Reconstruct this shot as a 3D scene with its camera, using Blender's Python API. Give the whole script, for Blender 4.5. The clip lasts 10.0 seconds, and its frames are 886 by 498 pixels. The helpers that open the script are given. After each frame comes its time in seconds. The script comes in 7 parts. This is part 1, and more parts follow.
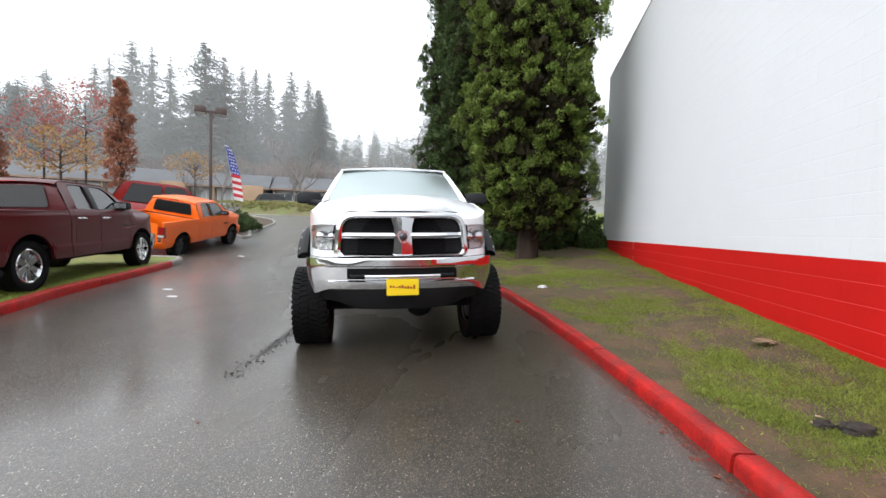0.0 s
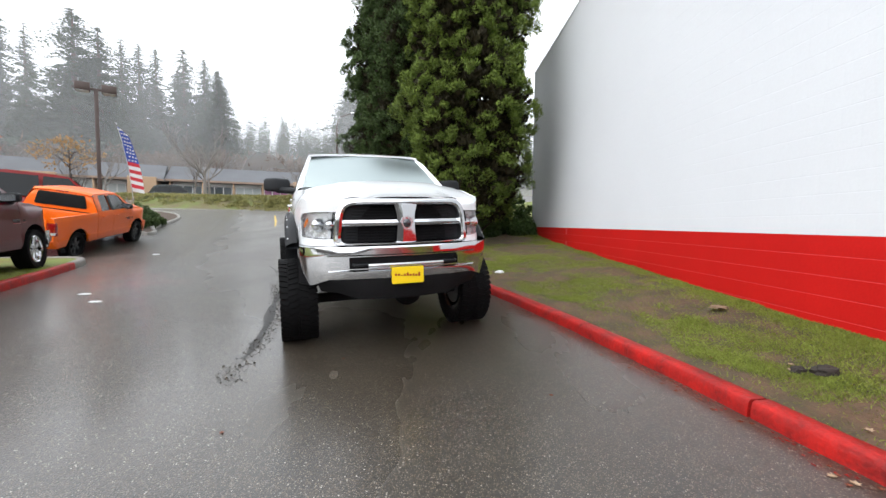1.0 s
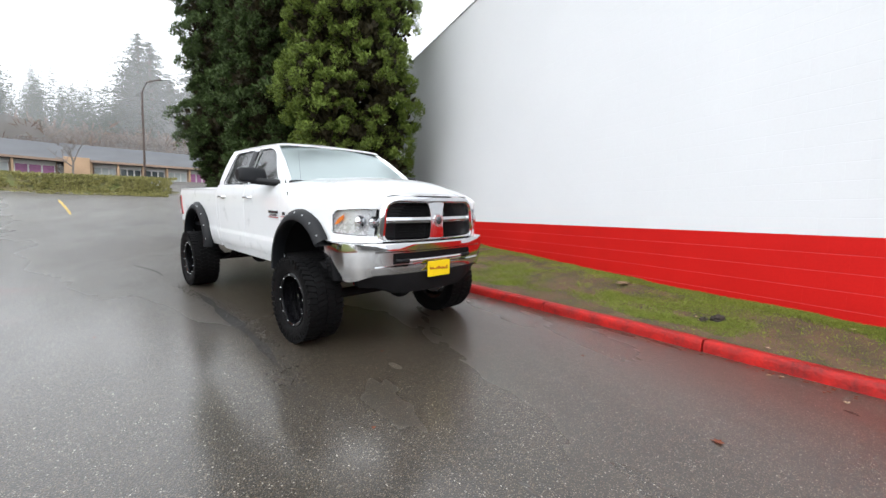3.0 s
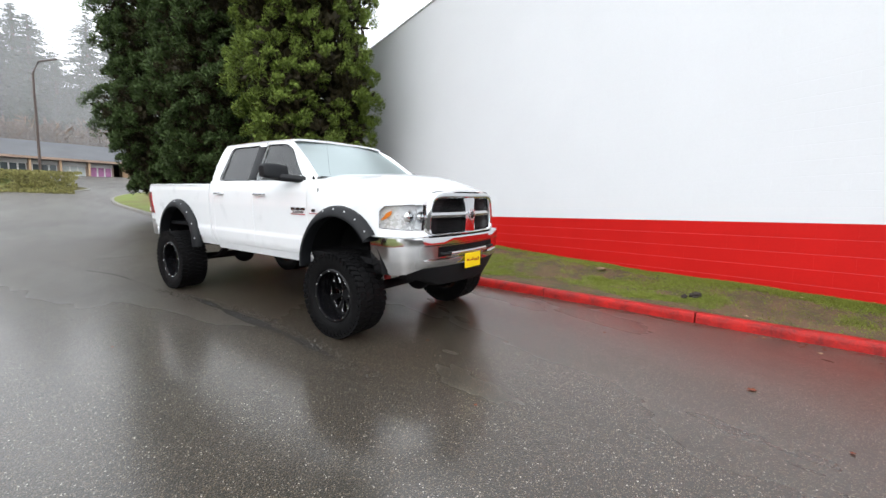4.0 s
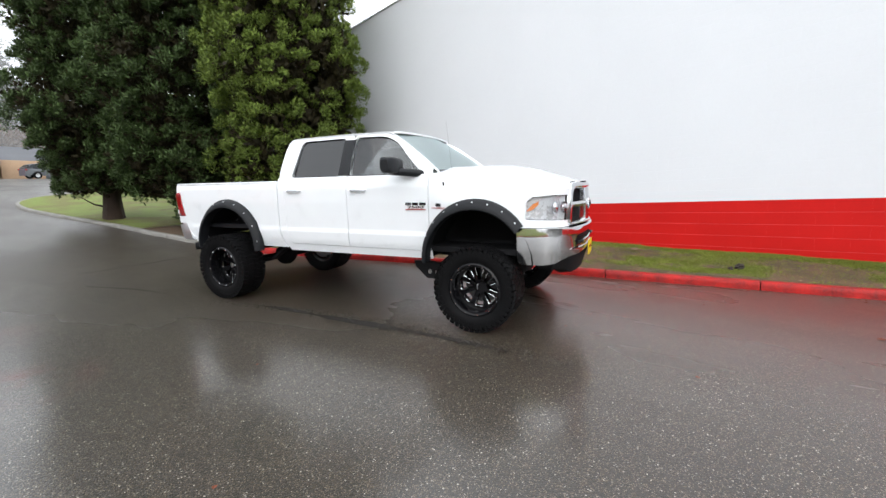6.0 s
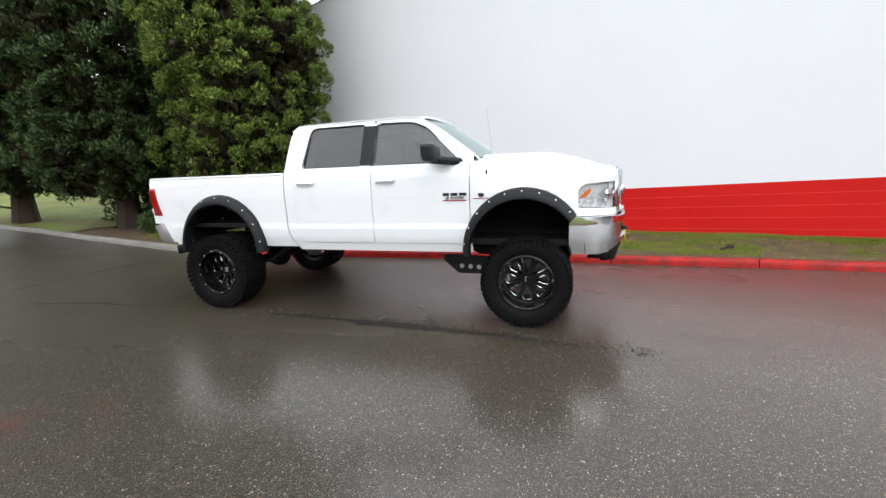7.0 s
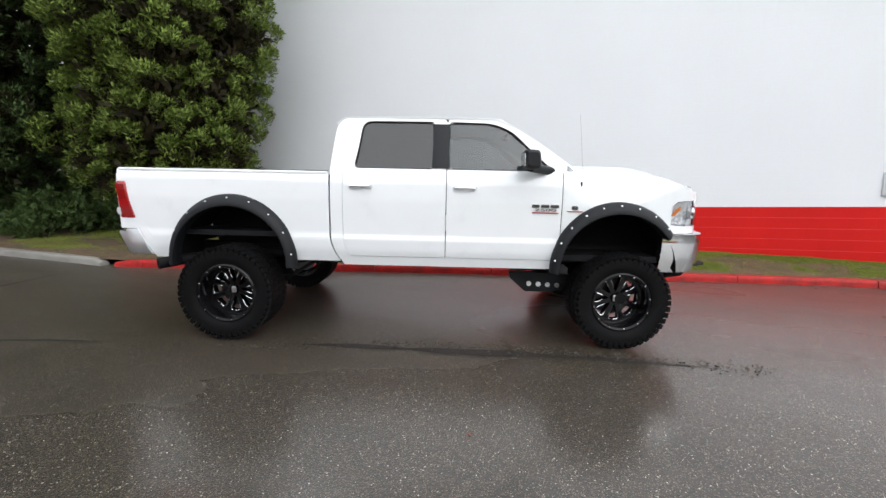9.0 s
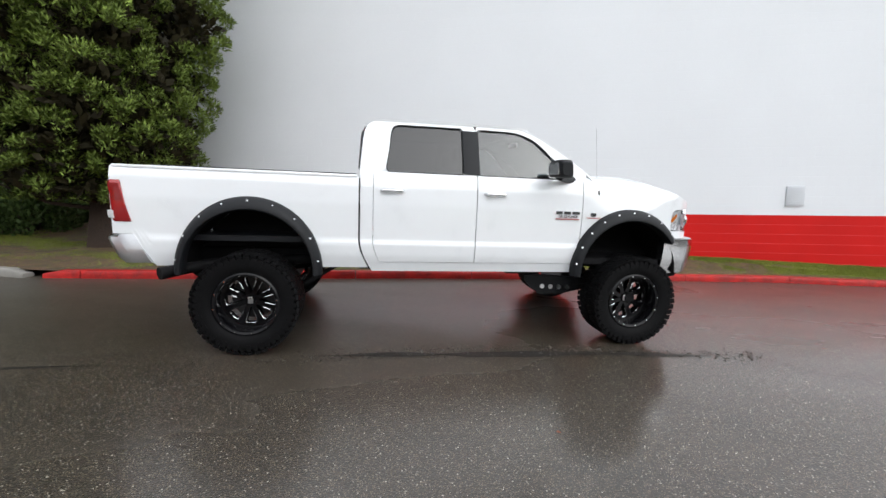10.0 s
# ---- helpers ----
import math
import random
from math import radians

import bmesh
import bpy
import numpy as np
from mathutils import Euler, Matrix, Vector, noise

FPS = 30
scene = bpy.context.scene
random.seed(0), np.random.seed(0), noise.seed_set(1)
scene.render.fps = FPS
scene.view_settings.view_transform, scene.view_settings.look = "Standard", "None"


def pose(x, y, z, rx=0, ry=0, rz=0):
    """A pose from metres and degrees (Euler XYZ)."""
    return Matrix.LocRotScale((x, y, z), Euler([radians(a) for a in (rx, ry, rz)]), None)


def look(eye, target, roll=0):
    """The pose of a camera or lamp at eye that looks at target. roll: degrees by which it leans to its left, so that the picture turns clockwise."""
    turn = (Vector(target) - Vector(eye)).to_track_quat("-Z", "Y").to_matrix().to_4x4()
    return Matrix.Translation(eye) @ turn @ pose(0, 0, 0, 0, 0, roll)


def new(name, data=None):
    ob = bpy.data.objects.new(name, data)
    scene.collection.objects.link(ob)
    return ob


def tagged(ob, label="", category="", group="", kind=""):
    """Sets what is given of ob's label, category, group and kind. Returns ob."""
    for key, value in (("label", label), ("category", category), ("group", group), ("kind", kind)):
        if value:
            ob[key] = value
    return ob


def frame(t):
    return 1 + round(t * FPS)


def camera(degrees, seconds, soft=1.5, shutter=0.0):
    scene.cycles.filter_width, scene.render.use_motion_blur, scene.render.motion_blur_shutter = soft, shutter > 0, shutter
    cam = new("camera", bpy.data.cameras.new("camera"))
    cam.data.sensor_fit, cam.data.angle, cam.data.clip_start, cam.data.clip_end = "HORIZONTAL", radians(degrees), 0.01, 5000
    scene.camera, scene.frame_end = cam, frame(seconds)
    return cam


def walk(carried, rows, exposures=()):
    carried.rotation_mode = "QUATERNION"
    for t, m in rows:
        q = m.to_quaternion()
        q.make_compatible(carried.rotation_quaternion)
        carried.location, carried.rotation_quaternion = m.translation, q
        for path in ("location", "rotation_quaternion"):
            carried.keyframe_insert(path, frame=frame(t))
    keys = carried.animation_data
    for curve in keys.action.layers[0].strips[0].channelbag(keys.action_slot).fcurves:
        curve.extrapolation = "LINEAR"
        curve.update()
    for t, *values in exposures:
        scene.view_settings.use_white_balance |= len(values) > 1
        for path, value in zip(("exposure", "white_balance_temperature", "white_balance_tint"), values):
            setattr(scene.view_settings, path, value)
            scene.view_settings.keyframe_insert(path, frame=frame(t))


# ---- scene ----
cam = camera(93.4, 10.0)
# seconds, then the eye and the turn
ROWS = [
    (0.0, 0.617, 0.241, 1.486, 87.54, -1.61, 11.39),
    (0.5, 0.210, 0.135, 1.454, 85.03, -0.17, 4.45),
    (1.0, -0.241, 0.170, 1.412, 86.60, -0.40, -0.24),
    (1.5, -0.720, 0.126, 1.398, 87.32, -1.60, -5.57),
    (2.0, -1.229, 0.115, 1.403, 86.23, -1.30, -12.77),
    (2.5, -1.798, 0.187, 1.418, 87.68, -2.79, -17.75),
    (3.0, -2.320, 0.186, 1.465, 85.51, -1.11, -24.37),
    (4.3, -3.741, 0.673, 1.446, 85.24, 0.30, -35.65),
    (4.5, -3.927, 0.775, 1.435, 85.60, 1.14, -36.02),
    (5.0, -4.404, 1.068, 1.442, 85.63, 0.13, -37.61),
    (5.5, -4.836, 1.444, 1.473, 83.56, 0.98, -42.31),
    (5.7, -4.962, 1.622, 1.486, 83.64, 1.33, -42.95),
    (6.8, -5.594, 2.706, 1.519, 81.77, 3.42, -51.81),
    (7.0, -5.650, 2.912, 1.533, 81.89, 3.33, -53.13),
    (7.5, -5.803, 3.393, 1.548, 83.61, 2.38, -56.75),
    (8.0, -5.909, 3.892, 1.571, 83.70, 3.12, -59.42),
    (8.5, -6.001, 4.383, 1.562, 84.20, 1.01, -63.78),
    (9.0, -6.160, 4.865, 1.571, 82.96, 0.57, -68.42),
    (9.5, -6.285, 5.374, 1.583, 84.13, 0.28, -73.00),
    (10.0, -6.486, 5.884, 1.586, 83.53, -0.24, -79.38),
]
walk(cam, [(t, pose(*row)) for t, *row in ROWS],
     exposures=((0.0, 0.94), (2.5, 0.94), (4.5, 0.90), (7.0, 0.86), (8.5, 0.80), (10.0, 0.66)))

# ---- light ----
world = bpy.data.worlds.new("sky")
scene.world = world
world.use_nodes = True
wn, wl = world.node_tree.nodes, world.node_tree.links
wn.clear()
sky = wn.new("ShaderNodeTexSky")
sky.sky_type = 'NISHITA'
sky.sun_disc = False
sky.sun_elevation = radians(38)
sky.sun_rotation = radians(215)
sky.air_density, sky.dust_density, sky.ozone_density = 1.0, 6.0, 1.0
grey = wn.new("ShaderNodeHueSaturation")
grey.inputs["Saturation"].default_value = 0.12
cloud = wn.new("ShaderNodeMixRGB")
cloud.inputs["Fac"].default_value = 0.72
cloud.inputs["Color2"].default_value = (12.6, 13.3, 14.2, 1)
sky_bg = wn.new("ShaderNodeBackground")
sky_bg.inputs["Strength"].default_value = 0.095
sky_out = wn.new("ShaderNodeOutputWorld")
wl.new(sky.outputs[0], grey.inputs["Color"])
wl.new(grey.outputs[0], cloud.inputs["Color1"])
wl.new(cloud.outputs[0], sky_bg.inputs["Color"])
wl.new(sky_bg.outputs[0], sky_out.inputs[0])
sun = new("sun", bpy.data.lights.new("sun", 'SUN'))
sun.data.energy, sun.data.angle, sun.data.color = 0.7, radians(110), (1.0, 0.97, 0.93)
sun.matrix_world = look((-20, -25, 30), (0, 0, 0))


# ---- small helpers ----
def lerp(a, b, k):
    return a + (b - a) * k


def clamp(v, a=0.0, b=1.0):
    return max(a, min(b, v))


def smooth(a, b, v):
    k = clamp((v - a) / (b - a))
    return k * k * (3 - 2 * k)


def table(pairs, v):
    """Straight-line reading of a short table of (key, value)."""
    if v <= pairs[0][0]:
        return pairs[0][1]
    for (a, p), (b, q) in zip(pairs, pairs[1:]):
        if v <= b:
            return p + (q - p) * (v - a) / (b - a)
    return pairs[-1][1]


def finish(bm, sharp=38, flat=False):
    bmesh.ops.recalc_face_normals(bm, faces=bm.faces)
    limit = radians(sharp)
    for f in bm.faces:
        f.smooth = not flat
    for e in bm.edges:
        if len(e.link_faces) == 2 and e.calc_face_angle(0) > limit:
            e.smooth = False


def mesh_of(bm, name, material, sharp=38, flat=False, recalc=True):
    if recalc:
        finish(bm, sharp, flat)
    me = bpy.data.meshes.new(name)
    bm.to_mesh(me)
    bm.free()
    for m in (material if isinstance(material, (list, tuple)) else [material]):
        me.materials.append(m)
    return me


def part(name, bm, material, parent, label="", sharp=38, flat=False):
    ob = new(name, mesh_of(bm, name, material, sharp, flat))
    ob.parent = parent
    return tagged(ob, label)


def share(name, me, parent, m=None, label=""):
    ob = new(name, me)
    ob.parent = parent
    if m is not None:
        ob.matrix_basis = m
    return tagged(ob, label)


def thing(name, bm, material, label, category, group="", kind="", sharp=38, flat=False):
    return tagged(new(name, mesh_of(bm, name, material, sharp, flat)), label, category, group, kind)


def group_of(name, m, label, category, group="", kind=""):
    ob = new(name)
    ob.empty_display_size = 0.3
    ob.matrix_world = m
    return tagged(ob, label, category, group, kind)


def quick_mesh(name, verts, faces, material, smoothed=False):
    me = bpy.data.meshes.new(name)
    me.from_pydata(verts, [], faces)
    for m in (material if isinstance(material, (list, tuple)) else [material]):
        me.materials.append(m)
    if smoothed:
        me.shade_smooth()
    return me


def grid(bm, pts):
    """Quads over rows of points."""
    vs = [[bm.verts.new(p) for p in row] for row in pts]
    for a, b in zip(vs, vs[1:]):
        for i in range(len(a) - 1):
            try:
                bm.faces.new((a[i], a[i + 1], b[i + 1], b[i]))
            except ValueError:
                pass
    return vs


def loft(bm, loops, cap=True):
    """Closed loops of equal count joined one to the next."""
    vs = [[bm.verts.new(p) for p in loop] for loop in loops]
    n = len(vs[0])
    for a, b in zip(vs, vs[1:]):
        for i in range(n):
            bm.faces.new((a[i], a[(i + 1) % n], b[(i + 1) % n], b[i]))
    if cap:
        bm.faces.new(vs[0][::-1])
        bm.faces.new(vs[-1])
    return vs


def box(bm, x0, x1, y0, y1, z0, z1, bevel=0.0, seg=2, m=None):
    r = bmesh.ops.create_cube(bm, size=1)
    bmesh.ops.transform(bm, matrix=Matrix.LocRotScale(((x0 + x1) / 2, (y0 + y1) / 2, (z0 + z1) / 2), None, (x1 - x0, y1 - y0, z1 - z0)), verts=r["verts"])
    vs = r["verts"]
    if bevel:
        es = list({e for v in vs for e in v.link_edges})
        out = bmesh.ops.bevel(bm, geom=es, offset=bevel, segments=seg, affect='EDGES', profile=0.5)
        vs = list({v for f in out["faces"] for v in f.verts} | {v for v in vs if v.is_valid})
    if m is not None:
        bmesh.ops.transform(bm, matrix=m, verts=vs)
    return vs


def tube(bm, path, radius, n=10, cap=True):
    """A round bar along a path; radius may be a list."""
    path = [Vector(p) for p in path]
    loops = []
    for i, p in enumerate(path):
        d = (path[min(i + 1, len(path) - 1)] - path[max(i - 1, 0)]).normalized()
        s = d.cross(Vector((0, 0, 1)) if abs(d.z) < 0.9 else Vector((1, 0, 0))).normalized()
        u = s.cross(d)
        r = radius[i] if isinstance(radius, (list, tuple)) else radius
        loops.append([p + (s * math.cos(a) + u * math.sin(a)) * r for a in (2 * math.pi * k / n for k in range(n))])
    loft(bm, loops, cap)


def revolve(bm, profile, n=48, axis="y"):
    """Turns a profile of (radius, along) about the axis."""
    loops = []
    for r, w in profile:
        loops.append([(r * math.cos(a), w, r * math.sin(a)) if axis == "y" else (r * math.cos(a), r * math.sin(a), w)
                      for a in (2 * math.pi * k / n for k in range(n))])
    loft(bm, loops, cap=False)


def rounded(corners, r, n=4):
    """A polygon with rounded corners, as (u, v) points."""
    out = []
    k = len(corners)
    for i in range(k):
        p, a, b = Vector(corners[i]), Vector(corners[i - 1]), Vector(corners[(i + 1) % k])
        rr = r[i] if isinstance(r, (list, tuple)) else r
        p0 = p + (a - p).normalized() * rr
        p1 = p + (b - p).normalized() * rr
        for j in range(n + 1):
            t = j / n
            out.append(tuple(p0 * (1 - t) ** 2 + p * 2 * t * (1 - t) + p1 * t * t))
    return out


def resample(poly, n):
    pts = [Vector(p) for p in poly]
    seg = [(pts[(i + 1) % len(pts)] - pts[i]).length for i in range(len(pts))]
    total, out, i, run = sum(seg), [], 0, 0.0
    for k in range(n):
        want = total * k / n
        while run + seg[i] < want:
            run += seg[i]
            i += 1
        out.append(pts[i].lerp(pts[(i + 1) % len(pts)], (want - run) / max(seg[i], 1e-9)))
    return out


def plate_of(bm, outline, fn, thick):
    """A closed plate: outline of (u, v), fn(u, v, d) gives the point at depth d."""
    a = [bm.verts.new(fn(u, v, 0)) for u, v in outline]
    b = [bm.verts.new(fn(u, v, thick)) for u, v in outline]
    n = len(a)
    bm.faces.new(a)
    bm.faces.new(b[::-1])
    for i in range(n):
        bm.faces.new((a[i], b[i], b[(i + 1) % n], a[(i + 1) % n]))


# ---- materials ----
def surface(name, color, rough=0.5, metal=0.0, vary=0.12, big=1.5, fine=60.0, bump=0.0, coat=0.0, dark=None, rough_vary=0.08,
            world_space=False, random_tint=0.0, island=False, spec=0.5, bump_scale=None):
    m = bpy.data.materials.new(name)
    m.use_nodes = True
    nt = m.node_tree
    n, l = nt.nodes, nt.links
    b = n["Principled BSDF"]
    b.inputs["Metallic"].default_value = metal
    b.inputs["Coat Weight"].default_value = coat
    b.inputs["Coat Roughness"].default_value = 0.04
    b.inputs["Specular IOR Level"].default_value = spec
    if world_space:
        co = n.new("ShaderNodeNewGeometry").outputs["Position"]
    else:
        co = n.new("ShaderNodeTexCoord").outputs["Object"]
    n1, n2 = n.new("ShaderNodeTexNoise"), n.new("ShaderNodeTexNoise")
    n1.inputs["Scale"].default_value, n1.inputs["Detail"].default_value = big, 5
    n2.inputs["Scale"].default_value, n2.inputs["Detail"].default_value = fine, 3
    l.new(co, n1.inputs["Vector"])
    l.new(co, n2.inputs["Vector"])
    mixn = n.new("ShaderNodeMath")
    mixn.operation = 'MULTIPLY_ADD'
    l.new(n1.outputs["Fac"], mixn.inputs[0])
    mixn.inputs[1].default_value = 0.65
    half = n.new("ShaderNodeMath")
    half.operation = 'MULTIPLY'
    half.inputs[1].default_value = 0.35
    l.new(n2.outputs["Fac"], half.inputs[0])
    l.new(half.outputs[0], mixn.inputs[2])
    ramp = n.new("ShaderNodeMapRange")
    ramp.inputs["From Min"].default_value, ramp.inputs["From Max"].default_value = 0.3, 0.7
    l.new(mixn.outputs[0], ramp.inputs["Value"])
    lo = dark or tuple(c * (1 - vary) for c in color)
    hi = color if dark else tuple(min(1, c * (1 + vary * 0.6)) for c in color)
    mix = n.new("ShaderNodeMixRGB")
    mix.inputs["Color1"].default_value = (*lo, 1)
    mix.inputs["Color2"].default_value = (*hi, 1)
    l.new(ramp.outputs[0], mix.inputs["Fac"])
    col = mix.outputs[0]
    if random_tint:
        hs = n.new("ShaderNodeHueSaturation")
        rnd = n.new("ShaderNodeNewGeometry").outputs["Random Per Island"] if island else n.new("ShaderNodeObjectInfo").outputs["Random"]
        mr = n.new("ShaderNodeMapRange")
        mr.inputs["To Min"].default_value, mr.inputs["To Max"].default_value = 1 - random_tint, 1 + random_tint
        l.new(rnd, mr.inputs["Value"])
        l.new(mr.outputs[0], hs.inputs["Value"])
        l.new(col, hs.inputs["Color"])
        col = hs.outputs[0]
    l.new(col, b.inputs["Base Color"])
    rr = n.new("ShaderNodeMapRange")
    rr.inputs["To Min"].default_value, rr.inputs["To Max"].default_value = max(0.0, rough - rough_vary), min(1.0, rough + rough_vary)
    l.new(mixn.outputs[0], rr.inputs["Value"])
    l.new(rr.outputs[0], b.inputs["Roughness"])
    if bump:
        bp = n.new("ShaderNodeBump")
        bp.inputs["Strength"].default_value = bump
        bp.inputs["Distance"].default_value = 0.01
        l.new(n2.outputs["Fac"], bp.inputs["Height"])
        l.new(bp.outputs[0], b.inputs["Normal"])
    return m


def glass(name, tint, ior=1.5, least=0.0, gloss=(1, 1, 1), haze=0.02):
    m = bpy.data.materials.new(name)
    m.use_nodes = True
    n, l = m.node_tree.nodes, m.node_tree.links
    n.remove(n["Principled BSDF"])
    t, g, f, mx = n.new("ShaderNodeBsdfTransparent"), n.new("ShaderNodeBsdfGlossy"), n.new("ShaderNodeFresnel"), n.new("ShaderNodeMixShader")
    t.inputs["Color"].default_value = (*tint, 1)
    g.inputs["Roughness"].default_value = haze
    f.inputs["IOR"].default_value = ior
    lift = n.new("ShaderNodeMapRange")
    lift.inputs["To Min"].default_value = least
    g.inputs["Color"].default_value = (*gloss, 1)
    l.new(f.outputs[0], lift.inputs["Value"])
    l.new(lift.outputs[0], mx.inputs[0])
    l.new(t.outputs[0], mx.inputs[1])
    l.new(g.outputs[0], mx.inputs[2])
    l.new(mx.outputs[0], n["Material Output"].inputs[0])
    return m


M = {
    "white_paint": surface("white_paint", (0.80, 0.825, 0.85), 0.28, vary=0.02, big=3, fine=200, coat=0.9, rough_vary=0.03),
    "maroon_paint": surface("maroon_paint", (0.075, 0.005, 0.008), 0.32, vary=0.1, coat=0.25, fine=300, spec=0.2),
    "orange_paint": surface("orange_paint", (0.86, 0.135, 0.002), 0.4, vary=0.05, coat=0.3, fine=300, spec=0.25),
    "red_car_paint": surface("red_car_paint", (0.30, 0.008, 0.012), 0.3, vary=0.05, coat=0.8, fine=300),
    "grey_car_paint": surface("grey_car_paint", (0.09, 0.10, 0.11), 0.3, vary=0.05, coat=0.8, fine=300),
    "chrome": surface("chrome", (0.62, 0.63, 0.645), 0.09, metal=1.0, vary=0.03, rough_vary=0.03, fine=90),
    "satin_metal": surface("satin_metal", (0.62, 0.63, 0.65), 0.28, metal=1.0, vary=0.08),
    "black_plastic": surface("black_plastic", (0.009, 0.010, 0.012), 0.5, vary=0.2, fine=500, bump=0.08, spec=0.25),
    "rim_black": surface("rim_black", (0.004, 0.004, 0.005), 0.22, vary=0.2, spec=0.25),
    "lamp_bowl": surface("lamp_bowl", (0.80, 0.81, 0.83), 0.28, metal=0.35, vary=0.15, fine=26, bump=0.35),
    "disc_steel": surface("disc_steel", (0.10, 0.10, 0.105), 0.4, metal=0.8, vary=0.3),
    "gloss_black": surface("gloss_black", (0.008, 0.008, 0.009), 0.16, vary=0.2, coat=0.6),
    "underbody": surface("underbody", (0.006, 0.006, 0.007), 0.75, vary=0.4, fine=40, bump=0.3, spec=0.2),
    "tyre": surface("tyre_rubber", (0.005, 0.005, 0.0055), 0.62, vary=0.25, fine=120, bump=0.3, spec=0.10),
    "grille_mesh": surface("grille_mesh", (0.004, 0.004, 0.005), 0.65, vary=0.3, fine=250, bump=0.6, spec=0.15),
    "lamp_lens": glass("lamp_lens", (0.95, 0.96, 0.97), 1.45),
    "bumper_steel": surface("bumper_steel", (0.62, 0.63, 0.65), 0.36, metal=1.0, vary=0.1, fine=60),
    "brake_red": surface("brake_red", (0.20, 0.005, 0.007), 0.10, vary=0.2, coat=0.8, fine=60),
    "tail_red": surface("tail_red", (0.30, 0.005, 0.007), 0.12, vary=0.15, coat=0.8, fine=120),
    "amber": surface("amber_lens", (0.85, 0.22, 0.015), 0.15, vary=0.1, coat=0.7),
    "tint_glass": glass("tinted_glass", (0.16, 0.165, 0.17), 1.5, 0.03),
    "front_glass": glass("side_glass", (0.48, 0.50, 0.505), 1.5, 0.03),
    "screen_glass": glass("windscreen_glass", (0.50, 0.58, 0.58), 1.5, 0.40, (0.86, 0.97, 0.97), 0.30),
    "privacy_glass": surface("privacy_glass", (0.010, 0.011, 0.012), 0.06, vary=0.2, spec=0.35),
    "interior": surface("interior_cloth", (0.06, 0.06, 0.062), 0.8, vary=0.2, fine=200, bump=0.2),
    "plate_yellow": surface("plate_yellow", (0.86, 0.62, 0.01), 0.4, vary=0.03),
    "plate_ink": surface("plate_ink", (0.32, 0.03, 0.01), 0.5, vary=0.1),
    "badge_dark": surface("badge_dark", (0.10, 0.10, 0.11), 0.25, metal=0.8, vary=0.2),
    "badge_red": surface("badge_red", (0.35, 0.02, 0.03), 0.3, vary=0.1),
    "red_lining": surface("red_lining", (0.6, 0.02, 0.02), 0.4, vary=0.2),
}


# ---- ground ----
def ground_z(x, y):
    """Height of the paved ground: it climbs gently away and to the wall, and bends up towards the street."""
    z = 0.0174 * clamp(x, -40, 40) + 0.0398 * clamp(y, -40, 60)
    z += 0.16 * smooth(4.5, 7.5, -x) * (1 - smooth(15, 24, y))
    z += 0.06 * clamp(-x - 11.5, 0, 6) * (1 - smooth(17, 24, y))
    z += 0.10 * clamp(-x - 11.5, 0, 5) * (1 - smooth(15.8, 18.5, y))
    z += (0.02 - 0.06 * smooth(1, 5, y)) * (1 - smooth(11, 18, y))
    r = math.hypot(x + 1, y)
    e = 0.0030 * (clamp(r, 14, 36) - 14) ** 2 + 0.055 * clamp(r - 36, 0, 40)
    return z + e * smooth(2, 14, y)


# the kerb's line by the wall, from behind the viewer to the street
KERB = [(3.20, -5.0), (2.88, -2.5), (2.58, -0.95), (2.22, 1.1), (1.93, 2.3), (1.66, 3.65), (1.13, 5.5), (0.32, 7.8), (-0.70, 10.3), (-1.70, 12.75),
        (-1.98, 15.2), (-2.42, 18.0), (-3.05, 21.5), (-4.3, 25.5), (-5.4, 29.0), (-5.5, 31.6), (-4.2, 33.8), (0.0, 36.0), (8.0, 38.0), (22.0, 40.0)]
LEFT_KERB = [(-5.5, -2.0), (-5.8, 0.5), (-6.1, 3.0), (-6.46, 4.65), (-6.96, 5.75), (-7.48, 7.2), (-8.05, 8.6), (-8.6, 9.85), (-9.05, 10.5), (-9.7, 10.8), (-11.5, 10.7), (-15.5, 10.0)]
ISLAND = [(-22.0, 20.6), (-17.5, 20.4), (-14.6, 19.4), (-13.3, 18.1), (-12.6, 17.8), (-12.9, 18.8), (-14.0, 20.3), (-14.9, 21.7), (-15.9, 24.4), (-16.8, 26.8), (-18.6, 28.6), (-23.0, 30.0)]
BERM = [(-24.0, 31.6), (-19.0, 31.3), (-15.0, 32.2), (-11.0, 33.2), (-8.4, 33.9), (-7.2, 34.6), (-7.0, 35.8), (-8.0, 37.2), (-12.0, 39.2), (-20.0, 41.5), (-28.0, 44.0)]
WALL_X, WALL_END, BAND_TOP, WALL_TOP = 3.58, 17.8, 1.33, 7.62
GRASS_UP = 0.115


def curve_points(ctrl, step):
    """A smooth line through the control points, in even steps."""
    pts = [Vector((*c, 0)) for c in ctrl]
    fine = []
    for i in range(len(pts) - 1):
        p0, p1, p2, p3 = pts[max(i - 1, 0)], pts[i], pts[i + 1], pts[min(i + 2, len(pts) - 1)]
        for k in range(16):
            t = k / 16
            fine.append(0.5 * ((2 * p1) + (p2 - p0) * t + (2 * p0 - 5 * p1 + 4 * p2 - p3) * t * t + (3 * p1 - p0 - 3 * p2 + p3) * t ** 3))
    fine.append(pts[-1])
    out, want = [fine[0]], step
    run = 0.0
    for a, b in zip(fine, fine[1:]):
        d = (b - a).length
        while run + d >= want:
            out.append(a.lerp(b, (want - run) / d))
            want += step
        run += d
    return out


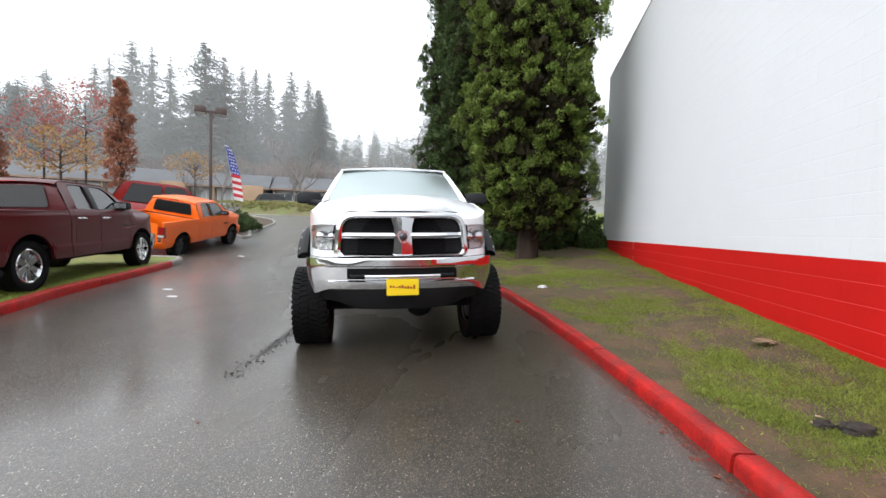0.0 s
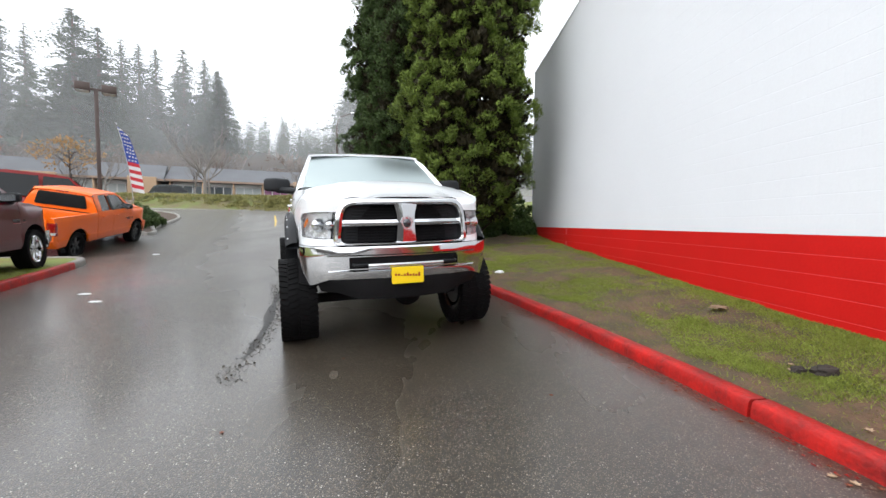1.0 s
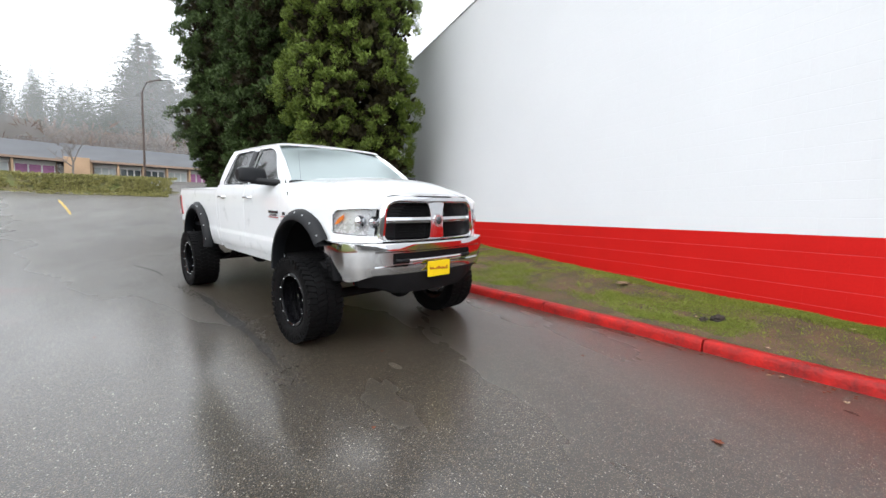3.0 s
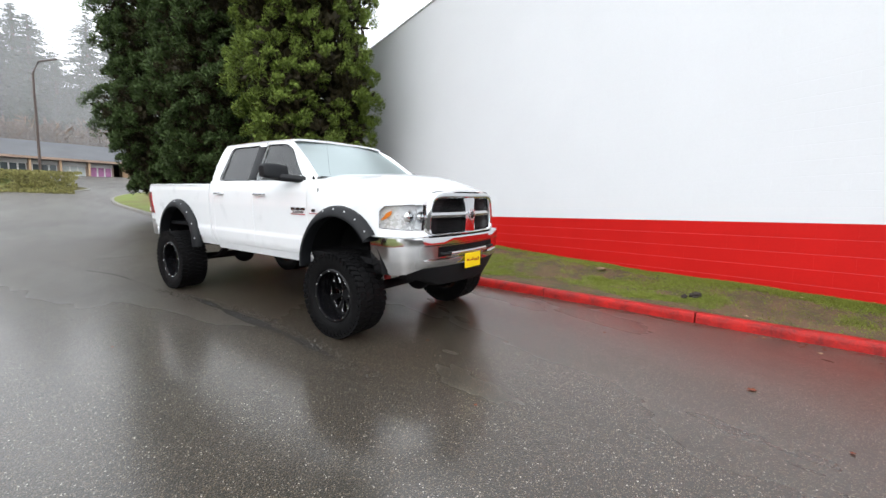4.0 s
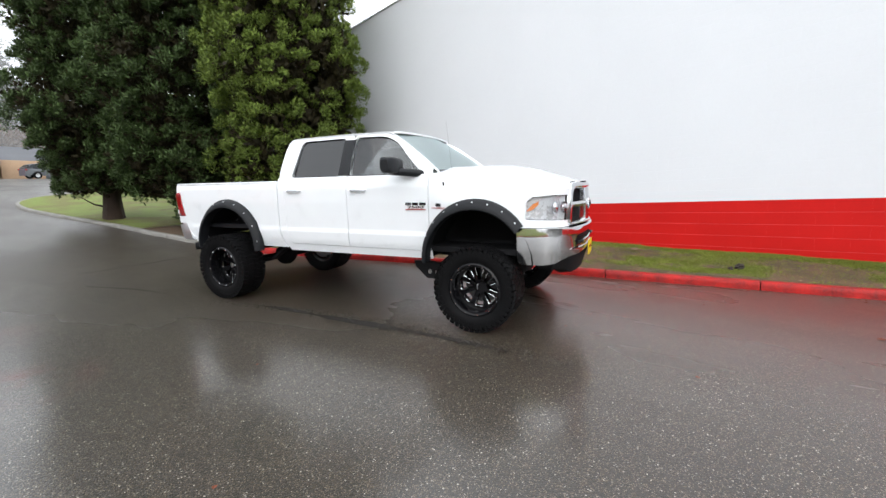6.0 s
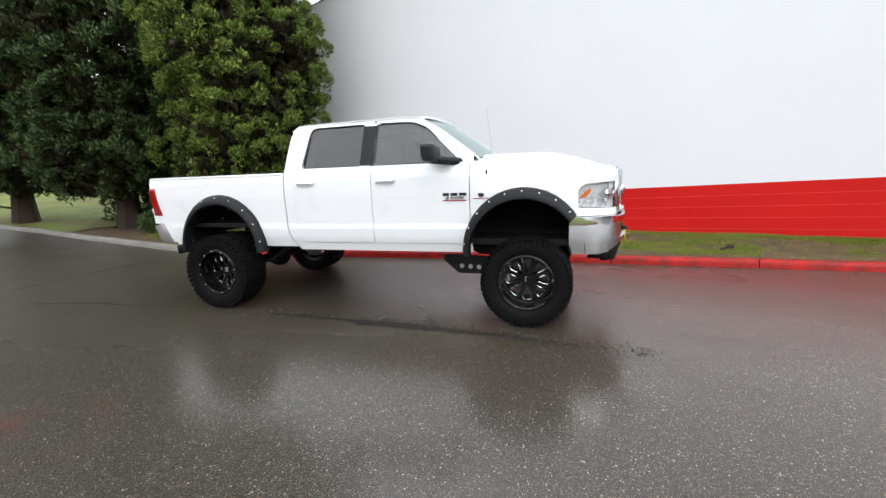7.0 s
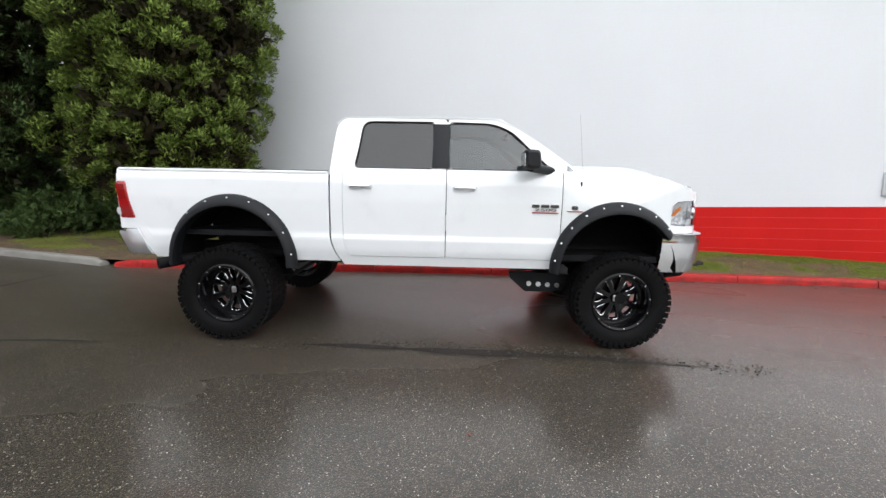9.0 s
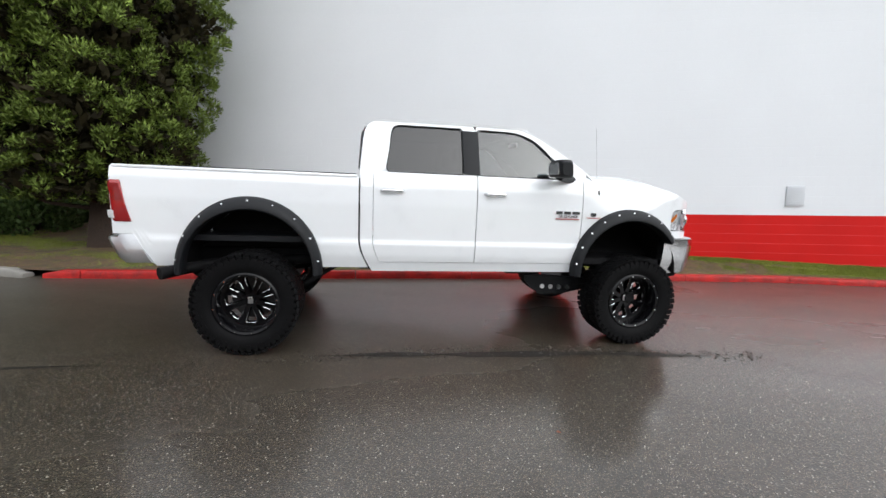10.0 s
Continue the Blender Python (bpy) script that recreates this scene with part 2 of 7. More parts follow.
def wet_asphalt():
    m = bpy.data.materials.new("wet_asphalt")
    m.use_nodes = True
    n, l = m.node_tree.nodes, m.node_tree.links
    b = n["Principled BSDF"]
    pos = n.new("ShaderNodeNewGeometry").outputs["Position"]

    def noise_of(scale, detail=4, rough=0.55, stretch=None):
        t = n.new("ShaderNodeTexNoise")
        t.inputs["Scale"].default_value, t.inputs["Detail"].default_value, t.inputs["Roughness"].default_value = scale, detail, rough
        if stretch:
            mp = n.new("ShaderNodeMapping")
            mp.inputs["Scale"].default_value = stretch
            mp.inputs["Rotation"].default_value = (0, 0, radians(20))
            l.new(pos, mp.inputs["Vector"])
            l.new(mp.outputs[0], t.inputs["Vector"])
        else:
            l.new(pos, t.inputs["Vector"])
        return t.outputs["Fac"]

    def span(v, a, b_, c=0.0, d=1.0):
        mr = n.new("ShaderNodeMapRange")
        for k, w in zip(("From Min", "From Max", "To Min", "To Max"), (a, b_, c, d)):
            mr.inputs[k].default_value = w
        l.new(v, mr.inputs["Value"])
        return mr.outputs[0]

    def mixc(f, c1, c2):
        x = n.new("ShaderNodeMixRGB")
        for s, c in ((1, c1), (2, c2)):
            if isinstance(c, tuple):
                x.inputs[s].default_value = (*c, 1)
            else:
                l.new(c, x.inputs[s])
        l.new(f, x.inputs[0])
        return x.outputs[0]

    def math2(op, a, c):
        x = n.new("ShaderNodeMath")
        x.operation = op
        for i, v in enumerate((a, c)):
            if isinstance(v, float):
                x.inputs[i].default_value = v
            else:
                l.new(v, x.inputs[i])
        return x.outputs[0]

    stones = n.new("ShaderNodeTexVoronoi")
    stones.voronoi_dimensions = '2D'
    stones.inputs["Scale"].default_value = 68
    stones.inputs["Randomness"].default_value = 1.0
    l.new(pos, stones.inputs["Vector"])
    sep = n.new("ShaderNodeSeparateColor")
    l.new(stones.outputs["Color"], sep.inputs[0])
    # older coarse paving on the open side of a seam that runs along the truck, smoother paving by the kerb
    way = n.new("ShaderNodeVectorMath")
    way.operation = 'DOT_PRODUCT'
    way.inputs[1].default_value = (-0.925, -0.380, 0)
    l.new(pos, way.inputs[0])
    across = math2('ADD', way.outputs["Value"], math2('MULTIPLY', noise_of(1.6, 4), 0.35))
    old = span(across, 0.45, 0.95)
    # further along the open lane: rougher, with a pale tint for reflected sky
    north = n.new("ShaderNodeSeparateXYZ")
    l.new(pos, north.inputs[0])
    lane_sky = math2('MULTIPLY', span(across, 1.5, 3.6), span(math2('ADD', north.outputs[1], math2('MULTIPLY', noise_of(0.5, 4), 5.0)), 4.5, 12.0))
    core = math2('GREATER_THAN', math2('SUBTRACT', span(sep.outputs[2], 0, 1, 0.10, 0.35), stones.outputs["Distance"]), 0.0)
    few = math2('MULTIPLY', math2('GREATER_THAN', sep.outputs[0], 0.885), span(sep.outputs[1], 0.0, 1.0, 0.1, 1.0))
    pale = math2('MULTIPLY', math2('MULTIPLY', core, few), span(old, 0, 1, 0.8, 1.0))
    fine = n.new("ShaderNodeTexVoronoi")
    fine.voronoi_dimensions = '2D'
    fine.inputs["Scale"].default_value = 110
    l.new(pos, fine.inputs["Vector"])
    sep2 = n.new("ShaderNodeSeparateColor")
    l.new(fine.outputs["Color"], sep2.inputs[0])
    mid = noise_of(0.55, 6, 0.6, (1.0, 0.35, 1.0))
    tint = mixc(span(mid, 0.35, 0.65), (0.020, 0.0160, 0.0115), (0.036, 0.029, 0.0215))
    tint = mixc(math2('MULTIPLY', lane_sky, 0.75), tint, (0.070, 0.064, 0.058))
    tint = mixc(span(sep2.outputs[1], 0.45, 1.0, 0.0, 0.9), tint, (0.085, 0.063, 0.041))
    tint = mixc(span(sep2.outputs[0], 0.5, 1.0, 0.0, 0.9), tint, (0.014, 0.012, 0.010))
    tint = mixc(span(noise_of(28, 4, 0.7), 0.42, 0.62, 0.0, 0.75), tint, (0.030, 0.025, 0.020))
    tint = mixc(span(noise_of(1.5, 5, 0.65), 0.56, 0.70, 0.0, 0.6), tint, (0.016, 0.014, 0.012))
    tint = mixc(math2('MULTIPLY', pale, 0.9), tint, (0.62, 0.58, 0.50))
    grains = math2('MULTIPLY', math2('GREATER_THAN', sep2.outputs[2], 0.76), span(fine.outputs["Distance"], 0.16, 0.38, 0.85, 0.0))
    tint = mixc(grains, tint, (0.30, 0.245, 0.17))
    # reddish patches in the paving by the island
    for at, reach in (((-5.5, 6.6, 0.15), 0.75), ((-6.4, 8.3, 0.2), 1.3)):
        far = n.new("ShaderNodeVectorMath")
        far.operation = 'DISTANCE'
        far.inputs[1].default_value = at
        l.new(pos, far.inputs[0])
        patch = math2('MULTIPLY', span(far.outputs["Value"], 0.0, reach, 1.0, 0.0), span(noise_of(1.7, 5, 0.65), 0.45, 0.62))
        tint = mixc(math2('MULTIPLY', patch, 0.7), tint, (0.16, 0.035, 0.03))
    l.new(tint, b.inputs["Base Color"])
    wet = span(noise_of(0.42, 5, 0.6, (1.0, 0.3, 1.0)), 0.40, 0.62)
    grit = span(noise_of(95, 2), 0.3, 0.7, -0.04, 0.10)
    rough = math2('ADD', span(wet, 0, 1, 0.42, 0.30), grit)
    l.new(rough, b.inputs["Roughness"])
    b.inputs["Specular IOR Level"].default_value = 0.35
    film = math2('MULTIPLY', span(wet, 0, 1, 0.90, 1.0), math2('MULTIPLY', math2('SUBTRACT', span(old, 0, 1, 0.85, 1.0), math2('MULTIPLY', lane_sky, 0.15)), span(pale, 0, 1, 1.0, 0.25)))
    # worn, less flooded paving by the rear wheels and beyond
    worn = math2('MULTIPLY', span(north.outputs[1], 5.6, 8.4), span(across, 1.3, 2.8, 1.0, 0.0))
    film = math2('MULTIPLY', film, span(worn, 0, 1, 1.0, 0.60))
    l.new(film, b.inputs["Coat Weight"])
    l.new(math2('ADD', span(wet, 0, 1, 0.19, 0.12), math2('ADD', span(old, 0, 1, 0.12, 0.02), math2('ADD', math2('MULTIPLY', lane_sky, 0.05), math2('MULTIPLY', worn, 0.14)))), b.inputs["Coat Roughness"])
    b.inputs["Coat IOR"].default_value = 1.60
    bp = n.new("ShaderNodeBump")
    bp.inputs["Distance"].default_value = 0.006
    l.new(span(old, 0, 1, 0.45, 1.0), bp.inputs["Strength"])
    l.new(math2('ADD', math2('MULTIPLY', stones.outputs["Distance"], -0.6), math2('MULTIPLY', fine.outputs["Distance"], -0.5)), bp.inputs["Height"])
    wav = n.new("ShaderNodeBump")
    wav.inputs["Distance"].default_value, wav.inputs["Strength"].default_value = 0.02, 0.16
    l.new(noise_of(7, 3), wav.inputs["Height"])
    l.new(bp.outputs[0], wav.inputs["Normal"])
    l.new(wav.outputs[0], b.inputs["Normal"])
    soft = n.new("ShaderNodeBump")
    soft.inputs["Distance"].default_value, soft.inputs["Strength"].default_value = 0.02, 0.07
    l.new(noise_of(9, 3), soft.inputs["Height"])
    l.new(soft.outputs[0], b.inputs["Coat Normal"])
    return m


def patchy(name, colors, scale=1.2, fine=45, rough=0.85, bump=0.6, lo=0.42, hi=0.58):
    """Turf over bare soil: two colours by patches, with fine grain."""
    m = surface(name, colors[1], rough, fine=fine, bump=bump, world_space=True)
    n, l = m.node_tree.nodes, m.node_tree.links
    b = n["Principled BSDF"]
    pos = n.new("ShaderNodeNewGeometry").outputs["Position"]
    t1, t2 = n.new("ShaderNodeTexNoise"), n.new("ShaderNodeTexNoise")
    t1.inputs["Scale"].default_value, t1.inputs["Detail"].default_value = scale, 7
    t2.inputs["Scale"].default_value, t2.inputs["Detail"].default_value = 30, 4
    l.new(pos, t1.inputs["Vector"])
    l.new(pos, t2.inputs["Vector"])
    mr = n.new("ShaderNodeMapRange")
    mr.inputs["From Min"].default_value, mr.inputs["From Max"].default_value = lo, hi
    l.new(t1.outputs["Fac"], mr.inputs["Value"])
    mx, my = n.new("ShaderNodeMixRGB"), n.new("ShaderNodeMixRGB")
    mx.inputs[1].default_value, mx.inputs[2].default_value = (*colors[0], 1), (*colors[1], 1)
    l.new(mr.outputs[0], mx.inputs[0])
    my.blend_type = 'MULTIPLY'
    my.inputs[0].default_value = 0.6
    ramp = n.new("ShaderNodeMapRange")
    ramp.inputs["From Min"].default_value, ramp.inputs["From Max"].default_value = 0.25, 0.75
    ramp.inputs["To Min"].default_value, ramp.inputs["To Max"].default_value = 0.45, 1.25
    l.new(t2.outputs["Fac"], ramp.inputs["Value"])
    l.new(mx.outputs[0], my.inputs[1])
    l.new(ramp.outputs[0], my.inputs[2])
    l.new(my.outputs[0], b.inputs["Base Color"])
    return m


M["asphalt"] = wet_asphalt()
M["verge"] = patchy("verge_turf_and_mud", ((0.125, 0.072, 0.040), (0.072, 0.054, 0.026)), 3.2, fine=70, bump=1.0, lo=0.40, hi=0.62)
M["turf"] = patchy("turf", ((0.150, 0.145, 0.036), (0.165, 0.215, 0.036)), 0.9)
M["bank"] = patchy("bank_turf", ((0.135, 0.115, 0.05), (0.13, 0.155, 0.042)), 0.9)
M["mulch"] = surface("mulch", (0.075, 0.05, 0.034), 0.9, vary=0.4, fine=30, bump=0.8, world_space=True)
M["hill"] = patchy("hillside_scrub", ((0.15, 0.125, 0.10), (0.11, 0.125, 0.09)), 0.05, fine=2)
M["kerb_red"] = surface("kerb_red_paint", (0.52, 0.013, 0.009), 0.5, spec=0.3, dark=(0.12, 0.010, 0.010), big=5.5, fine=34, bump=0.8, world_space=True, rough_vary=0.15)
M["kerb_grey"] = surface("kerb_concrete", (0.24, 0.23, 0.21), 0.6, vary=0.4, big=2, fine=50, bump=0.4, world_space=True)
M["wall_white"] = surface("wall_white_paint", (0.74, 0.76, 0.79), 0.55, vary=0.03, big=0.6, fine=35, bump=0.10, world_space=True)
M["wall_red"] = surface("wall_red_paint", (0.56, 0.011, 0.009), 0.6, spec=0.15, vary=0.12, big=1.1, fine=40, bump=0.12, world_space=True)
M["mortar_white"] = M["wall_white"]
M["mortar_red"] = surface("joint_red", (0.66, 0.06, 0.065), 0.6, vary=0.25, big=0.8, fine=6, world_space=True)
M["unseen_wall_grey"] = surface("dull_grey_render", (0.16, 0.15, 0.14), 0.8, vary=0.25, big=0.4, fine=8, world_space=True)
M["roof_felt"] = surface("roof_felt", (0.12, 0.12, 0.12), 0.9, vary=0.2, world_space=True)


def axis_marks(fine_from, fine_to, step, far_lo, far_hi):
    a = [fine_from + step * i for i in range(int((fine_to - fine_from) / step) + 1)]
    g, v = step, a[-1]
    while v < far_hi:
        g *= 1.22
        v += g
        a.append(v)
    g, v, low = step, a[0], []
    while v > far_lo:
        g *= 1.22
        v -= g
        low.append(v)
    return low[::-1] + a


xs, ys = axis_marks(-30, 12, 0.75, -420, 420), axis_marks(-12, 48, 0.75, -420, 520)
bm = bmesh.new()
grid(bm, [[(x, y, ground_z(x, y)) for x in xs] for y in ys])
thing("ground", bm, M["asphalt"], "wet dark asphalt paving with pale grit and puddles", "pavement", kind="structure")


def strip_between(a, b, n, fn):
    return [[(lerp(p[0], q[0], k / n), lerp(p[1], q[1], k / n), fn(lerp(p[0], q[0], k / n), lerp(p[1], q[1], k / n), k / n)) for k in range(n + 1)] for p, q in zip(a, b)]


KW = 0.16
line = curve_points(KERB, 0.4)


def offset(pts, d):
    out = []
    for i, p in enumerate(pts):
        t = (pts[min(i + 1, len(pts) - 1)] - pts[max(i - 1, 0)]).normalized()
        out.append(p + Vector((t.y, -t.x, 0)) * d)
    return out


def verge_z(x, y, k):
    lump = noise.noise(Vector((x * 0.8, y * 0.8, 3.1))) * 0.035 + noise.noise(Vector((x * 3, y * 3, 1.7))) * 0.012
    return ground_z(x, y) + GRASS_UP - 0.012 + lump * smooth(0, 0.15, k) + 0.14 * smooth(0.2, 1.0, k)


back = offset(line, KW - 0.01)
near = [p for p in back if p.y < 19.5]
bm = bmesh.new()
grid(bm, strip_between([(p.x, p.y) for p in near], [(WALL_X + 0.05 if p.y < WALL_END else WALL_X + (p.y - WALL_END) * 3, p.y) for p in near], 26, verge_z))
thing("verge", bm, M["verge"], "patchy grass and bare mud strip between kerb and wall", "lawn", kind="structure")
far = [p for p in back if p.y >= 19.3]
bm = bmesh.new()
grid(bm, strip_between([(p.x, p.y) for p in far], [(20.0, p.y * 0.5 + 12) for p in far], 20, lambda x, y, k: ground_z(x, y) + GRASS_UP + 0.25 * smooth(0, 0.3, k)))
thing("lawn", bm, M["turf"], "green lawn behind a grey kerb under tall evergreens", "lawn", kind="structure")


def kerb_run(name, ctrl, material_at, label, width=KW, height=0.14, length=3.0, side=1, low_ends=()):
    """A kerb laid in lengths with narrow joints."""
    pts = curve_points(ctrl, 0.25)
    run = group_of(name, Matrix(), label, "kerb", kind="structure")
    n = int(length / 0.25)
    for s in range(0, len(pts) - 1, n):
        seg = pts[s:s + n + 1]
        if len(seg) < 2:
            continue
        seg = [seg[0].lerp(seg[1], 0.03)] + seg[1:-1] + [seg[-1].lerp(seg[-2], 0.03)]
        shift = offset(seg, 0.022 * noise.noise(Vector((s * 3.7, 1.1, 6))))
        seg, lift = [Vector((q.x, q.y, 0)) for q in shift], 0.012 * noise.noise(Vector((s * 2.9, 4.1, 2)))
        inner = offset(seg, width * side)
        loops = []
        for k, (p, q) in enumerate(zip(seg, inner)):
            h = height * (0.55 if (k == 0 and s == 0 and "first" in low_ends) or (k == len(seg) - 1 and s + n >= len(pts) - 1 and "last" in low_ends) else 1.0)
            d = (q - p).normalized()
            w = noise.noise(Vector((p.x * 2.3, p.y * 2.3, 5))) * 0.008
            z = ground_z(p.x, p.y) + lift
            w += noise.noise(Vector((p.x * 7.1, p.y * 7.1, 9))) * 0.006
            a, c = p + d * (0.008 + w), p + d * 0.024
            loops.append([(p.x, p.y, z - 0.15), (p.x + d.x * w, p.y + d.y * w, z + h * 0.45), (a.x, a.y, z + h - 0.016), (c.x, c.y, z + h + w * 0.5),
                          (q.x - d.x * 0.02, q.y - d.y * 0.02, z + h), (q.x, q.y, z + h - 0.02), (q.x, q.y, z - 0.15)])
        bm = bmesh.new()
        loft(bm, loops)
        mid = seg[len(seg) // 2]
        part("kerbstone", bm, material_at(mid), run, sharp=50)
    return run


kerb_run("kerb", KERB[:9] + [(-1.72, 12.96)], lambda p: M["kerb_red"], "worn red painted concrete kerb with a sloping end", height=0.12, length=2.0, low_ends=("last",))
kerb_run("kerb_street", [(-1.735, 12.985), (-1.80, 13.9)] + KERB[10:], lambda p: M["kerb_grey"], "weathered grey concrete kerb along the lawn", height=0.12, length=2.0, low_ends=("first",))
kerb_run("kerb_island", LEFT_KERB, lambda p: M["kerb_red"] if p.x > -8.6 else M["kerb_grey"], "worn red painted kerb with a grey rounded end", side=-1, height=0.15)
kerb_run("kerb_planter", ISLAND, lambda p: M["kerb_grey"], "grey concrete kerb round a shrub bed", side=-1)
kerb_run("kerb_berm", BERM, lambda p: M["kerb_grey"], "low grey kerb below a grassy bank", side=-1, height=0.06)


def raised_patch(name, ctrl, inner_pt, material, label, up, rough=0.02, steps=14, rise=0.0):
    pts = offset(curve_points(ctrl, 0.5), -KW + 0.01)
    bm = bmesh.new()
    def zf(x, y, k):
        return ground_z(x, y) + up + rise * smooth(0, 0.55, k) + noise.noise(Vector((x * 0.9, y * 0.9, 7))) * rough * (1 + rise * 3) * smooth(0, 0.2, k)
    grid(bm, strip_between([(p.x, p.y) for p in pts], [inner_pt(p) for p in pts], steps, zf))
    return thing(name, bm, material, label, "lawn", kind="structure")


raised_patch("lawn_strip", LEFT_KERB, lambda p: (-22.0, p.y * 0.9 - 0.5), M["turf"], "short green lawn that a parked truck stands on", 0.13)
raised_patch("planter_bed", ISLAND, lambda p: (-24.0, clamp(p.y, 19, 26)), M["mulch"], "mulched planting bed with low shrubs", 0.10, 0.04)
raised_patch("grass_bank", BERM, lambda p: (lerp(-30, -13, clamp((p.x + 30) / 23)), 37.5 + (p.y - 34) * 0.2), M["bank"], "rough grassy bank beside the street", 0.05, 0.05, 16, 0.85)

# ---- the big block wall and the building behind it ----
COURSE, BLOCK, JOINT = 0.2032, 0.4064, 0.005
Y0 = -9.0
wall = group_of("wall_west", Matrix(), "tall painted block wall, white above a red band", "wall", kind="structure")
bm = bmesh.new()
box(bm, WALL_X + 0.0015, WALL_X + 0.3, Y0, WALL_END, BAND_TOP, WALL_TOP)
part("wall_core", bm, M["mortar_white"], wall)
bm = bmesh.new()
box(bm, WALL_X + 0.0025, WALL_X + 0.3, Y0, WALL_END, -0.6, BAND_TOP)
part("band_core", bm, M["mortar_red"], wall)
# unseen sides and roof, added so that the building blocks light
for name, span_y, span_x, label in (("wall_north", (WALL_END - 0.3, WALL_END), (WALL_X + 0.3, 24.0), "unseen white block end wall"), ("wall_south", (Y0, Y0 + 0.3), (WALL_X + 0.3, 24.0), "unseen white block end wall")):
    bm = bmesh.new()
    box(bm, *span_x, *span_y, -0.6, WALL_TOP)
    thing(name, bm, M["wall_white"], label, "wall", kind="structure")
bm = bmesh.new()
box(bm, 23.7, 24.0, Y0 + 0.3, WALL_END - 0.3, -0.6, WALL_TOP)
thing("wall_east", bm, M["wall_white"], "unseen white block wall behind", "wall", kind="structure")
bm = bmesh.new()
box(bm, WALL_X + 0.3, 23.7, Y0 + 0.3, WALL_END - 0.3, WALL_TOP - 0.5, WALL_TOP - 0.3)
thing("roof", bm, M["roof_felt"], "unseen flat felt roof behind the parapet", "roof", kind="structure")
bm = bmesh.new()
box(bm, WALL_X - 0.02, WALL_X + 0.34, Y0 - 0.02, WALL_END + 0.02, WALL_TOP + 0.003, WALL_TOP + 0.06, 0.008)
part("coping", bm, M["satin_metal"], wall, "thin pale metal coping")


# a plain unseen wall, added behind the viewer to darken reflections in the chrome
bm = bmesh.new()
box(bm, -34.0, 16.0, -26.4, -26.0, -1.4, 3.6)
thing("wall_lot", bm, M["unseen_wall_grey"], "plain dull grey wall added unseen across the lot for reflections", "wall", kind="structure")


# ---- pickup trucks ----
# A truck's own axes: x ahead from the front hubs, y to its left, z up from the road under it.
SIDE_Y = [(0.31, 0.940), (0.38, 0.962), (0.43, 0.978), (0.47, 0.990), (0.595, 1.004), (0.612, 0.990), (0.95, 1.004), (1.13, 0.998), (1.23, 0.974), (1.29, 0.945)]
CORNER = [(-0.1, 1.010), (0.2, 0.992), (0.44, 0.945), (0.60, 0.890), (0.72, 0.815), (0.79, 0.715), (0.82, 0.62)]


def side_y(x, z, sill):
    """Half width of the body; sill is the height of the door bottoms less 0.43."""
    y = table(SIDE_Y, z - sill) - 0.09 * smooth(-0.60, -0.15, x) * clamp((z - sill - 0.92) / 0.28) ** 2
    return min(y, table(CORNER, x) + 0.012 * smooth(0.9, 0.6, z - sill)) if x > -0.1 else y


def greenhouse_y(z, top):
    k = clamp((z - (top - 0.52)) / 0.47)
    return 0.948 - 0.175 * k - 0.03 * k * k


def skin(bm, x0, x1, nx, zlo, zhi, nz, yf, s, bend=None):
    """A body side between two lines; bend shifts it along x."""
    rows = []
    for i in range(nx + 1):
        x = lerp(x0, x1, i / nx)
        a, b = zlo(x), zhi(x)
        zs = [lerp(a, b, k / nz) for k in range(nz + 1)]
        rows.append([(x + (bend(x, z) if bend else 0), s * yf(x, z), z) for z in zs])
    grid(bm, rows)


def thicken(bm, d, out=None):
    """Gives an open sheet a thickness d on its inner side; out tells which way is outside."""
    bmesh.ops.recalc_face_normals(bm, faces=bm.faces)
    if out is not None:
        o = Vector(out)
        if sum((f.normal.dot(o) * f.calc_area() for f in bm.faces), 0.0) < 0:
            bmesh.ops.reverse_faces(bm, faces=bm.faces[:])
    bm.normal_update()
    faces, rim = bm.faces[:], [e for e in bm.edges if len(e.link_faces) == 1]
    twin = {v: bm.verts.new(v.co - v.normal * d) for v in bm.verts[:]}
    for f in faces:
        bm.faces.new([twin[v] for v in reversed(f.verts)])
    for e in rim:
        a, b = e.verts
        bm.faces.new((a, b, twin[b], twin[a]))


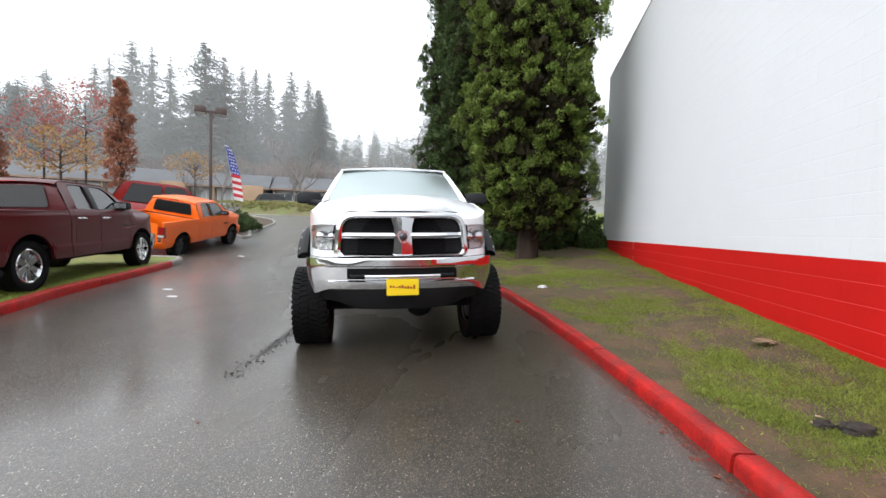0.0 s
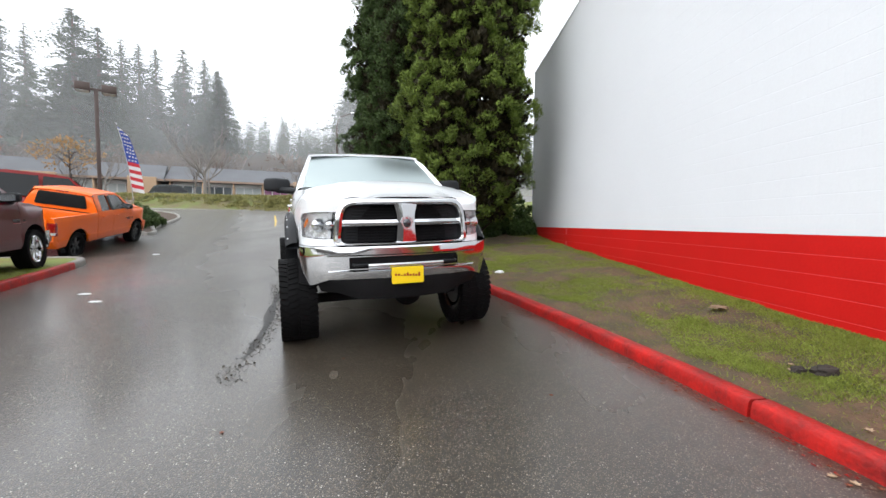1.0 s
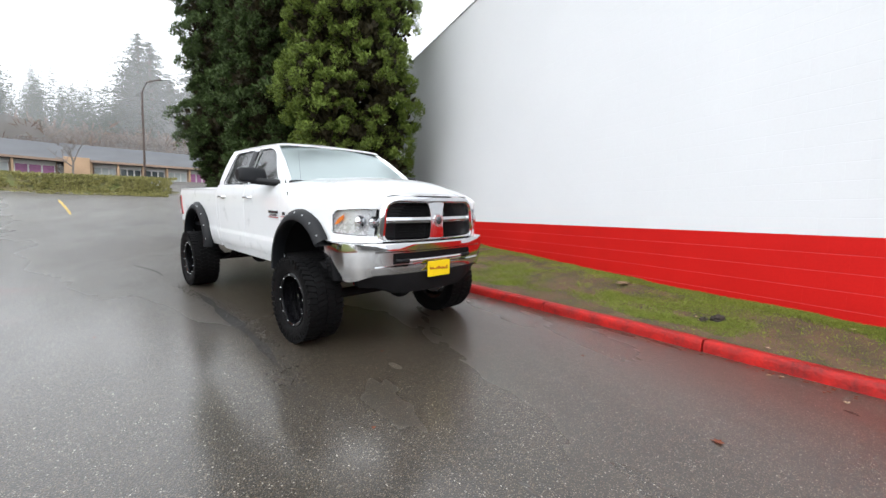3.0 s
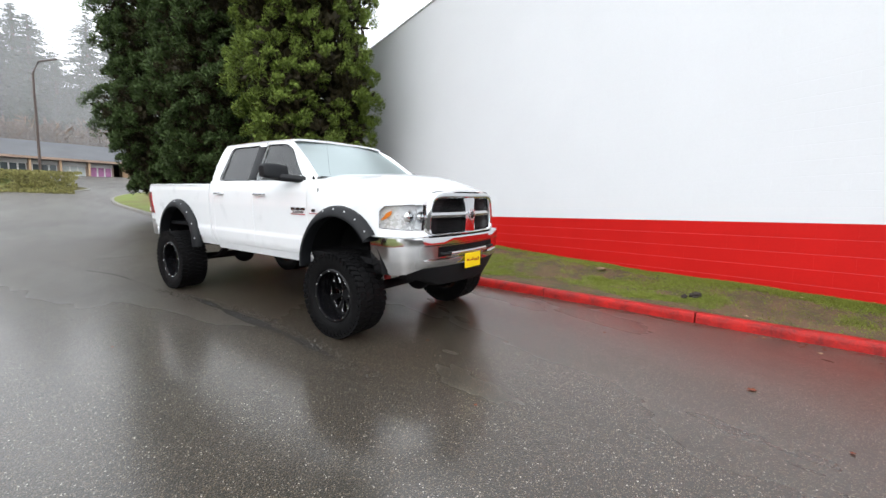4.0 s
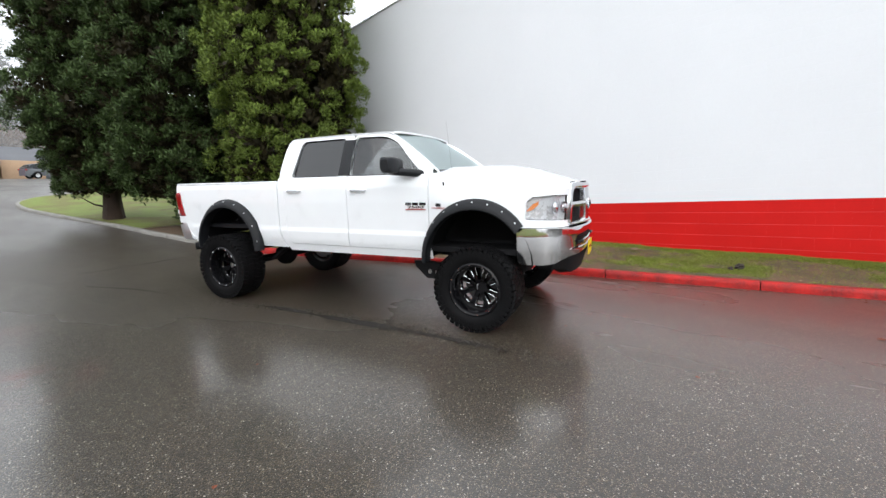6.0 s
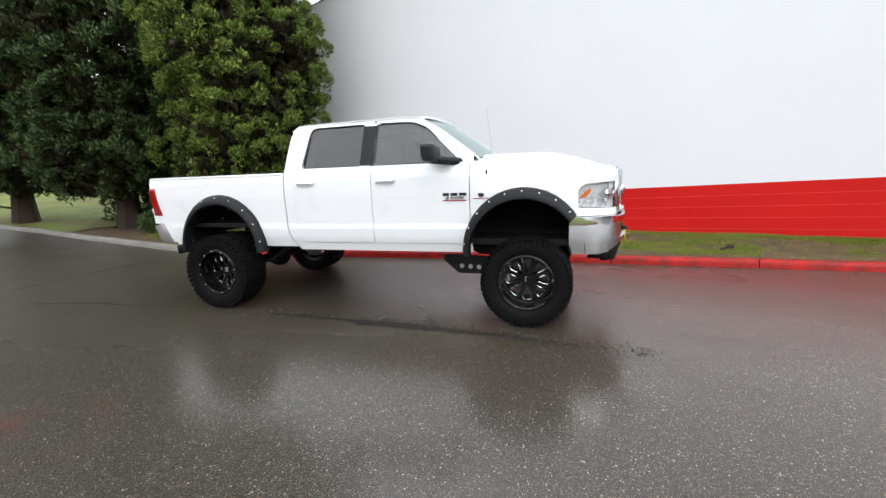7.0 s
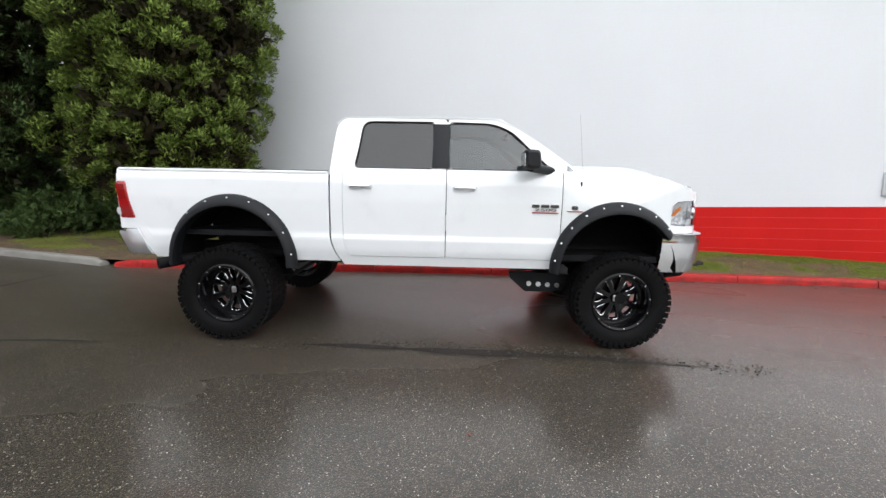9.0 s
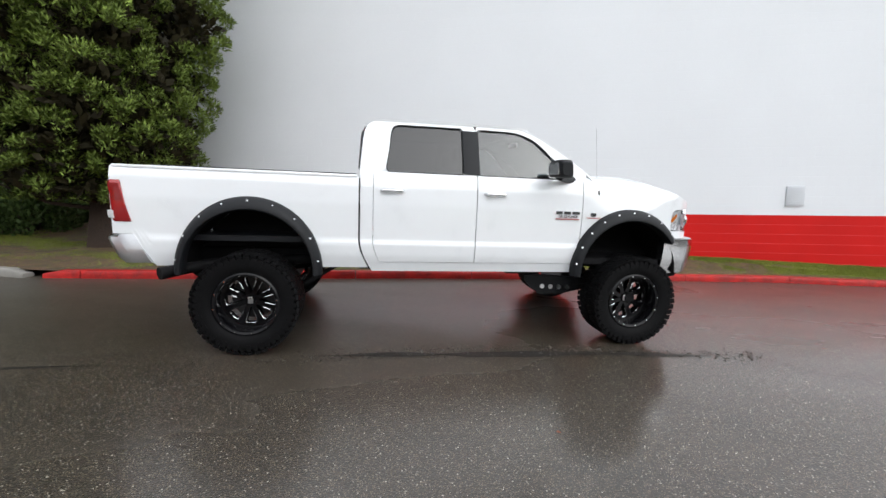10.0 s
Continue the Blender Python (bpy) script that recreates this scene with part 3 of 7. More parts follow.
def tyre_mesh(R, half, rim, lugs):
    bm = bmesh.new()
    prof = [(rim, -half * 0.82), (rim + 0.02, -half * 0.93), (lerp(rim, R, 0.45), -half * 1.02), (lerp(rim, R, 0.75), -half * 1.0), (R - 0.035, -half * 0.93), (R - 0.014, -half * 0.80), (R - 0.012, 0),
            (R - 0.014, half * 0.80), (R - 0.035, half * 0.93), (lerp(rim, R, 0.75), half * 1.0), (lerp(rim, R, 0.45), half * 1.02), (rim + 0.02, half * 0.93), (rim, half * 0.82)]
    revolve(bm, prof, 72)
    carcass, bm = bm, bmesh.new()
    if lugs:
        n = 46
        for k in range(n):
            a = 2 * math.pi * k / n
            for row, (w, wid, off) in enumerate(((-0.80, 0.30, 0.0), (-0.30, 0.32, 0.5), (0.30, 0.32, 0.1), (0.80, 0.30, 0.6))):
                b = a + off * 2 * math.pi / n
                m = Matrix.Rotation(-b, 4, 'Y') @ Matrix.Translation((R - 0.010, w * half, 0)) @ Matrix.Rotation(radians(16 if row % 2 else -16), 4, 'X')
                box(bm, -0.012, 0.008 if (k + row) % 3 else 0.010, -wid * half * 0.80, wid * half * 0.80, -0.0235, 0.0235, m=m)
            for s in (-1, 1):
                m = Matrix.Rotation(-a, 4, 'Y') @ Matrix.Translation((R - 0.05, s * half * 0.985, 0))
                box(bm, -0.040 if k % 2 else -0.012, 0.022, -0.010, 0.005, -0.018, 0.018, m=m)
    else:
        for k in range(60):
            a = 2 * math.pi * k / 60
            for w in (-0.72, 0.72):
                m = Matrix.Rotation(-a, 4, 'Y') @ Matrix.Translation((R - 0.012, w * half, 0))
                box(bm, -0.01, 0.008, -0.045, 0.045, -0.015, 0.015, m=m)
    return carcass, bm


def make_wheel(parent, at, s, st, dish):
    """One wheel at the hub; s is -1 on the truck's right."""
    R, half, rim = st["R"], st["half"], st["rim"]
    bm = bmesh.new()
    face = s * (half - dish)
    lip = s * half * 0.86
    if st["split"]:
        ring = 0.236
        prof = [(rim + 0.012, lip), (rim - 0.006, lip + s * 0.012), (rim - 0.026, lip + s * 0.004), (rim - 0.034, lip - s * 0.02), (ring + 0.02, face + s * 0.006), (ring, face), (0.214, face), (0.212, face - s * 0.05), (0.232, face - s * 0.06), (rim - 0.034, -s * half * 0.8), (rim + 0.006, -s * half * 0.86)]
    else:
        prof = [(rim + 0.012, lip), (rim - 0.006, lip + s * 0.012), (rim - 0.022, lip), (rim - 0.03, face - s * 0.01), (rim - 0.034, -s * half * 0.8), (rim + 0.006, -s * half * 0.86)]
    revolve(bm, prof, 64)
    back = face - s * 0.06
    if not st["split"]:
        revolve(bm, [(rim - 0.03, back), (0.05, back - s * 0.02), (0.001, back - s * 0.02)], 48)
    wheel = part("wheel", bm, st["rim_mat"], parent)
    wheel.matrix_basis = Matrix.Translation(at)
    carcass, blocks = tyre_mesh(R, half, rim, st["lugs"])
    part("tyre", carcass, M["tyre"], wheel, "black rubber tyre", sharp=30)
    tagged(part("tread", blocks, M["tyre"], wheel, sharp=30), "blocky rubber tread", kind="stuff")
    n = st["spokes"]
    for k in range(n):
        a = 2 * math.pi * (k + 0.5) / n
        turn = Matrix.Rotation(a, 4, 'Y')
        bm = bmesh.new()
        if st["split"]:
            sh = [(0.045, -0.022), (0.090, -0.021), (0.15, -0.022), (0.220, -0.034), (0.220, 0.034), (0.15, 0.022), (0.090, 0.021), (0.045, 0.022)]
            a0 = [bm.verts.new((r, face + s * 0.012 * (1 - r / 0.22), w)) for r, w in sh]
            a1 = [bm.verts.new((r, back, w * 1.15)) for r, w in sh]
            bm.faces.new(a0), bm.faces.new(a1[::-1])
            for i in range(8):
                bm.faces.new((a0[i], a1[i], a1[(i + 1) % 8], a0[(i + 1) % 8]))
        else:
            w0, w1 = (0.03, 0.055)
            sh = [(0.05, -w0), (rim - 0.02, -w1), (rim - 0.02, w1), (0.05, w0)]
            a0 = [bm.verts.new((r, face + s * 0.01, w)) for r, w in sh]
            a1 = [bm.verts.new((r, back, w * 1.4)) for r, w in sh]
            bm.faces.new(a0), bm.faces.new(a1[::-1])
            for i in range(4):
                bm.faces.new((a0[i], a1[i], a1[(i + 1) % 4], a0[(i + 1) % 4]))
        bmesh.ops.transform(bm, matrix=turn, verts=bm.verts)
        part("spoke", bm, st["spoke_mat"], wheel)
        if st["split"]:
            bm = bmesh.new()
            ga = math.pi / n
            pts = []
            for r, w in ((0.120, -0.024), (0.160, -0.040), (0.200, -0.050), (0.214, -0.038), (0.218, 0.0), (0.214, 0.038), (0.200, 0.050), (0.160, 0.040), (0.120, 0.024)):
                pts.append((r * math.cos(ga) + w * math.sin(ga), face + s * 0.004, -r * math.sin(ga) + w * math.cos(ga)))
            tube(bm, pts, 0.0042, 6)
            bmesh.ops.transform(bm, matrix=turn, verts=bm.verts)
            part("milled_edge", bm, M["chrome"], wheel, "bright milled spoke edge")
    if st["split"]:
        bm = bmesh.new()
        revolve(bm, [(0.001, face - s * 0.10), (0.195, face - s * 0.10), (0.20, face - s * 0.12), (0.001, face - s * 0.12)], 40)
        part("brake_disc", bm, M["disc_steel"], wheel, "grey steel brake disc behind the spokes")
    bm = bmesh.new()
    revolve(bm, [(0.001, face + s * 0.022), (0.035, face + s * 0.022), (0.040, face + s * 0.014), (0.044, face - s * 0.03)] if st["split"] else [(0.001, face + s * 0.012), (0.035, face + s * 0.012), (0.048, face + s * 0.004), (0.056, face - s * 0.03)], 24)
    part("hub_cap", bm, st["spoke_mat"], wheel)
    if st["split"]:
        bm = bmesh.new()
        box(bm, -0.022, 0.022, face + s * 0.024 - 0.004, face + s * 0.024 + 0.004, -0.03, 0.03, 0.003)
        part("hub_badge", bm, M["satin_metal"], wheel, "silver centre cap badge")
        for k in range(12):
            a = 2 * math.pi * (k + 0.3) / 12
            bm = bmesh.new()
            bmesh.ops.create_icosphere(bm, subdivisions=1, radius=0.009, matrix=Matrix.Translation(((rim - 0.012) * math.cos(a), lip + s * 0.010, (rim - 0.016) * math.sin(a))))
            part("rim_bolt", bm, M["chrome"], wheel, "small chrome rim bolt")
    return wheel


def flare(parent, cx, s, zb, st, first=-0.02):
    """A wide bolted arch trim over a wheel opening."""
    bm = bmesh.new()
    rows, n = [], 40
    ax, az, bx, bz = 0.625, st["arch_top"] + 0.115 - zb, 0.545, st["arch_top"] - 0.005 - zb
    for i in range(n + 1):
        a = lerp(first, math.pi + 0.02, i / n)
        c, q = math.cos(a), max(math.sin(a), 0.0)
        drop = 0.0 if 0 < a < math.pi else -0.03
        def at(k, y):
            return (cx + lerp(bx, ax, k) * c, s * y, zb + lerp(bz, az, k) * q + drop)
        rows.append([at(1.0, 0.985), at(0.99, 1.025), at(0.86, 1.055), at(0.40, 1.098), at(0.08, 1.098), at(0.0, 1.085), at(0.02, 1.03), at(0.06, 0.96)])
    grid(bm, rows)
    f = part("wheel_flare", bm, M["black_plastic"], parent, "black bolt-on wheel arch flare", sharp=50)
    for i in range(9):
        a = lerp(max(0.16, first + 0.12), math.pi - 0.16, i / 8)
        bm = bmesh.new()
        p = Vector((cx + lerp(bx, ax, 0.70) * math.cos(a), s * 1.074, zb + lerp(bz, az, 0.70) * math.sin(a)))
        bmesh.ops.create_cone(bm, cap_ends=True, segments=10, radius1=0.010, radius2=0.007, depth=0.010, matrix=Matrix.Translation(p) @ Matrix.Rotation(radians(-s * 62), 4, 'X'))
        part("flare_bolt", bm, M["satin_metal"], f, "small steel bolt in a pocket")
    return f


def pickup(name, m, label, group, st):
    """A four-door pickup. st holds its heights, wheels and paints."""
    car = group_of(name, m, label, "pickup truck", group)
    paint, lift = st["paint"], st["lift"]          # lift: height of the door bottoms over a stock 0.43
    sill = lift
    Z = lambda z: z + lift                          # stock height to this truck's height
    top = Z(1.808)
    a0, a1, arch_w = -0.06, st["wb"] - 0.02, st["arch_w"]
    rear = -st["wb"]
    arch_top = st["arch_top"]
    low = Z(st["hem"])

    def arch(x, cx):
        k = 1 - ((x - cx) / arch_w) ** 2
        return low + (arch_top - low) * math.sqrt(k) if k > 0 else low

    fcx, rcx = -0.08, rear
    belt = Z(1.257)
    tail = rear - 1.10
    cab_back = rear + 0.98
    door_mid, door_front, door_rear = -1.72, -0.62, cab_back + 0.10
    hood_edge = lambda x: Z(1.262) - 0.19 * smooth(-0.1, 0.86, x) ** 1.6
    lamp_z = lambda x: (table([(0.40, Z(0.80)), (0.46, Z(0.778)), (0.72, Z(0.766)), (0.82, Z(0.762))], x), table([(0.40, Z(0.87)), (0.45, Z(0.955)), (0.50, Z(0.993)), (0.72, Z(1.010)), (0.82, Z(1.008))], x))
    yb = lambda x, z: side_y(x, z, sill)

    def bend(x, z):
        """The seam between cab and bed curves forward at its foot."""
        k = smooth(cab_back - 0.40, cab_back - 0.04, x) * (1 - smooth(cab_back + 0.12, cab_back + 0.55, x))
        return 0.12 * k * clamp((Z(0.62) - z) / 0.31) ** 1.7

    for s in (-1, 1):
        # front wing, behind, over and under the lamp
        bm = bmesh.new()
        skin(bm, door_front + 0.004, 0.44, 48, lambda x: max(arch(x, fcx), Z(0.692) if x > 0.33 else 0), hood_edge, 22, yb, s)
        thicken(bm, 0.012, (0, s, 0))
        wing = part("front_wing", bm, paint, car)
        for wname, za, zb_ in (("lamp_brow", lambda x: lamp_z(x)[1] + 0.004, hood_edge), ("lamp_sill", lambda x: Z(0.692), lambda x: lamp_z(x)[0] - 0.004)):
            bm = bmesh.new()
            rows = []
            for i in range(21):
                x = lerp(0.44, 0.82, math.sin(i / 20 * math.pi / 2))
                a, b = za(x), zb_(x)
                rows.append([(x + 0.004 * smooth(0.7, 0.8, x), s * yb(x, lerp(a, b, k / 5)), lerp(a, b, k / 5)) for k in range(6)])
            grid(bm, rows)
            thicken(bm, 0.012, (1, s, 0))
            part(wname, bm, paint, wing)
        # doors
        for dname, xa, xb in (("front_door", door_mid + 0.004, door_front - 0.004), ("rear_door", door_rear, door_mid - 0.004)):
            bm = bmesh.new()
            skin(bm, xa, xb, 26, lambda x: max(Z(0.412), arch(x, rcx) if x < rcx + 0.7 else 0), lambda x: belt, 34, yb, s, bend)
            thicken(bm, 0.03, (0, s, 0))
            door = part(dname, bm, paint, car)
            # pull handle
            hx = xa + (0.16 if dname == "rear_door" else 0.16)
            bm = bmesh.new()
            yy = yb(hx, Z(1.08)) * s
            tube(bm, [(hx - 0.09, yy, Z(1.088)), (hx - 0.075, yy + s * 0.035, Z(1.088)), (hx + 0.0, yy + s * 0.045, Z(1.090)), (hx + 0.10, yy + s * 0.035, Z(1.088)), (hx + 0.115, yy, Z(1.088))], [0.012, 0.014, 0.015, 0.014, 0.012], 8)
            part("door_handle", bm, st["handle"], door, "chrome door handle" if st["handle"] is M["chrome"] else "")
            bm = bmesh.new()
            plate_of(bm, rounded([(hx - 0.08, Z(1.066)), (hx + 0.10, Z(1.066)), (hx + 0.10, Z(1.112)), (hx - 0.08, Z(1.112))], 0.02), lambda u, v, d: (u, yy + s * (0.004 - d), v), 0.02)
            part("handle_cup", bm, st["cup"], door)
        # sill under the doors
        bm = bmesh.new()
        skin(bm, cab_back - 0.02, door_front + 0.01, 20, lambda x: low, lambda x: Z(0.406), 3, lambda x, z: yb(x, z) - 0.006, s, bend)
        thicken(bm, 0.02, (0, s, 0))
        part("sill", bm, paint, car)
        # cab corner between rear door and bed
        bm = bmesh.new()
        skin(bm, cab_back - 0.02, door_rear - 0.004, 6, lambda x: Z(0.402), lambda x: belt, 34, yb, s, bend)
        thicken(bm, 0.02, (0, s, 0))
        part("cab_corner", bm, paint, car)
        # cargo side
        bm = bmesh.new()
        skin(bm, tail, cab_back - 0.036, 66, lambda x: max(arch(x, rcx), lerp(Z(0.635), Z(max(st["hem"], 0.352)), clamp((x - tail - 0.165) / 0.13))), lambda x: Z(1.205), 34, yb, s, bend)
        thicken(bm, 0.04, (0, s, 0))
        part("bed_side", bm, paint, car)
        bm = bmesh.new()
        box(bm, tail + 0.01, cab_back - 0.05, s * 0.945 - 0.045, s * 0.945 + 0.045, Z(1.19), Z(1.222), 0.014)
        rail = part("bed_rail", bm, paint, car)
        if st["dark_rail"]:
            bm = bmesh.new()
            box(bm, tail + 0.30, cab_back - 0.06, s * 0.935 - 0.035, s * 0.935 + 0.035, Z(1.2225), Z(1.230), 0.003, 1)
            part("rail_cap", bm, M["black_plastic"], rail, "thin black rail cap")
        # upper side frames with their window openings
        zt = top - 0.055
        outer_f = [(door_mid + 0.001, belt - 0.002), (door_mid + 0.001, zt), (-1.24, zt - 0.012), (-1.02, zt - 0.10), (-0.55, belt + 0.045), (-0.52, belt - 0.002)]
        outer_r = [(cab_back - 0.02, belt - 0.002), (cab_back + 0.005, zt - 0.12), (cab_back + 0.035, zt - 0.045), (cab_back + 0.11, zt), (door_mid - 0.001, zt), (door_mid - 0.001, belt - 0.002)]
        in_f = rounded([(-1.698, belt + 0.004), (-1.698, zt - 0.034), (-1.27, zt - 0.042), (-1.10, zt - 0.12), (-0.71, belt + 0.008)], [0.03, 0.03, 0.10, 0.06, 0.02])
        in_r = rounded([(cab_back + 0.21, belt + 0.004), (cab_back + 0.27, zt - 0.038), (-1.855, zt - 0.034), (-1.855, belt + 0.004)], [0.05, 0.08, 0.03, 0.03])
        for fname, outer, inner, gl in (("door_frame", outer_f, in_f, st["glass_f"]), ("door_frame", outer_r, in_r, M["tint_glass"])):
            bm = bmesh.new()
            c = Vector((sum(p[0] for p in inner) / len(inner), sum(p[1] for p in inner) / len(inner)))
            n = 72

            def ray_loop(poly):
                """The polygon's edge along n even directions from c."""
                out = []
                k = len(poly)
                for i in range(n):
                    d = Vector((math.cos(2 * math.pi * i / n), math.sin(2 * math.pi * i / n)))
                    best = None
                    for j in range(k):
                        p, e = Vector(poly[j]) - c, Vector(poly[(j + 1) % k]) - Vector(poly[j])
                        det = d.x * e.y - d.y * e.x
                        if abs(det) < 1e-9:
                            continue
                        t = (p.x * e.y - p.y * e.x) / det
                        u = (p.x * d.y - p.y * d.x) / det
                        if t > 0 and -1e-6 <= u <= 1 + 1e-6:
                            best = t if best is None else max(best, t)
                    out.append(c + d * best)
                return out

            lo_, li = ray_loop(rounded(outer, 0.02, 2)), ray_loop(inner)
            gy = lambda z: greenhouse_y(z, top)
            A = [bm.verts.new((p.x, s * gy(p.y), p.y)) for p in lo_]
            Bv = [bm.verts.new((p.x, s * (gy(p.y) + 0.004), p.y)) for p in li]
            Cv = [bm.verts.new((p.x, s * (gy(p.y) - 0.03), p.y)) for p in li]
            for i in range(n):
                j = (i + 1) % n
                bm.faces.new((A[i], A[j], Bv[j], Bv[i]))
                bm.faces.new((Bv[i], Bv[j], Cv[j], Cv[i]))
            part(fname, bm, paint, car)
            bm = bmesh.new()
            plate_of(bm, [tuple(p) for p in inner], lambda u, v, d: (u, s * (gy(v) - 0.012 - d), v), 0.005)
            w = part("side_window", bm, gl, car, "dark tinted side window")
            w.visible_shadow = False
            bm = bmesh.new()
            loop = [(p[0], s * (gy(p[1]) + 0.002), p[1]) for p in inner]
            tube(bm, loop + loop[:1], 0.0055, 6, cap=False)
            part("window_seal", bm, M["black_plastic"], car)
        bm = bmesh.new()
        box(bm, -0.085, 0.085, -0.006, 0.006, belt + 0.012, zt - 0.055, 0.003)
        for v in bm.verts:
            v.co = Vector((-1.777 + v.co.x * 0.92, s * (greenhouse_y(v.co.z, top) + 0.013 + v.co.y * s), v.co.z))
        part("door_pillar", bm, M["black_plastic"], car, "black pillar between the doors")
        # front pillar between door frame and windscreen
        bm = bmesh.new()
        rows = []
        for i in range(15):
            k = i / 14
            z = lerp(belt - 0.01, zt - 0.008, k)
            e = Vector((table([(belt - 0.01, -0.50), (belt + 0.045, -0.55), (zt - 0.10, -1.02), (zt - 0.012, -1.24)], z), greenhouse_y(z, top) + 0.003, z))
            w = Vector((lerp(-0.47, -1.13, k) + 0.02 * math.sin(k * math.pi) - 0.085, lerp(0.875, 0.715, k), lerp(Z(1.315), top - 0.045, k) - 0.016))
            rows.append([((p.x + 0.016 * b, s * (p.y + 0.016 * b), p.z + 0.014 * b)) for p, b in ((e, 0), (e.lerp(w, 0.25), 0.8), (e.lerp(w, 0.6), 1), (e.lerp(w, 0.9), 0.7), (w, 0.1))])
        grid(bm, rows)
        thicken(bm, 0.014, (1, s, 0.5))
        part("front_pillar", bm, paint, car)
        # towing mirror
        bm = bmesh.new()
        mz, mx, out = Z(1.345), -0.965, st["mirror"]
        sq = lambda c: math.copysign(abs(c) ** 0.45, c)
        sec = lambda y, w, h: [(mx + w * sq(math.cos(a)) + 0.25 * h * sq(math.sin(a)) * -0.4, s * y, mz + h * sq(math.sin(a)) * (1.0 if math.sin(a) > 0 else 0.85)) for a in (2 * math.pi * k / 20 for k in range(20))]
        loft(bm, [sec(out - 0.31, 0.045, 0.05), sec(out - 0.29, 0.062, 0.080), sec(out - 0.14, 0.072, 0.094), sec(out - 0.03, 0.067, 0.088), sec(out, 0.050, 0.062)])
        mir = part("side_mirror", bm, st["mirror_mat"], car, "large black towing mirror")
        bm = bmesh.new()
        tube(bm, [(mx + 0.26, s * 0.90, mz - 0.085), (mx + 0.17, s * 0.98, mz - 0.075), (mx, s * (out - 0.16), mz - 0.055)], [0.045, 0.042, 0.045], 10)
        part("mirror_arm", bm, M["black_plastic"], mir)
        bm = bmesh.new()
        plate_of(bm, rounded([(out - 0.27, mz - 0.05), (out - 0.04, mz - 0.05), (out - 0.04, mz + 0.06), (out - 0.27, mz + 0.06)], 0.03), lambda u, v, d: (mx - 0.075 + d, s * u, v), 0.012)
        part("mirror_glass", bm, M["chrome"], mir)
        # head lamp: bowl, amber corner, clear cover
        bm = bmesh.new()
        lamp = [(x, table(CORNER, x) - 0.004) for x in (0.444, 0.52, 0.60, 0.66, 0.72, 0.76, 0.78, 0.797, 0.810)]
        zl = [lamp_z(x) for x, y in lamp]
        deep = 0.05
        rows = [[(x - 0.003, s * (y - 0.002), z0 + 0.001), (x - deep, s * (y - 0.03), z0 + 0.006), (x - deep, s * (y - 0.03), (z0 + z1) / 2), (x - deep, s * (y - 0.03), z1 - 0.006), (x - 0.003, s * (y - 0.002), z1 - 0.001)] for (x, y), (z0, z1) in zip(lamp, zl)]
        (x, y), (z0, z1) = lamp[0], zl[0]
        rows.insert(0, [(x - 0.002, s * (y - 0.002), lerp(z0 + 0.001, z1 - 0.001, q)) for q in (0, 0.05, 0.5, 0.95, 1)])
        grid(bm, rows)
        hl = part("headlight", bm, M["lamp_bowl"], car, "clear headlight with an amber corner")
        for cx_, cy_, r_ in ((0.70, 0.79, 0.068), (0.765, 0.685, 0.062)):
            bm = bmesh.new()
            bmesh.ops.create_uvsphere(bm, u_segments=14, v_segments=8, radius=r_, matrix=Matrix.Translation((cx_, s * cy_, Z(0.888))) @ Matrix.Scale(0.5, 4, (1, 0, 0)))
            part("reflector", bm, M["chrome"], hl, "round chrome lamp reflector")
        bm = bmesh.new()
        grid(bm, [[(x + 0.002 - 0.012, s * (y - 0.012), z0 + 0.02), (x - 0.010, s * (y - 0.012), z1 - 0.02)] for (x, y), (z0, z1) in zip([(x, table(CORNER, x) - 0.006) for x in (0.452, 0.51, 0.565)], [(Z(0.835), Z(0.875)), (Z(0.85), Z(0.945)), (Z(0.90), Z(0.975))])])
        thicken(bm, 0.004)
        part("turn_signal", bm, M["amber"], hl, "amber turn signal")
        bm = bmesh.new()
        rows = []
        for (x, y), (z0, z1) in zip(lamp, zl):
            rows.append([(x - deep, s * (y - 0.03), z0 - 0.002), (x, s * y, z0), (x + 0.012, s * (y + 0.004), (z0 + z1) / 2), (x, s * y, z1), (x - deep, s * (y - 0.03), z1 + 0.002)])
        grid(bm, rows)
        cover = part("lamp_cover", bm, M["lamp_lens"], hl, "clear plastic lamp cover")
        cover.visible_shadow = False
        # tail lamp
        bm = bmesh.new()
        rows = []
        for x, y, lean in ((tail + 0.112, 1.004, 0.040), (tail + 0.06, 1.006, 0.026), (tail + 0.012, 1.002, 0.012), (tail - 0.022, 0.965, 0.006), (tail - 0.030, 0.84, 0.004)):
            rows.append([(x + lean, s * (y - 0.004), Z(0.738)), (x + lean * 0.9, s * (y + 0.006), Z(0.752)), (x, s * (y + 0.012), Z(0.90)), (x - lean * 0.6, s * (y + 0.008), Z(1.07)), (x - lean * 0.8, s * (y - 0.004), Z(1.09))])
        grid(bm, rows)
        thicken(bm, 0.03, (-1, s, 0))
        tl = part("tail_light", bm, M["tail_red"], car, "red wrap-round tail light")
        bm = bmesh.new()
        grid(bm, [[(x, s * y, Z(0.768)), (x - 0.004, s * (y + 0.006), Z(0.80)), (x - 0.004, s * (y + 0.002), Z(0.832))] for x, y in ((tail + 0.030, 1.015), (tail + 0.016, 1.014), (tail - 0.030, 0.980), (tail - 0.045, 0.86))])
        thicken(bm, 0.008, (-1, s, 0))
        part("reverse_lens", bm, M["lamp_bowl"], tl, "clear reversing lens")
        bm = bmesh.new()
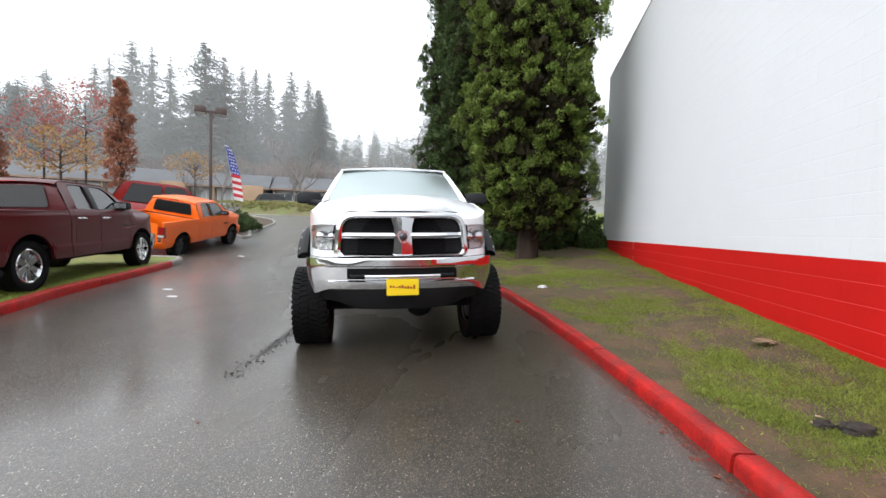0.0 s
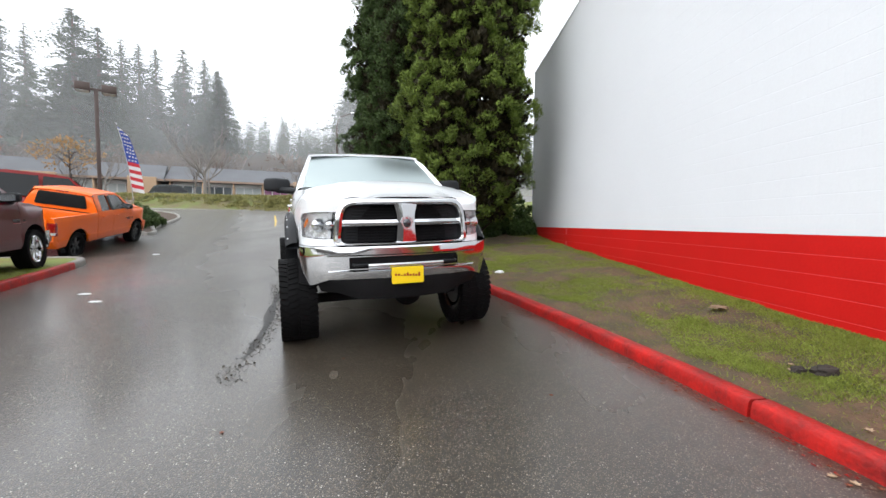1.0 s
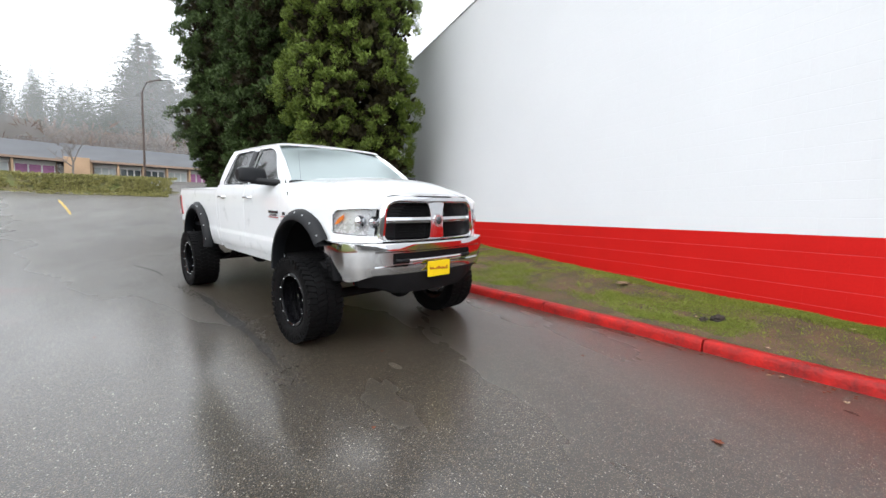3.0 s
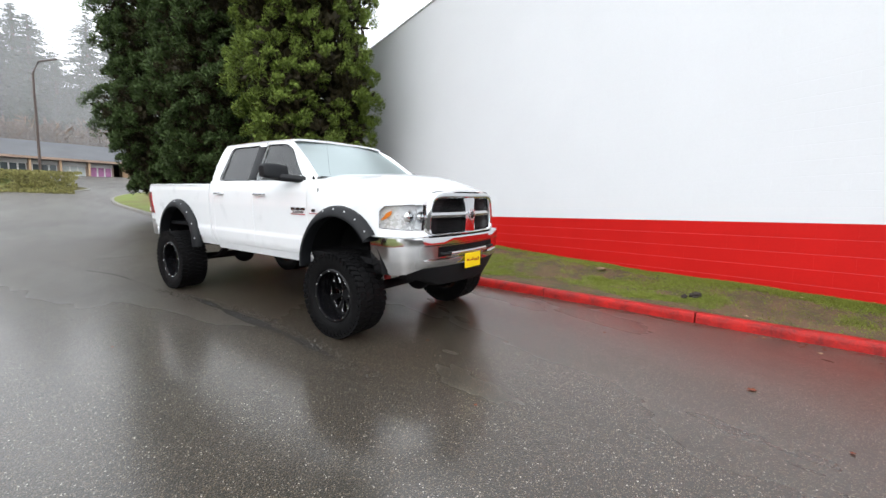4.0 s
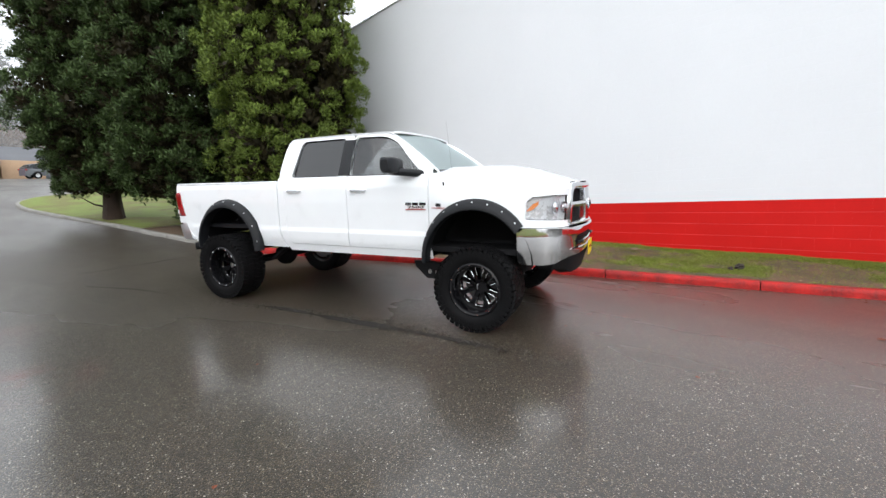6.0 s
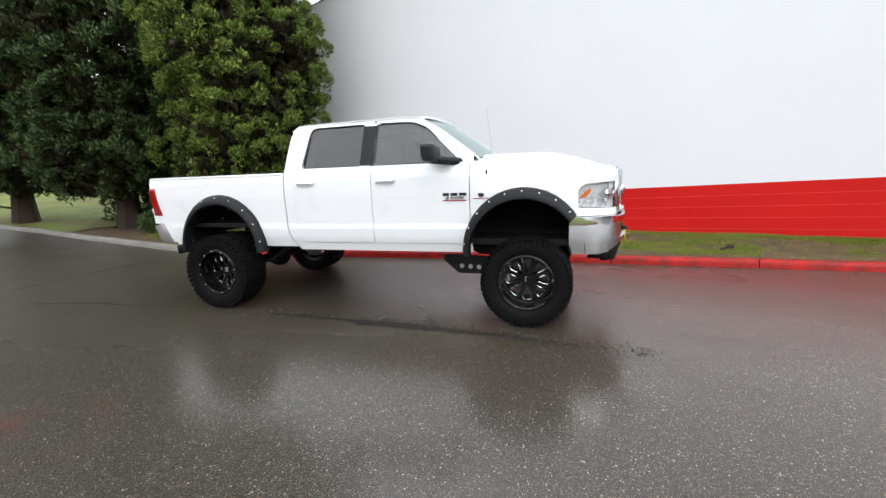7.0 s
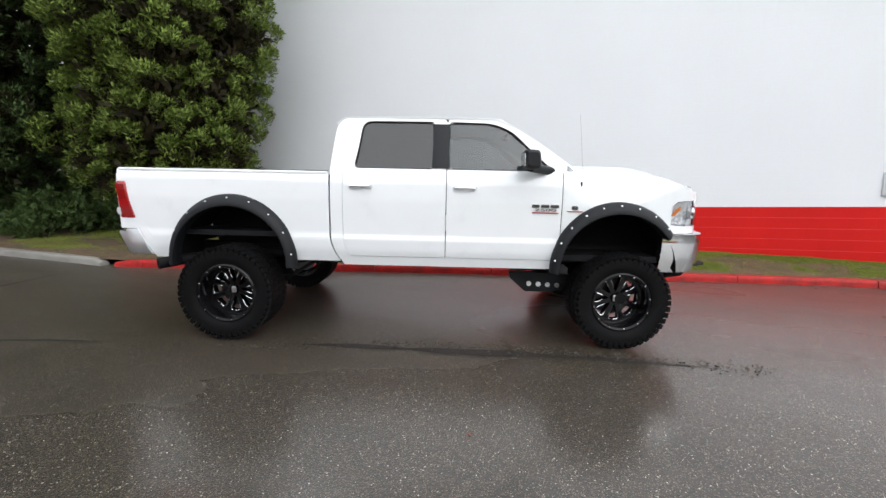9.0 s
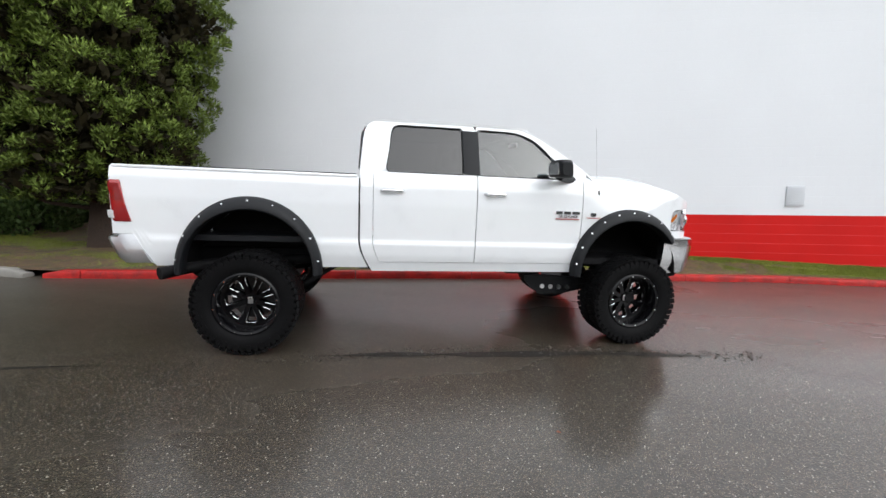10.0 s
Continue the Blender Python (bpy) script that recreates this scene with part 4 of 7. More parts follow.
        grid(bm, [[(x + 0.010, s * (y + 0.002), Z(0.915)), (x - 0.008, s * (y + 0.004), Z(1.0)), (x - 0.020, s * y, Z(1.062))] for x, y in ((tail + 0.094, 1.016), (tail + 0.05, 1.018), (tail + 0.012, 1.015))])
        thicken(bm, 0.004, (-1, s, 0))
        part("brake_lens", bm, M["brake_red"], tl, "darker red upper lens")
        # lettering on the doors as plain bars, and the plate on the wing
        if st["badges"]:
            y = s * (yb(-0.77, Z(0.93)) + 0.004)
            for w, (xa, xb, za, zb_) in enumerate(((-0.905, -0.835, 0.918, 0.948), (-0.820, -0.745, 0.918, 0.948), (-0.730, -0.650, 0.918, 0.948), (-0.905, -0.65, 0.866, 0.876))):
                bm = bmesh.new()
                box(bm, xa, xb, y - 0.005, y + 0.005, Z(za), Z(zb_), 0.003, 1)
                part("door_badge", bm, M["badge_red"] if w == 3 else M["badge_dark"], car, "dark raised badge strip")
            cu = bpy.data.curves.new("door_digits", 'FONT')
            cu.body, cu.size, cu.extrude, cu.align_x, cu.align_y = "2500", 0.048, 0.003, 'CENTER', 'CENTER'
            probe = new("door_digits", cu)
            me = bpy.data.meshes.new_from_object(probe.evaluated_get(bpy.context.evaluated_depsgraph_get()))
            bpy.data.objects.remove(probe)
            me.materials.append(M["badge_dark"])
            share("door_digits", me, car, Matrix.Translation((-0.777, y + s * 0.003, Z(0.897))) @ Matrix.Rotation(0 if s < 0 else math.pi, 4, 'Z') @ Matrix.Rotation(math.pi / 2, 4, 'X') @ Matrix.Diagonal((2.15, 0.72, 1, 1)), "dark raised digits")
            yw = s * (yb(-0.46, Z(0.93)) + 0.004)
            bm = bmesh.new()
            box(bm, -0.575, -0.42, yw - 0.004, yw + 0.004, Z(0.885), Z(0.893), 0.002, 1)
            part("wing_badge", bm, M["badge_red"], car)
            bm = bmesh.new()
            box(bm, -0.53, -0.47, yw - 0.005, yw + 0.005, Z(0.905), Z(0.94), 0.008, 1)
            part("wing_badge", bm, M["badge_dark"], car)
        # dark clip on the cowl side (a small vent button)
        if st["split"]:
            bm = bmesh.new()
            box(bm, -0.455, -0.435, s * yb(-0.44, Z(1.14)) - 0.006, s * yb(-0.44, Z(1.14)) + 0.008, Z(1.11), Z(1.17), 0.008)
            part("wing_button", bm, M["gloss_black"], car)
        # wheel wells
        for cx in (fcx, rcx):
            bm = bmesh.new()
            rows = []
            for i in range(17):
                a = math.pi * i / 16
                rows.append([(cx + (arch_w + 0.02) * math.cos(a), s * y, low + (arch_top + 0.01 - low) * math.sin(a)) for y in (0.985, 0.80, 0.50)])
            grid(bm, rows)
            part("wheel_well", bm, M["underbody"], car)
            if st["flares"] and cx < -1:
                flare(car, cx, s, low + 0.01, st)
                bm = bmesh.new()
                plate_of(bm, [(cx - 0.52, Z(0.52)), (cx + 0.52, Z(0.52)), (cx + 0.46, Z(0.70)), (cx + 0.2, arch_top), (cx - 0.2, arch_top), (cx - 0.46, Z(0.70))], lambda u, v, d: (u, s * (0.5 - d), v), 0.02)
                part("well_back", bm, M["underbody"], car)
                continue
            bm = bmesh.new()
            plate_of(bm, [(cx + (arch_w + 0.02) * math.cos(math.pi * i / 16), low + (arch_top + 0.01 - low) * math.sin(math.pi * i / 16)) for i in range(17)], lambda u, v, d: (u, s * (0.5 - d), v), 0.02)
            part("well_back", bm, M["underbody"], car)
            if st["flares"]:
                flare(car, cx, s, low + 0.01, st, 0.62)
        for cx in ((-0.043, rear - 0.005) if st["split"] else (-0.05, rear - 0.05)):
            make_wheel(car, (cx, s * (st["track"] - st["half"] + (0.015 if cx < -1 else -0.015) * st["split"]), st["hub_z"]), s, st, st["dish"])

    # bonnet
    bm = bmesh.new()
    rows = []
    for i in range(37):
        x = lerp(-0.56, 0.82, i / 36)
        row = []
        for j in range(33):
            v = j / 16 - 1
            w = yb(x, hood_edge(x)) - 0.003
            xx = x + 0.065 * smooth(0.35, 0.82, x) * (1 - v * v) - 0.07 * (1 - smooth(-0.5, 0.1, x)) * v * v
            rise = lerp(0.075, 0.080, smooth(-0.2, 0.82, x))
            z = hood_edge(x) + 0.004 + rise * (1 - abs(v) ** lerp(2.6, 4.0, smooth(0.0, 0.8, x))) - 0.012 * smooth(0.84, 1.0, abs(v))
            z += 0.012 * smooth(0.72, 0.58, abs(v)) * (1 - smooth(0.35, 0.75, x))
            row.append((xx, v * w, z))
        rows.append(row)
    grid(bm, rows)
    thicken(bm, 0.02, (0, 0, 1))
    part("bonnet", bm, paint, car)
    # nose panel between bonnet, lamps and bumper
    bm = bmesh.new()
    grid(bm, [[(0.80 + 0.05 * (1 - (y / 0.66) ** 2) - 0.04, y, z) for y in (lerp(-0.62, 0.62, j / 12) for j in range(13))] for z in (Z(0.66), Z(0.9), Z(1.13))])
    part("nose_panel", bm, M["black_plastic"], car)
    # cowl and wipers
    bm = bmesh.new()
    grid(bm, [[(-0.62 + 0.10 * (1 - (j / 8 - 1) ** 2) + dx, (j / 8 - 1) * 0.86, Z(1.29) + dz) for j in range(17)] for dx, dz in ((-0.05, 0.02), (0.02, 0.005), (0.09, 0.012))])
    part("cowl", bm, M["black_plastic"], car)
    for y0 in (-0.60, 0.12):
        bm = bmesh.new()
        tube(bm, [(-0.52, y0, Z(1.315)), (-0.545, y0 + 0.25, Z(1.335)), (-0.585, y0 + 0.52, Z(1.34))], [0.012, 0.009, 0.006], 6)
        part("wiper", bm, M["black_plastic"], car)
    # windscreen
    bm = bmesh.new()
    rows = []
    for i in range(13):
        k = i / 12
        row = []
        for j in range(21):
            v = j / 10 - 1
            w = lerp(0.875, 0.715, k)
            row.append((lerp(-0.47, -1.13, k) + 0.05 * math.sin(k * math.pi) * 0.4 - 0.085 * v * v, v * w, lerp(Z(1.315), top - 0.045, k) - 0.02 * v * v + 0.01 * math.sin(math.pi * k)))
        rows.append(row)
    grid(bm, rows)
    ws = part("windscreen", bm, M["screen_glass"], car, "clear windscreen with a green tint")
    ws.visible_shadow = False
    # roof
    bm = bmesh.new()
    rows = []
    for i in range(21):
        x = lerp(-1.11, cab_back - 0.005, i / 20)
        k = i / 20
        row = []
        for j in range(25):
            v = j / 12 - 1
            edge = greenhouse_y(top - 0.055, top) + 0.010
            z = top + 0.012 * math.sin(math.pi * clamp(k * 0.9 + 0.1)) - 0.034 * v * v - 0.014 * abs(v) ** 8 - 0.060 * smooth(0.92, 1.0, k) ** 2 - 0.03 * (1 - smooth(0, 0.10, k)) * (1 - v * v)
            row.append((x - 0.06 * v * v * (1 - smooth(0, 0.3, k)), v * edge, z))
        rows.append(row)
    grid(bm, rows)
    thicken(bm, 0.025, (0, 0, 1))
    roof_ob = part("cab_roof", bm, paint, car)
    # back of the cab with its window
    bm = bmesh.new()
    rows = []
    for i in range(9):
        k = i / 8
        z = lerp(Z(0.95), top - 0.075, k)
        x = table([(belt, cab_back - 0.02), (top - 0.175, cab_back + 0.005), (top - 0.10, cab_back + 0.035), (top - 0.055, cab_back + 0.09)], z) - 0.012
        w = 0.95 if z < belt else greenhouse_y(z, top)
        rows.append([(x, (j / 6 - 1) * w, z - 0.075 * k * (j / 6 - 1) ** 4) for j in range(13)])
    grid(bm, rows)
    thicken(bm, 0.02, (-1, 0, 0))
    part("cab_back", bm, paint, car)
    bm = bmesh.new()
    plate_of(bm, rounded([(-0.68, belt + 0.03), (0.68, belt + 0.03), (0.60, top - 0.13), (-0.60, top - 0.13)], 0.06), lambda u, v, d: (table([(belt, cab_back - 0.02), (top - 0.175, cab_back + 0.005), (top - 0.10, cab_back + 0.035)], v) - 0.026 - d, u, v), 0.008)
    part("rear_window", bm, M["privacy_glass"], car, "dark tinted rear window")
    bm = bmesh.new()
    box(bm, cab_back - 0.012, cab_back + 0.02, -0.16, 0.16, top - 0.075, top - 0.05, 0.008)
    part("stop_lamp", bm, M["tail_red"], car, "red high stop lamp")
    # cargo floor, head board and tailgate
    bm = bmesh.new()
    box(bm, tail + 0.03, cab_back - 0.06, -0.93, 0.93, Z(0.58), Z(0.63))
    part("bed_floor", bm, M["black_plastic"], car)
    bm = bmesh.new()
    box(bm, cab_back - 0.075, cab_back - 0.045, -0.94, 0.94, Z(0.58), Z(1.16), 0.01)
    part("bed_front", bm, paint, car)
    bm = bmesh.new()
    box(bm, cab_back - 0.040, cab_back - 0.026, -0.965, 0.965, Z(0.46), Z(1.19))
    box(bm, cab_back - 0.026, cab_back + 0.085, -0.935, 0.935, Z(0.335), Z(0.47))
    part("cab_gap", bm, M["underbody"], car)
    bm = bmesh.new()
    rows = [[(tail - 0.02 - 0.012 * math.sin(math.pi * k / 6), y, lerp(Z(0.62), Z(1.17), k / 6)) for y in (-0.83, -0.4, 0, 0.4, 0.83)] for k in range(7)]
    grid(bm, rows)
    thicken(bm, 0.05)
    gate = part("tailgate", bm, paint, car)
    bm = bmesh.new()
    box(bm, tail - 0.055, tail - 0.035, -0.13, 0.13, Z(0.98), Z(1.06), 0.01)
    part("gate_handle", bm, M["black_plastic"], gate)
    # rear bumper
    bm = bmesh.new()
    rear_plan = [(tail + 0.168, 1.014, 0.125), (tail + 0.10, 1.016, 0.125), (tail + 0.045, 1.016, 0.12), (tail + 0.03, 1.016, 0.12), (tail - 0.03, 1.000, 0.10), (tail - 0.065, 0.95, 0.08), (tail - 0.10, 0.75, 0.05), (tail - 0.12, 0.3, 0.03)]
    rear_plan = rear_plan + [(x, -y, k) for x, y, k in rear_plan[::-1]]
    loops = []
    for x, y, k in rear_plan:
        o = smooth(tail + 0.0, tail - 0.08, x)
        sy = math.copysign(1, y)
        in_x, in_y = 0.05 * o, 0.05 * (1 - o) * sy
        crown = Z(0.637) if x > tail + 0.04 else Z(0.610)
        loops.append([(x + in_x, y - in_y * 1.6, crown), (x + in_x * 0.15, y - in_y * 0.7, crown - 0.006), (x + k * 0.06, y - in_y * 0.55, crown - 0.03), (x + k * 0.45, y - in_y * 0.25, Z(0.51)), (x + k * 0.85 + in_x * 0.3, y, Z(0.42)),
                      (x + k + in_x, y - in_y * 0.4, Z(0.383)), (x + k + in_x * 2, y - in_y * 2, Z(0.40))])
    loft(bm, loops)
    part("rear_bumper", bm, M["bumper_steel"] if st["bumper"] is M["chrome"] else st["bumper"], car, st["bumper_label"])
    # grille: rim, mesh, cross bars, emblem
    def front_x(y, z):
        return 0.915 - 0.13 * (y / 0.7) ** 2 - 0.035 * clamp((z - Z(0.80)) / 0.4) ** 2
    outline = rounded([(-0.690, Z(0.690)), (0.690, Z(0.690)), (0.645, Z(1.140)), (-0.645, Z(1.140))], [0.06, 0.06, 0.17, 0.17], 6)
    inner = rounded([(-0.600, Z(0.734)), (0.600, Z(0.734)), (0.560, Z(1.066)), (-0.560, Z(1.066))], [0.04, 0.04, 0.10, 0.10], 6)
    bm = bmesh.new()
    n = 96
    o, i_ = resample(outline, n), resample(inner, n)
    loops = []
    for src, k, dx in ((o, 0, -0.06), (o, 0, -0.012), (o, 0.10, 0.018), (o, 0.30, 0.033), (o, 0.55, 0.036), (o, 0.82, 0.020), (o, 1, -0.02), (o, 1, -0.08)):
        loops.append([(front_x(p.x, p.y) + dx, p.x, p.y) for p in (a.lerp(b, k) for a, b in zip(o, i_))])
    loft(bm, loops, cap=False)
    grille_bm = bm
    bm = bmesh.new()
    far_o = resample(rounded([(-0.735, Z(0.690)), (0.735, Z(0.690)), (0.680, Z(1.152)), (-0.680, Z(1.152))], [0.03, 0.03, 0.18, 0.18], 6), n)
    loft(bm, [[(front_x(p.x, p.y) - 0.075, p.x, p.y) for p in far_o], [(front_x(a.x, a.y) - 0.030, a.x, a.y) for a in (p.lerp(q, 0.6) for p, q in zip(far_o, o))], [(front_x(p.x, p.y) - 0.012, p.x, p.y) for p in o]], cap=False)
    part("nose_frame", bm, paint, car)
    bm = bmesh.new()
    tube(bm, [(front_x(p.x, p.y) - 0.006, p.x * 1.012, (p.y - Z(0.915)) * 1.016 + Z(0.915)) for p in o + o[:1]], 0.007, 6, cap=False)
    part("grille_gap", bm, M["underbody"], car, "thin dark gap round the grille")
    bm = grille_bm
    gr = part("grille", bm, st["grille"], car, "chrome grille frame with four openings" if st["grille"] is M["chrome"] else "painted grille frame")
    bm = bmesh.new()
    rows = [[(front_x(y, z) - 0.075, y, z) for y in (lerp(-0.63, 0.63, j / 16) for j in range(17))] for z in (lerp(Z(0.71), Z(1.09), k / 6) for k in range(7))]
    grid(bm, rows)
    part("grille_mesh", bm, M["grille_mesh"], gr, "black honeycomb mesh")
    for row in range(13):
        z = lerp(Z(0.735), Z(1.065), row / 12)
        bm = bmesh.new()
        tube(bm, [(front_x(y, z) - 0.062, y, z) for y in (lerp(-0.59, 0.59, j / 12) for j in range(13))], 0.004, 5)
        part("mesh_bar", bm, M["grille_mesh"], gr)
    bm = bmesh.new()
    zc = Z(0.907)
    loft(bm, [[(front_x(y, zc) + dx, y, zc + dz) for dx, dz in ((-0.07, -0.029), (-0.005, -0.027), (0.014, 0.0), (-0.005, 0.027), (-0.07, 0.029))] for y in (lerp(-0.60, 0.60, j / 16) for j in range(17))])
    part("cross_bar", bm, st["grille"], gr)
    bm = bmesh.new()
    loft(bm, [[(front_x(0, z) + dx, y, z) for dx, y in ((-0.07, -w), (0.004, -w), (0.024, -w * 0.5), (0.024, w * 0.5), (0.004, w), (-0.07, w))] for z, w in ((Z(0.715), 0.100), (Z(0.83), 0.088), (zc, 0.084), (Z(1.00), 0.090), (Z(1.095), 0.120))])
    part("centre_bar", bm, st["grille"], gr)
    bm = bmesh.new()
    xe = front_x(0, zc) + 0.024
    plate_of(bm, [(-0.045, zc + 0.045), (-0.062, zc + 0.01), (-0.035, zc - 0.055), (0, zc - 0.075), (0.035, zc - 0.055), (0.062, zc + 0.01), (0.045, zc + 0.045), (0, zc + 0.055)], lambda u, v, d: (xe + 0.012 - d, u, v), 0.02)
    em = part("emblem", bm, M["satin_metal"], gr, "shield shaped metal emblem")
    bm = bmesh.new()
    bmesh.ops.create_uvsphere(bm, u_segments=12, v_segments=8, radius=0.042, matrix=Matrix.Translation((xe + 0.008, 0, zc - 0.008)) @ Matrix.Scale(0.5, 4, (1, 0, 0)))
    part("emblem_boss", bm, M["badge_dark"], em)
    # front bumper, its dark slot and the apron below
    plan = [(0.36, 0.985), (0.50, 0.985), (0.64, 0.965), (0.76, 0.90), (0.86, 0.74), (0.925, 0.50), (0.955, 0.25), (0.965, 0.0)]
    plan = plan + [(x, -y) for x, y in plan[-2::-1]]
    bm = bmesh.new()
    loops = []
    for i, (x, y) in enumerate(plan):
        a, b = Vector(plan[max(i - 1, 0)]), Vector(plan[min(i + 1, len(plan) - 1)])
        t = (b - a).normalized()
        nx, ny = -t.y, t.x
        if nx * 1 + ny * (1 if y > 0 else -1) * 0.2 < 0:
            nx, ny = -nx, -ny
        side_k = smooth(0.75, 0.97, abs(y))
        zb = lerp(Z(0.382), Z(0.312), side_k)
        prof = [(-0.10, Z(0.688)), (-0.016, Z(0.688)), (0.0, Z(0.672)), (-0.002, Z(0.612)), (-0.030, Z(0.598)), (-0.034, Z(0.470)), (-0.004, Z(0.456)), (-0.006, Z(0.425)), (-0.035, zb), (-0.10, zb + 0.02)]
        if abs(y) > 0.56:
            k = smooth(0.56, 0.66, abs(y))
            prof = [(lerp(d, -0.055 * ((z - Z(0.63)) / 0.32) ** 2, k) if d > -0.09 else d, z) for d, z in prof]
        loops.append([(x + nx * d, y + ny * d, z) for d, z in prof])
    loft(bm, loops)
    fb = part("front_bumper", bm, st["bumper"], car, st["bumper_label"])
    bm = bmesh.new()
    rows = [[(table([(0, 0.965), (0.25, 0.955), (0.5, 0.925), (0.74, 0.86)], abs(y)) - 0.026, y, z) for y in (lerp(-0.545, 0.545, j / 12) for j in range(13))] for z in (Z(0.482), Z(0.535), Z(0.588))]
    grid(bm, rows)
    part("bumper_slot", bm, M["grille_mesh"], fb, "black opening across the bumper")
    bm = bmesh.new()
    tube(bm, [(table([(0, 0.965), (0.25, 0.955), (0.5, 0.925)], abs(y)) - 0.032, y, Z(0.505)) for y in (lerp(-0.37, 0.37, j / 12) for j in range(13))], 0.024, 10)
    part("slot_ledge", bm, st["bumper"], fb, "rounded ledge in the bumper opening")
    for y in (-0.44, 0.44):
        bm = bmesh.new()
        tube(bm, [(0.895, y - 0.07, Z(0.520)), (0.935, y - 0.05, Z(0.518)), (0.935, y + 0.05, Z(0.518)), (0.895, y + 0.07, Z(0.520))], 0.014, 8)
        part("tow_hook", bm, M["black_plastic"], fb)
    bm = bmesh.new()
    loft(bm, [[(x - 0.05, y * 0.93, Z(0.40)), (x - 0.035, y * 0.93, Z(0.36)), (x - 0.09, y * 0.88, Z(lerp(0.17, 0.25, smooth(0.45, 0.8, abs(y))))), (x - 0.22, y * 0.84, Z(lerp(0.14, 0.24, smooth(0.45, 0.8, abs(y))))), (x - 0.20, y * 0.9, Z(0.40))] for x, y in plan[3:-3]])
    part("front_apron", bm, M["underbody"], car, "black plastic apron below the bumper")
    if st["plate"]:
        bm = bmesh.new()
        plate_of(bm, rounded([(-0.165, Z(0.325)), (0.15, Z(0.325)), (0.15, Z(0.487)), (-0.165, Z(0.487))], 0.012, 3), lambda u, v, d: (0.972 - d, u, v), 0.008)
        pl = part("number_plate", bm, M["plate_yellow"], fb, "yellow plate with a dark scrawled line")
        for i in range(9):
            u = lerp(0.105, -0.125, i / 8)
            hgt = (0.040, 0.022, 0.026, 0.022, 0.034, 0.022, 0.010, 0.022, 0.022)[i]
            bm = bmesh.new()
            box(bm, 0.972, 0.975, u - 0.010, u + 0.010, Z(0.402 + i * 0.002) - 0.016, Z(0.402 + i * 0.002) - 0.016 + hgt, 0.002, 1)
            part("plate_mark", bm, M["plate_ink"], pl)
    # under the body
    for s in (-1, 1):
        bm = bmesh.new()
        box(bm, tail + 0.15, 0.70, s * 0.46 - 0.045, s * 0.46 + 0.045, Z(0.30), Z(0.46), 0.01)
        part("frame_rail", bm, M["underbody"], car)
        bm = bmesh.new()
        tube(bm, [(0.06, s * 0.42, st["R"] + 0.05), (0.10, s * 0.44, Z(0.50))], 0.045, 12)
        part("shock_absorber", bm, st["shock"], car)
        bm = bmesh.new()
        rows = []
        loft(bm, [[(x, s * 0.62 + dy, z + dz) for dy, dz in ((-0.05, -0.02), (0.05, -0.02), (0.05, 0.02), (-0.05, 0.02))] for x, z in ((rear - 0.75, Z(0.33)), (rear - 0.4, st["R"] + 0.02), (rear, st["R"] - 0.06), (rear + 0.4, st["R"] + 0.02), (rear + 0.75, Z(0.33)))])
        part("leaf_spring", bm, M["underbody"], car)
        if st["flares"]:
            bm = bmesh.new()
            sh = [(-0.06, 0.47), (-0.60, 0.36), (-0.86, 0.36), (-1.02, 0.50), (-1.04, 0.57), (-0.92, 0.58), (-0.10, 0.53)]
            plate_of(bm, sh, lambda u, v, d: (u, s * (0.60 - d), v), 0.05)
            arm = part("radius_arm", bm, M["black_plastic"], car, "long black suspension arm with round holes")
            for k in range(4):
                bm = bmesh.new()
                bmesh.ops.create_cone(bm, cap_ends=True, segments=16, radius1=0.026, radius2=0.026, depth=0.01, matrix=Matrix.Translation((-0.52 - 0.10 * k, s * 0.604, 0.435 + 0.004 * k)) @ Matrix.Rotation(radians(90), 4, 'X'))
                part("arm_hole", bm, M["satin_metal"], arm, "pale round hole bush")
    for cx, dy in ((0.0, 0.25), (rear, 0.0)):
        bm = bmesh.new()
        tube(bm, [(cx, -(st["track"] - st["half"]), st["hub_z"]), (cx, st["track"] - st["half"], st["hub_z"])], 0.055, 14)
        bmesh.ops.create_uvsphere(bm, u_segments=16, v_segments=10, radius=0.17, matrix=Matrix.Translation((cx, dy, st["hub_z"])))
        part("axle", bm, M["underbody"], car)
    bm = bmesh.new()
    box(bm, -2.2, -0.5, -0.30, 0.30, Z(0.24), Z(0.45), 0.05)
    part("gearbox", bm, M["underbody"], car)
    bm = bmesh.new()
    box(bm, rear + 0.9, 0.35, -0.93, 0.93, Z(0.40), Z(0.46))
    part("floor_pan", bm, M["underbody"], car)
    bm = bmesh.new()
    box(bm, tail + 0.05, rear - 0.68, -0.90, 0.90, Z(0.44), Z(0.60))
    part("rear_pan", bm, M["underbody"], car)
    bm = bmesh.new()
    box(bm, -0.5, 0.66, -0.5, 0.5, Z(0.5), Z(1.16))
    part("engine_block", bm, M["underbody"], car)
    bm = bmesh.new()
    tube(bm, [(-2.5, -0.40, Z(0.30)), (rear + 0.4, -0.5, Z(0.36)), (rear - 0.46, -0.74, Z(0.33)), (rear - 0.74, -1.03, Z(0.295))], [0.05, 0.05, 0.05, 0.056], 14)
    part("exhaust_pipe", bm, M["underbody"], car)
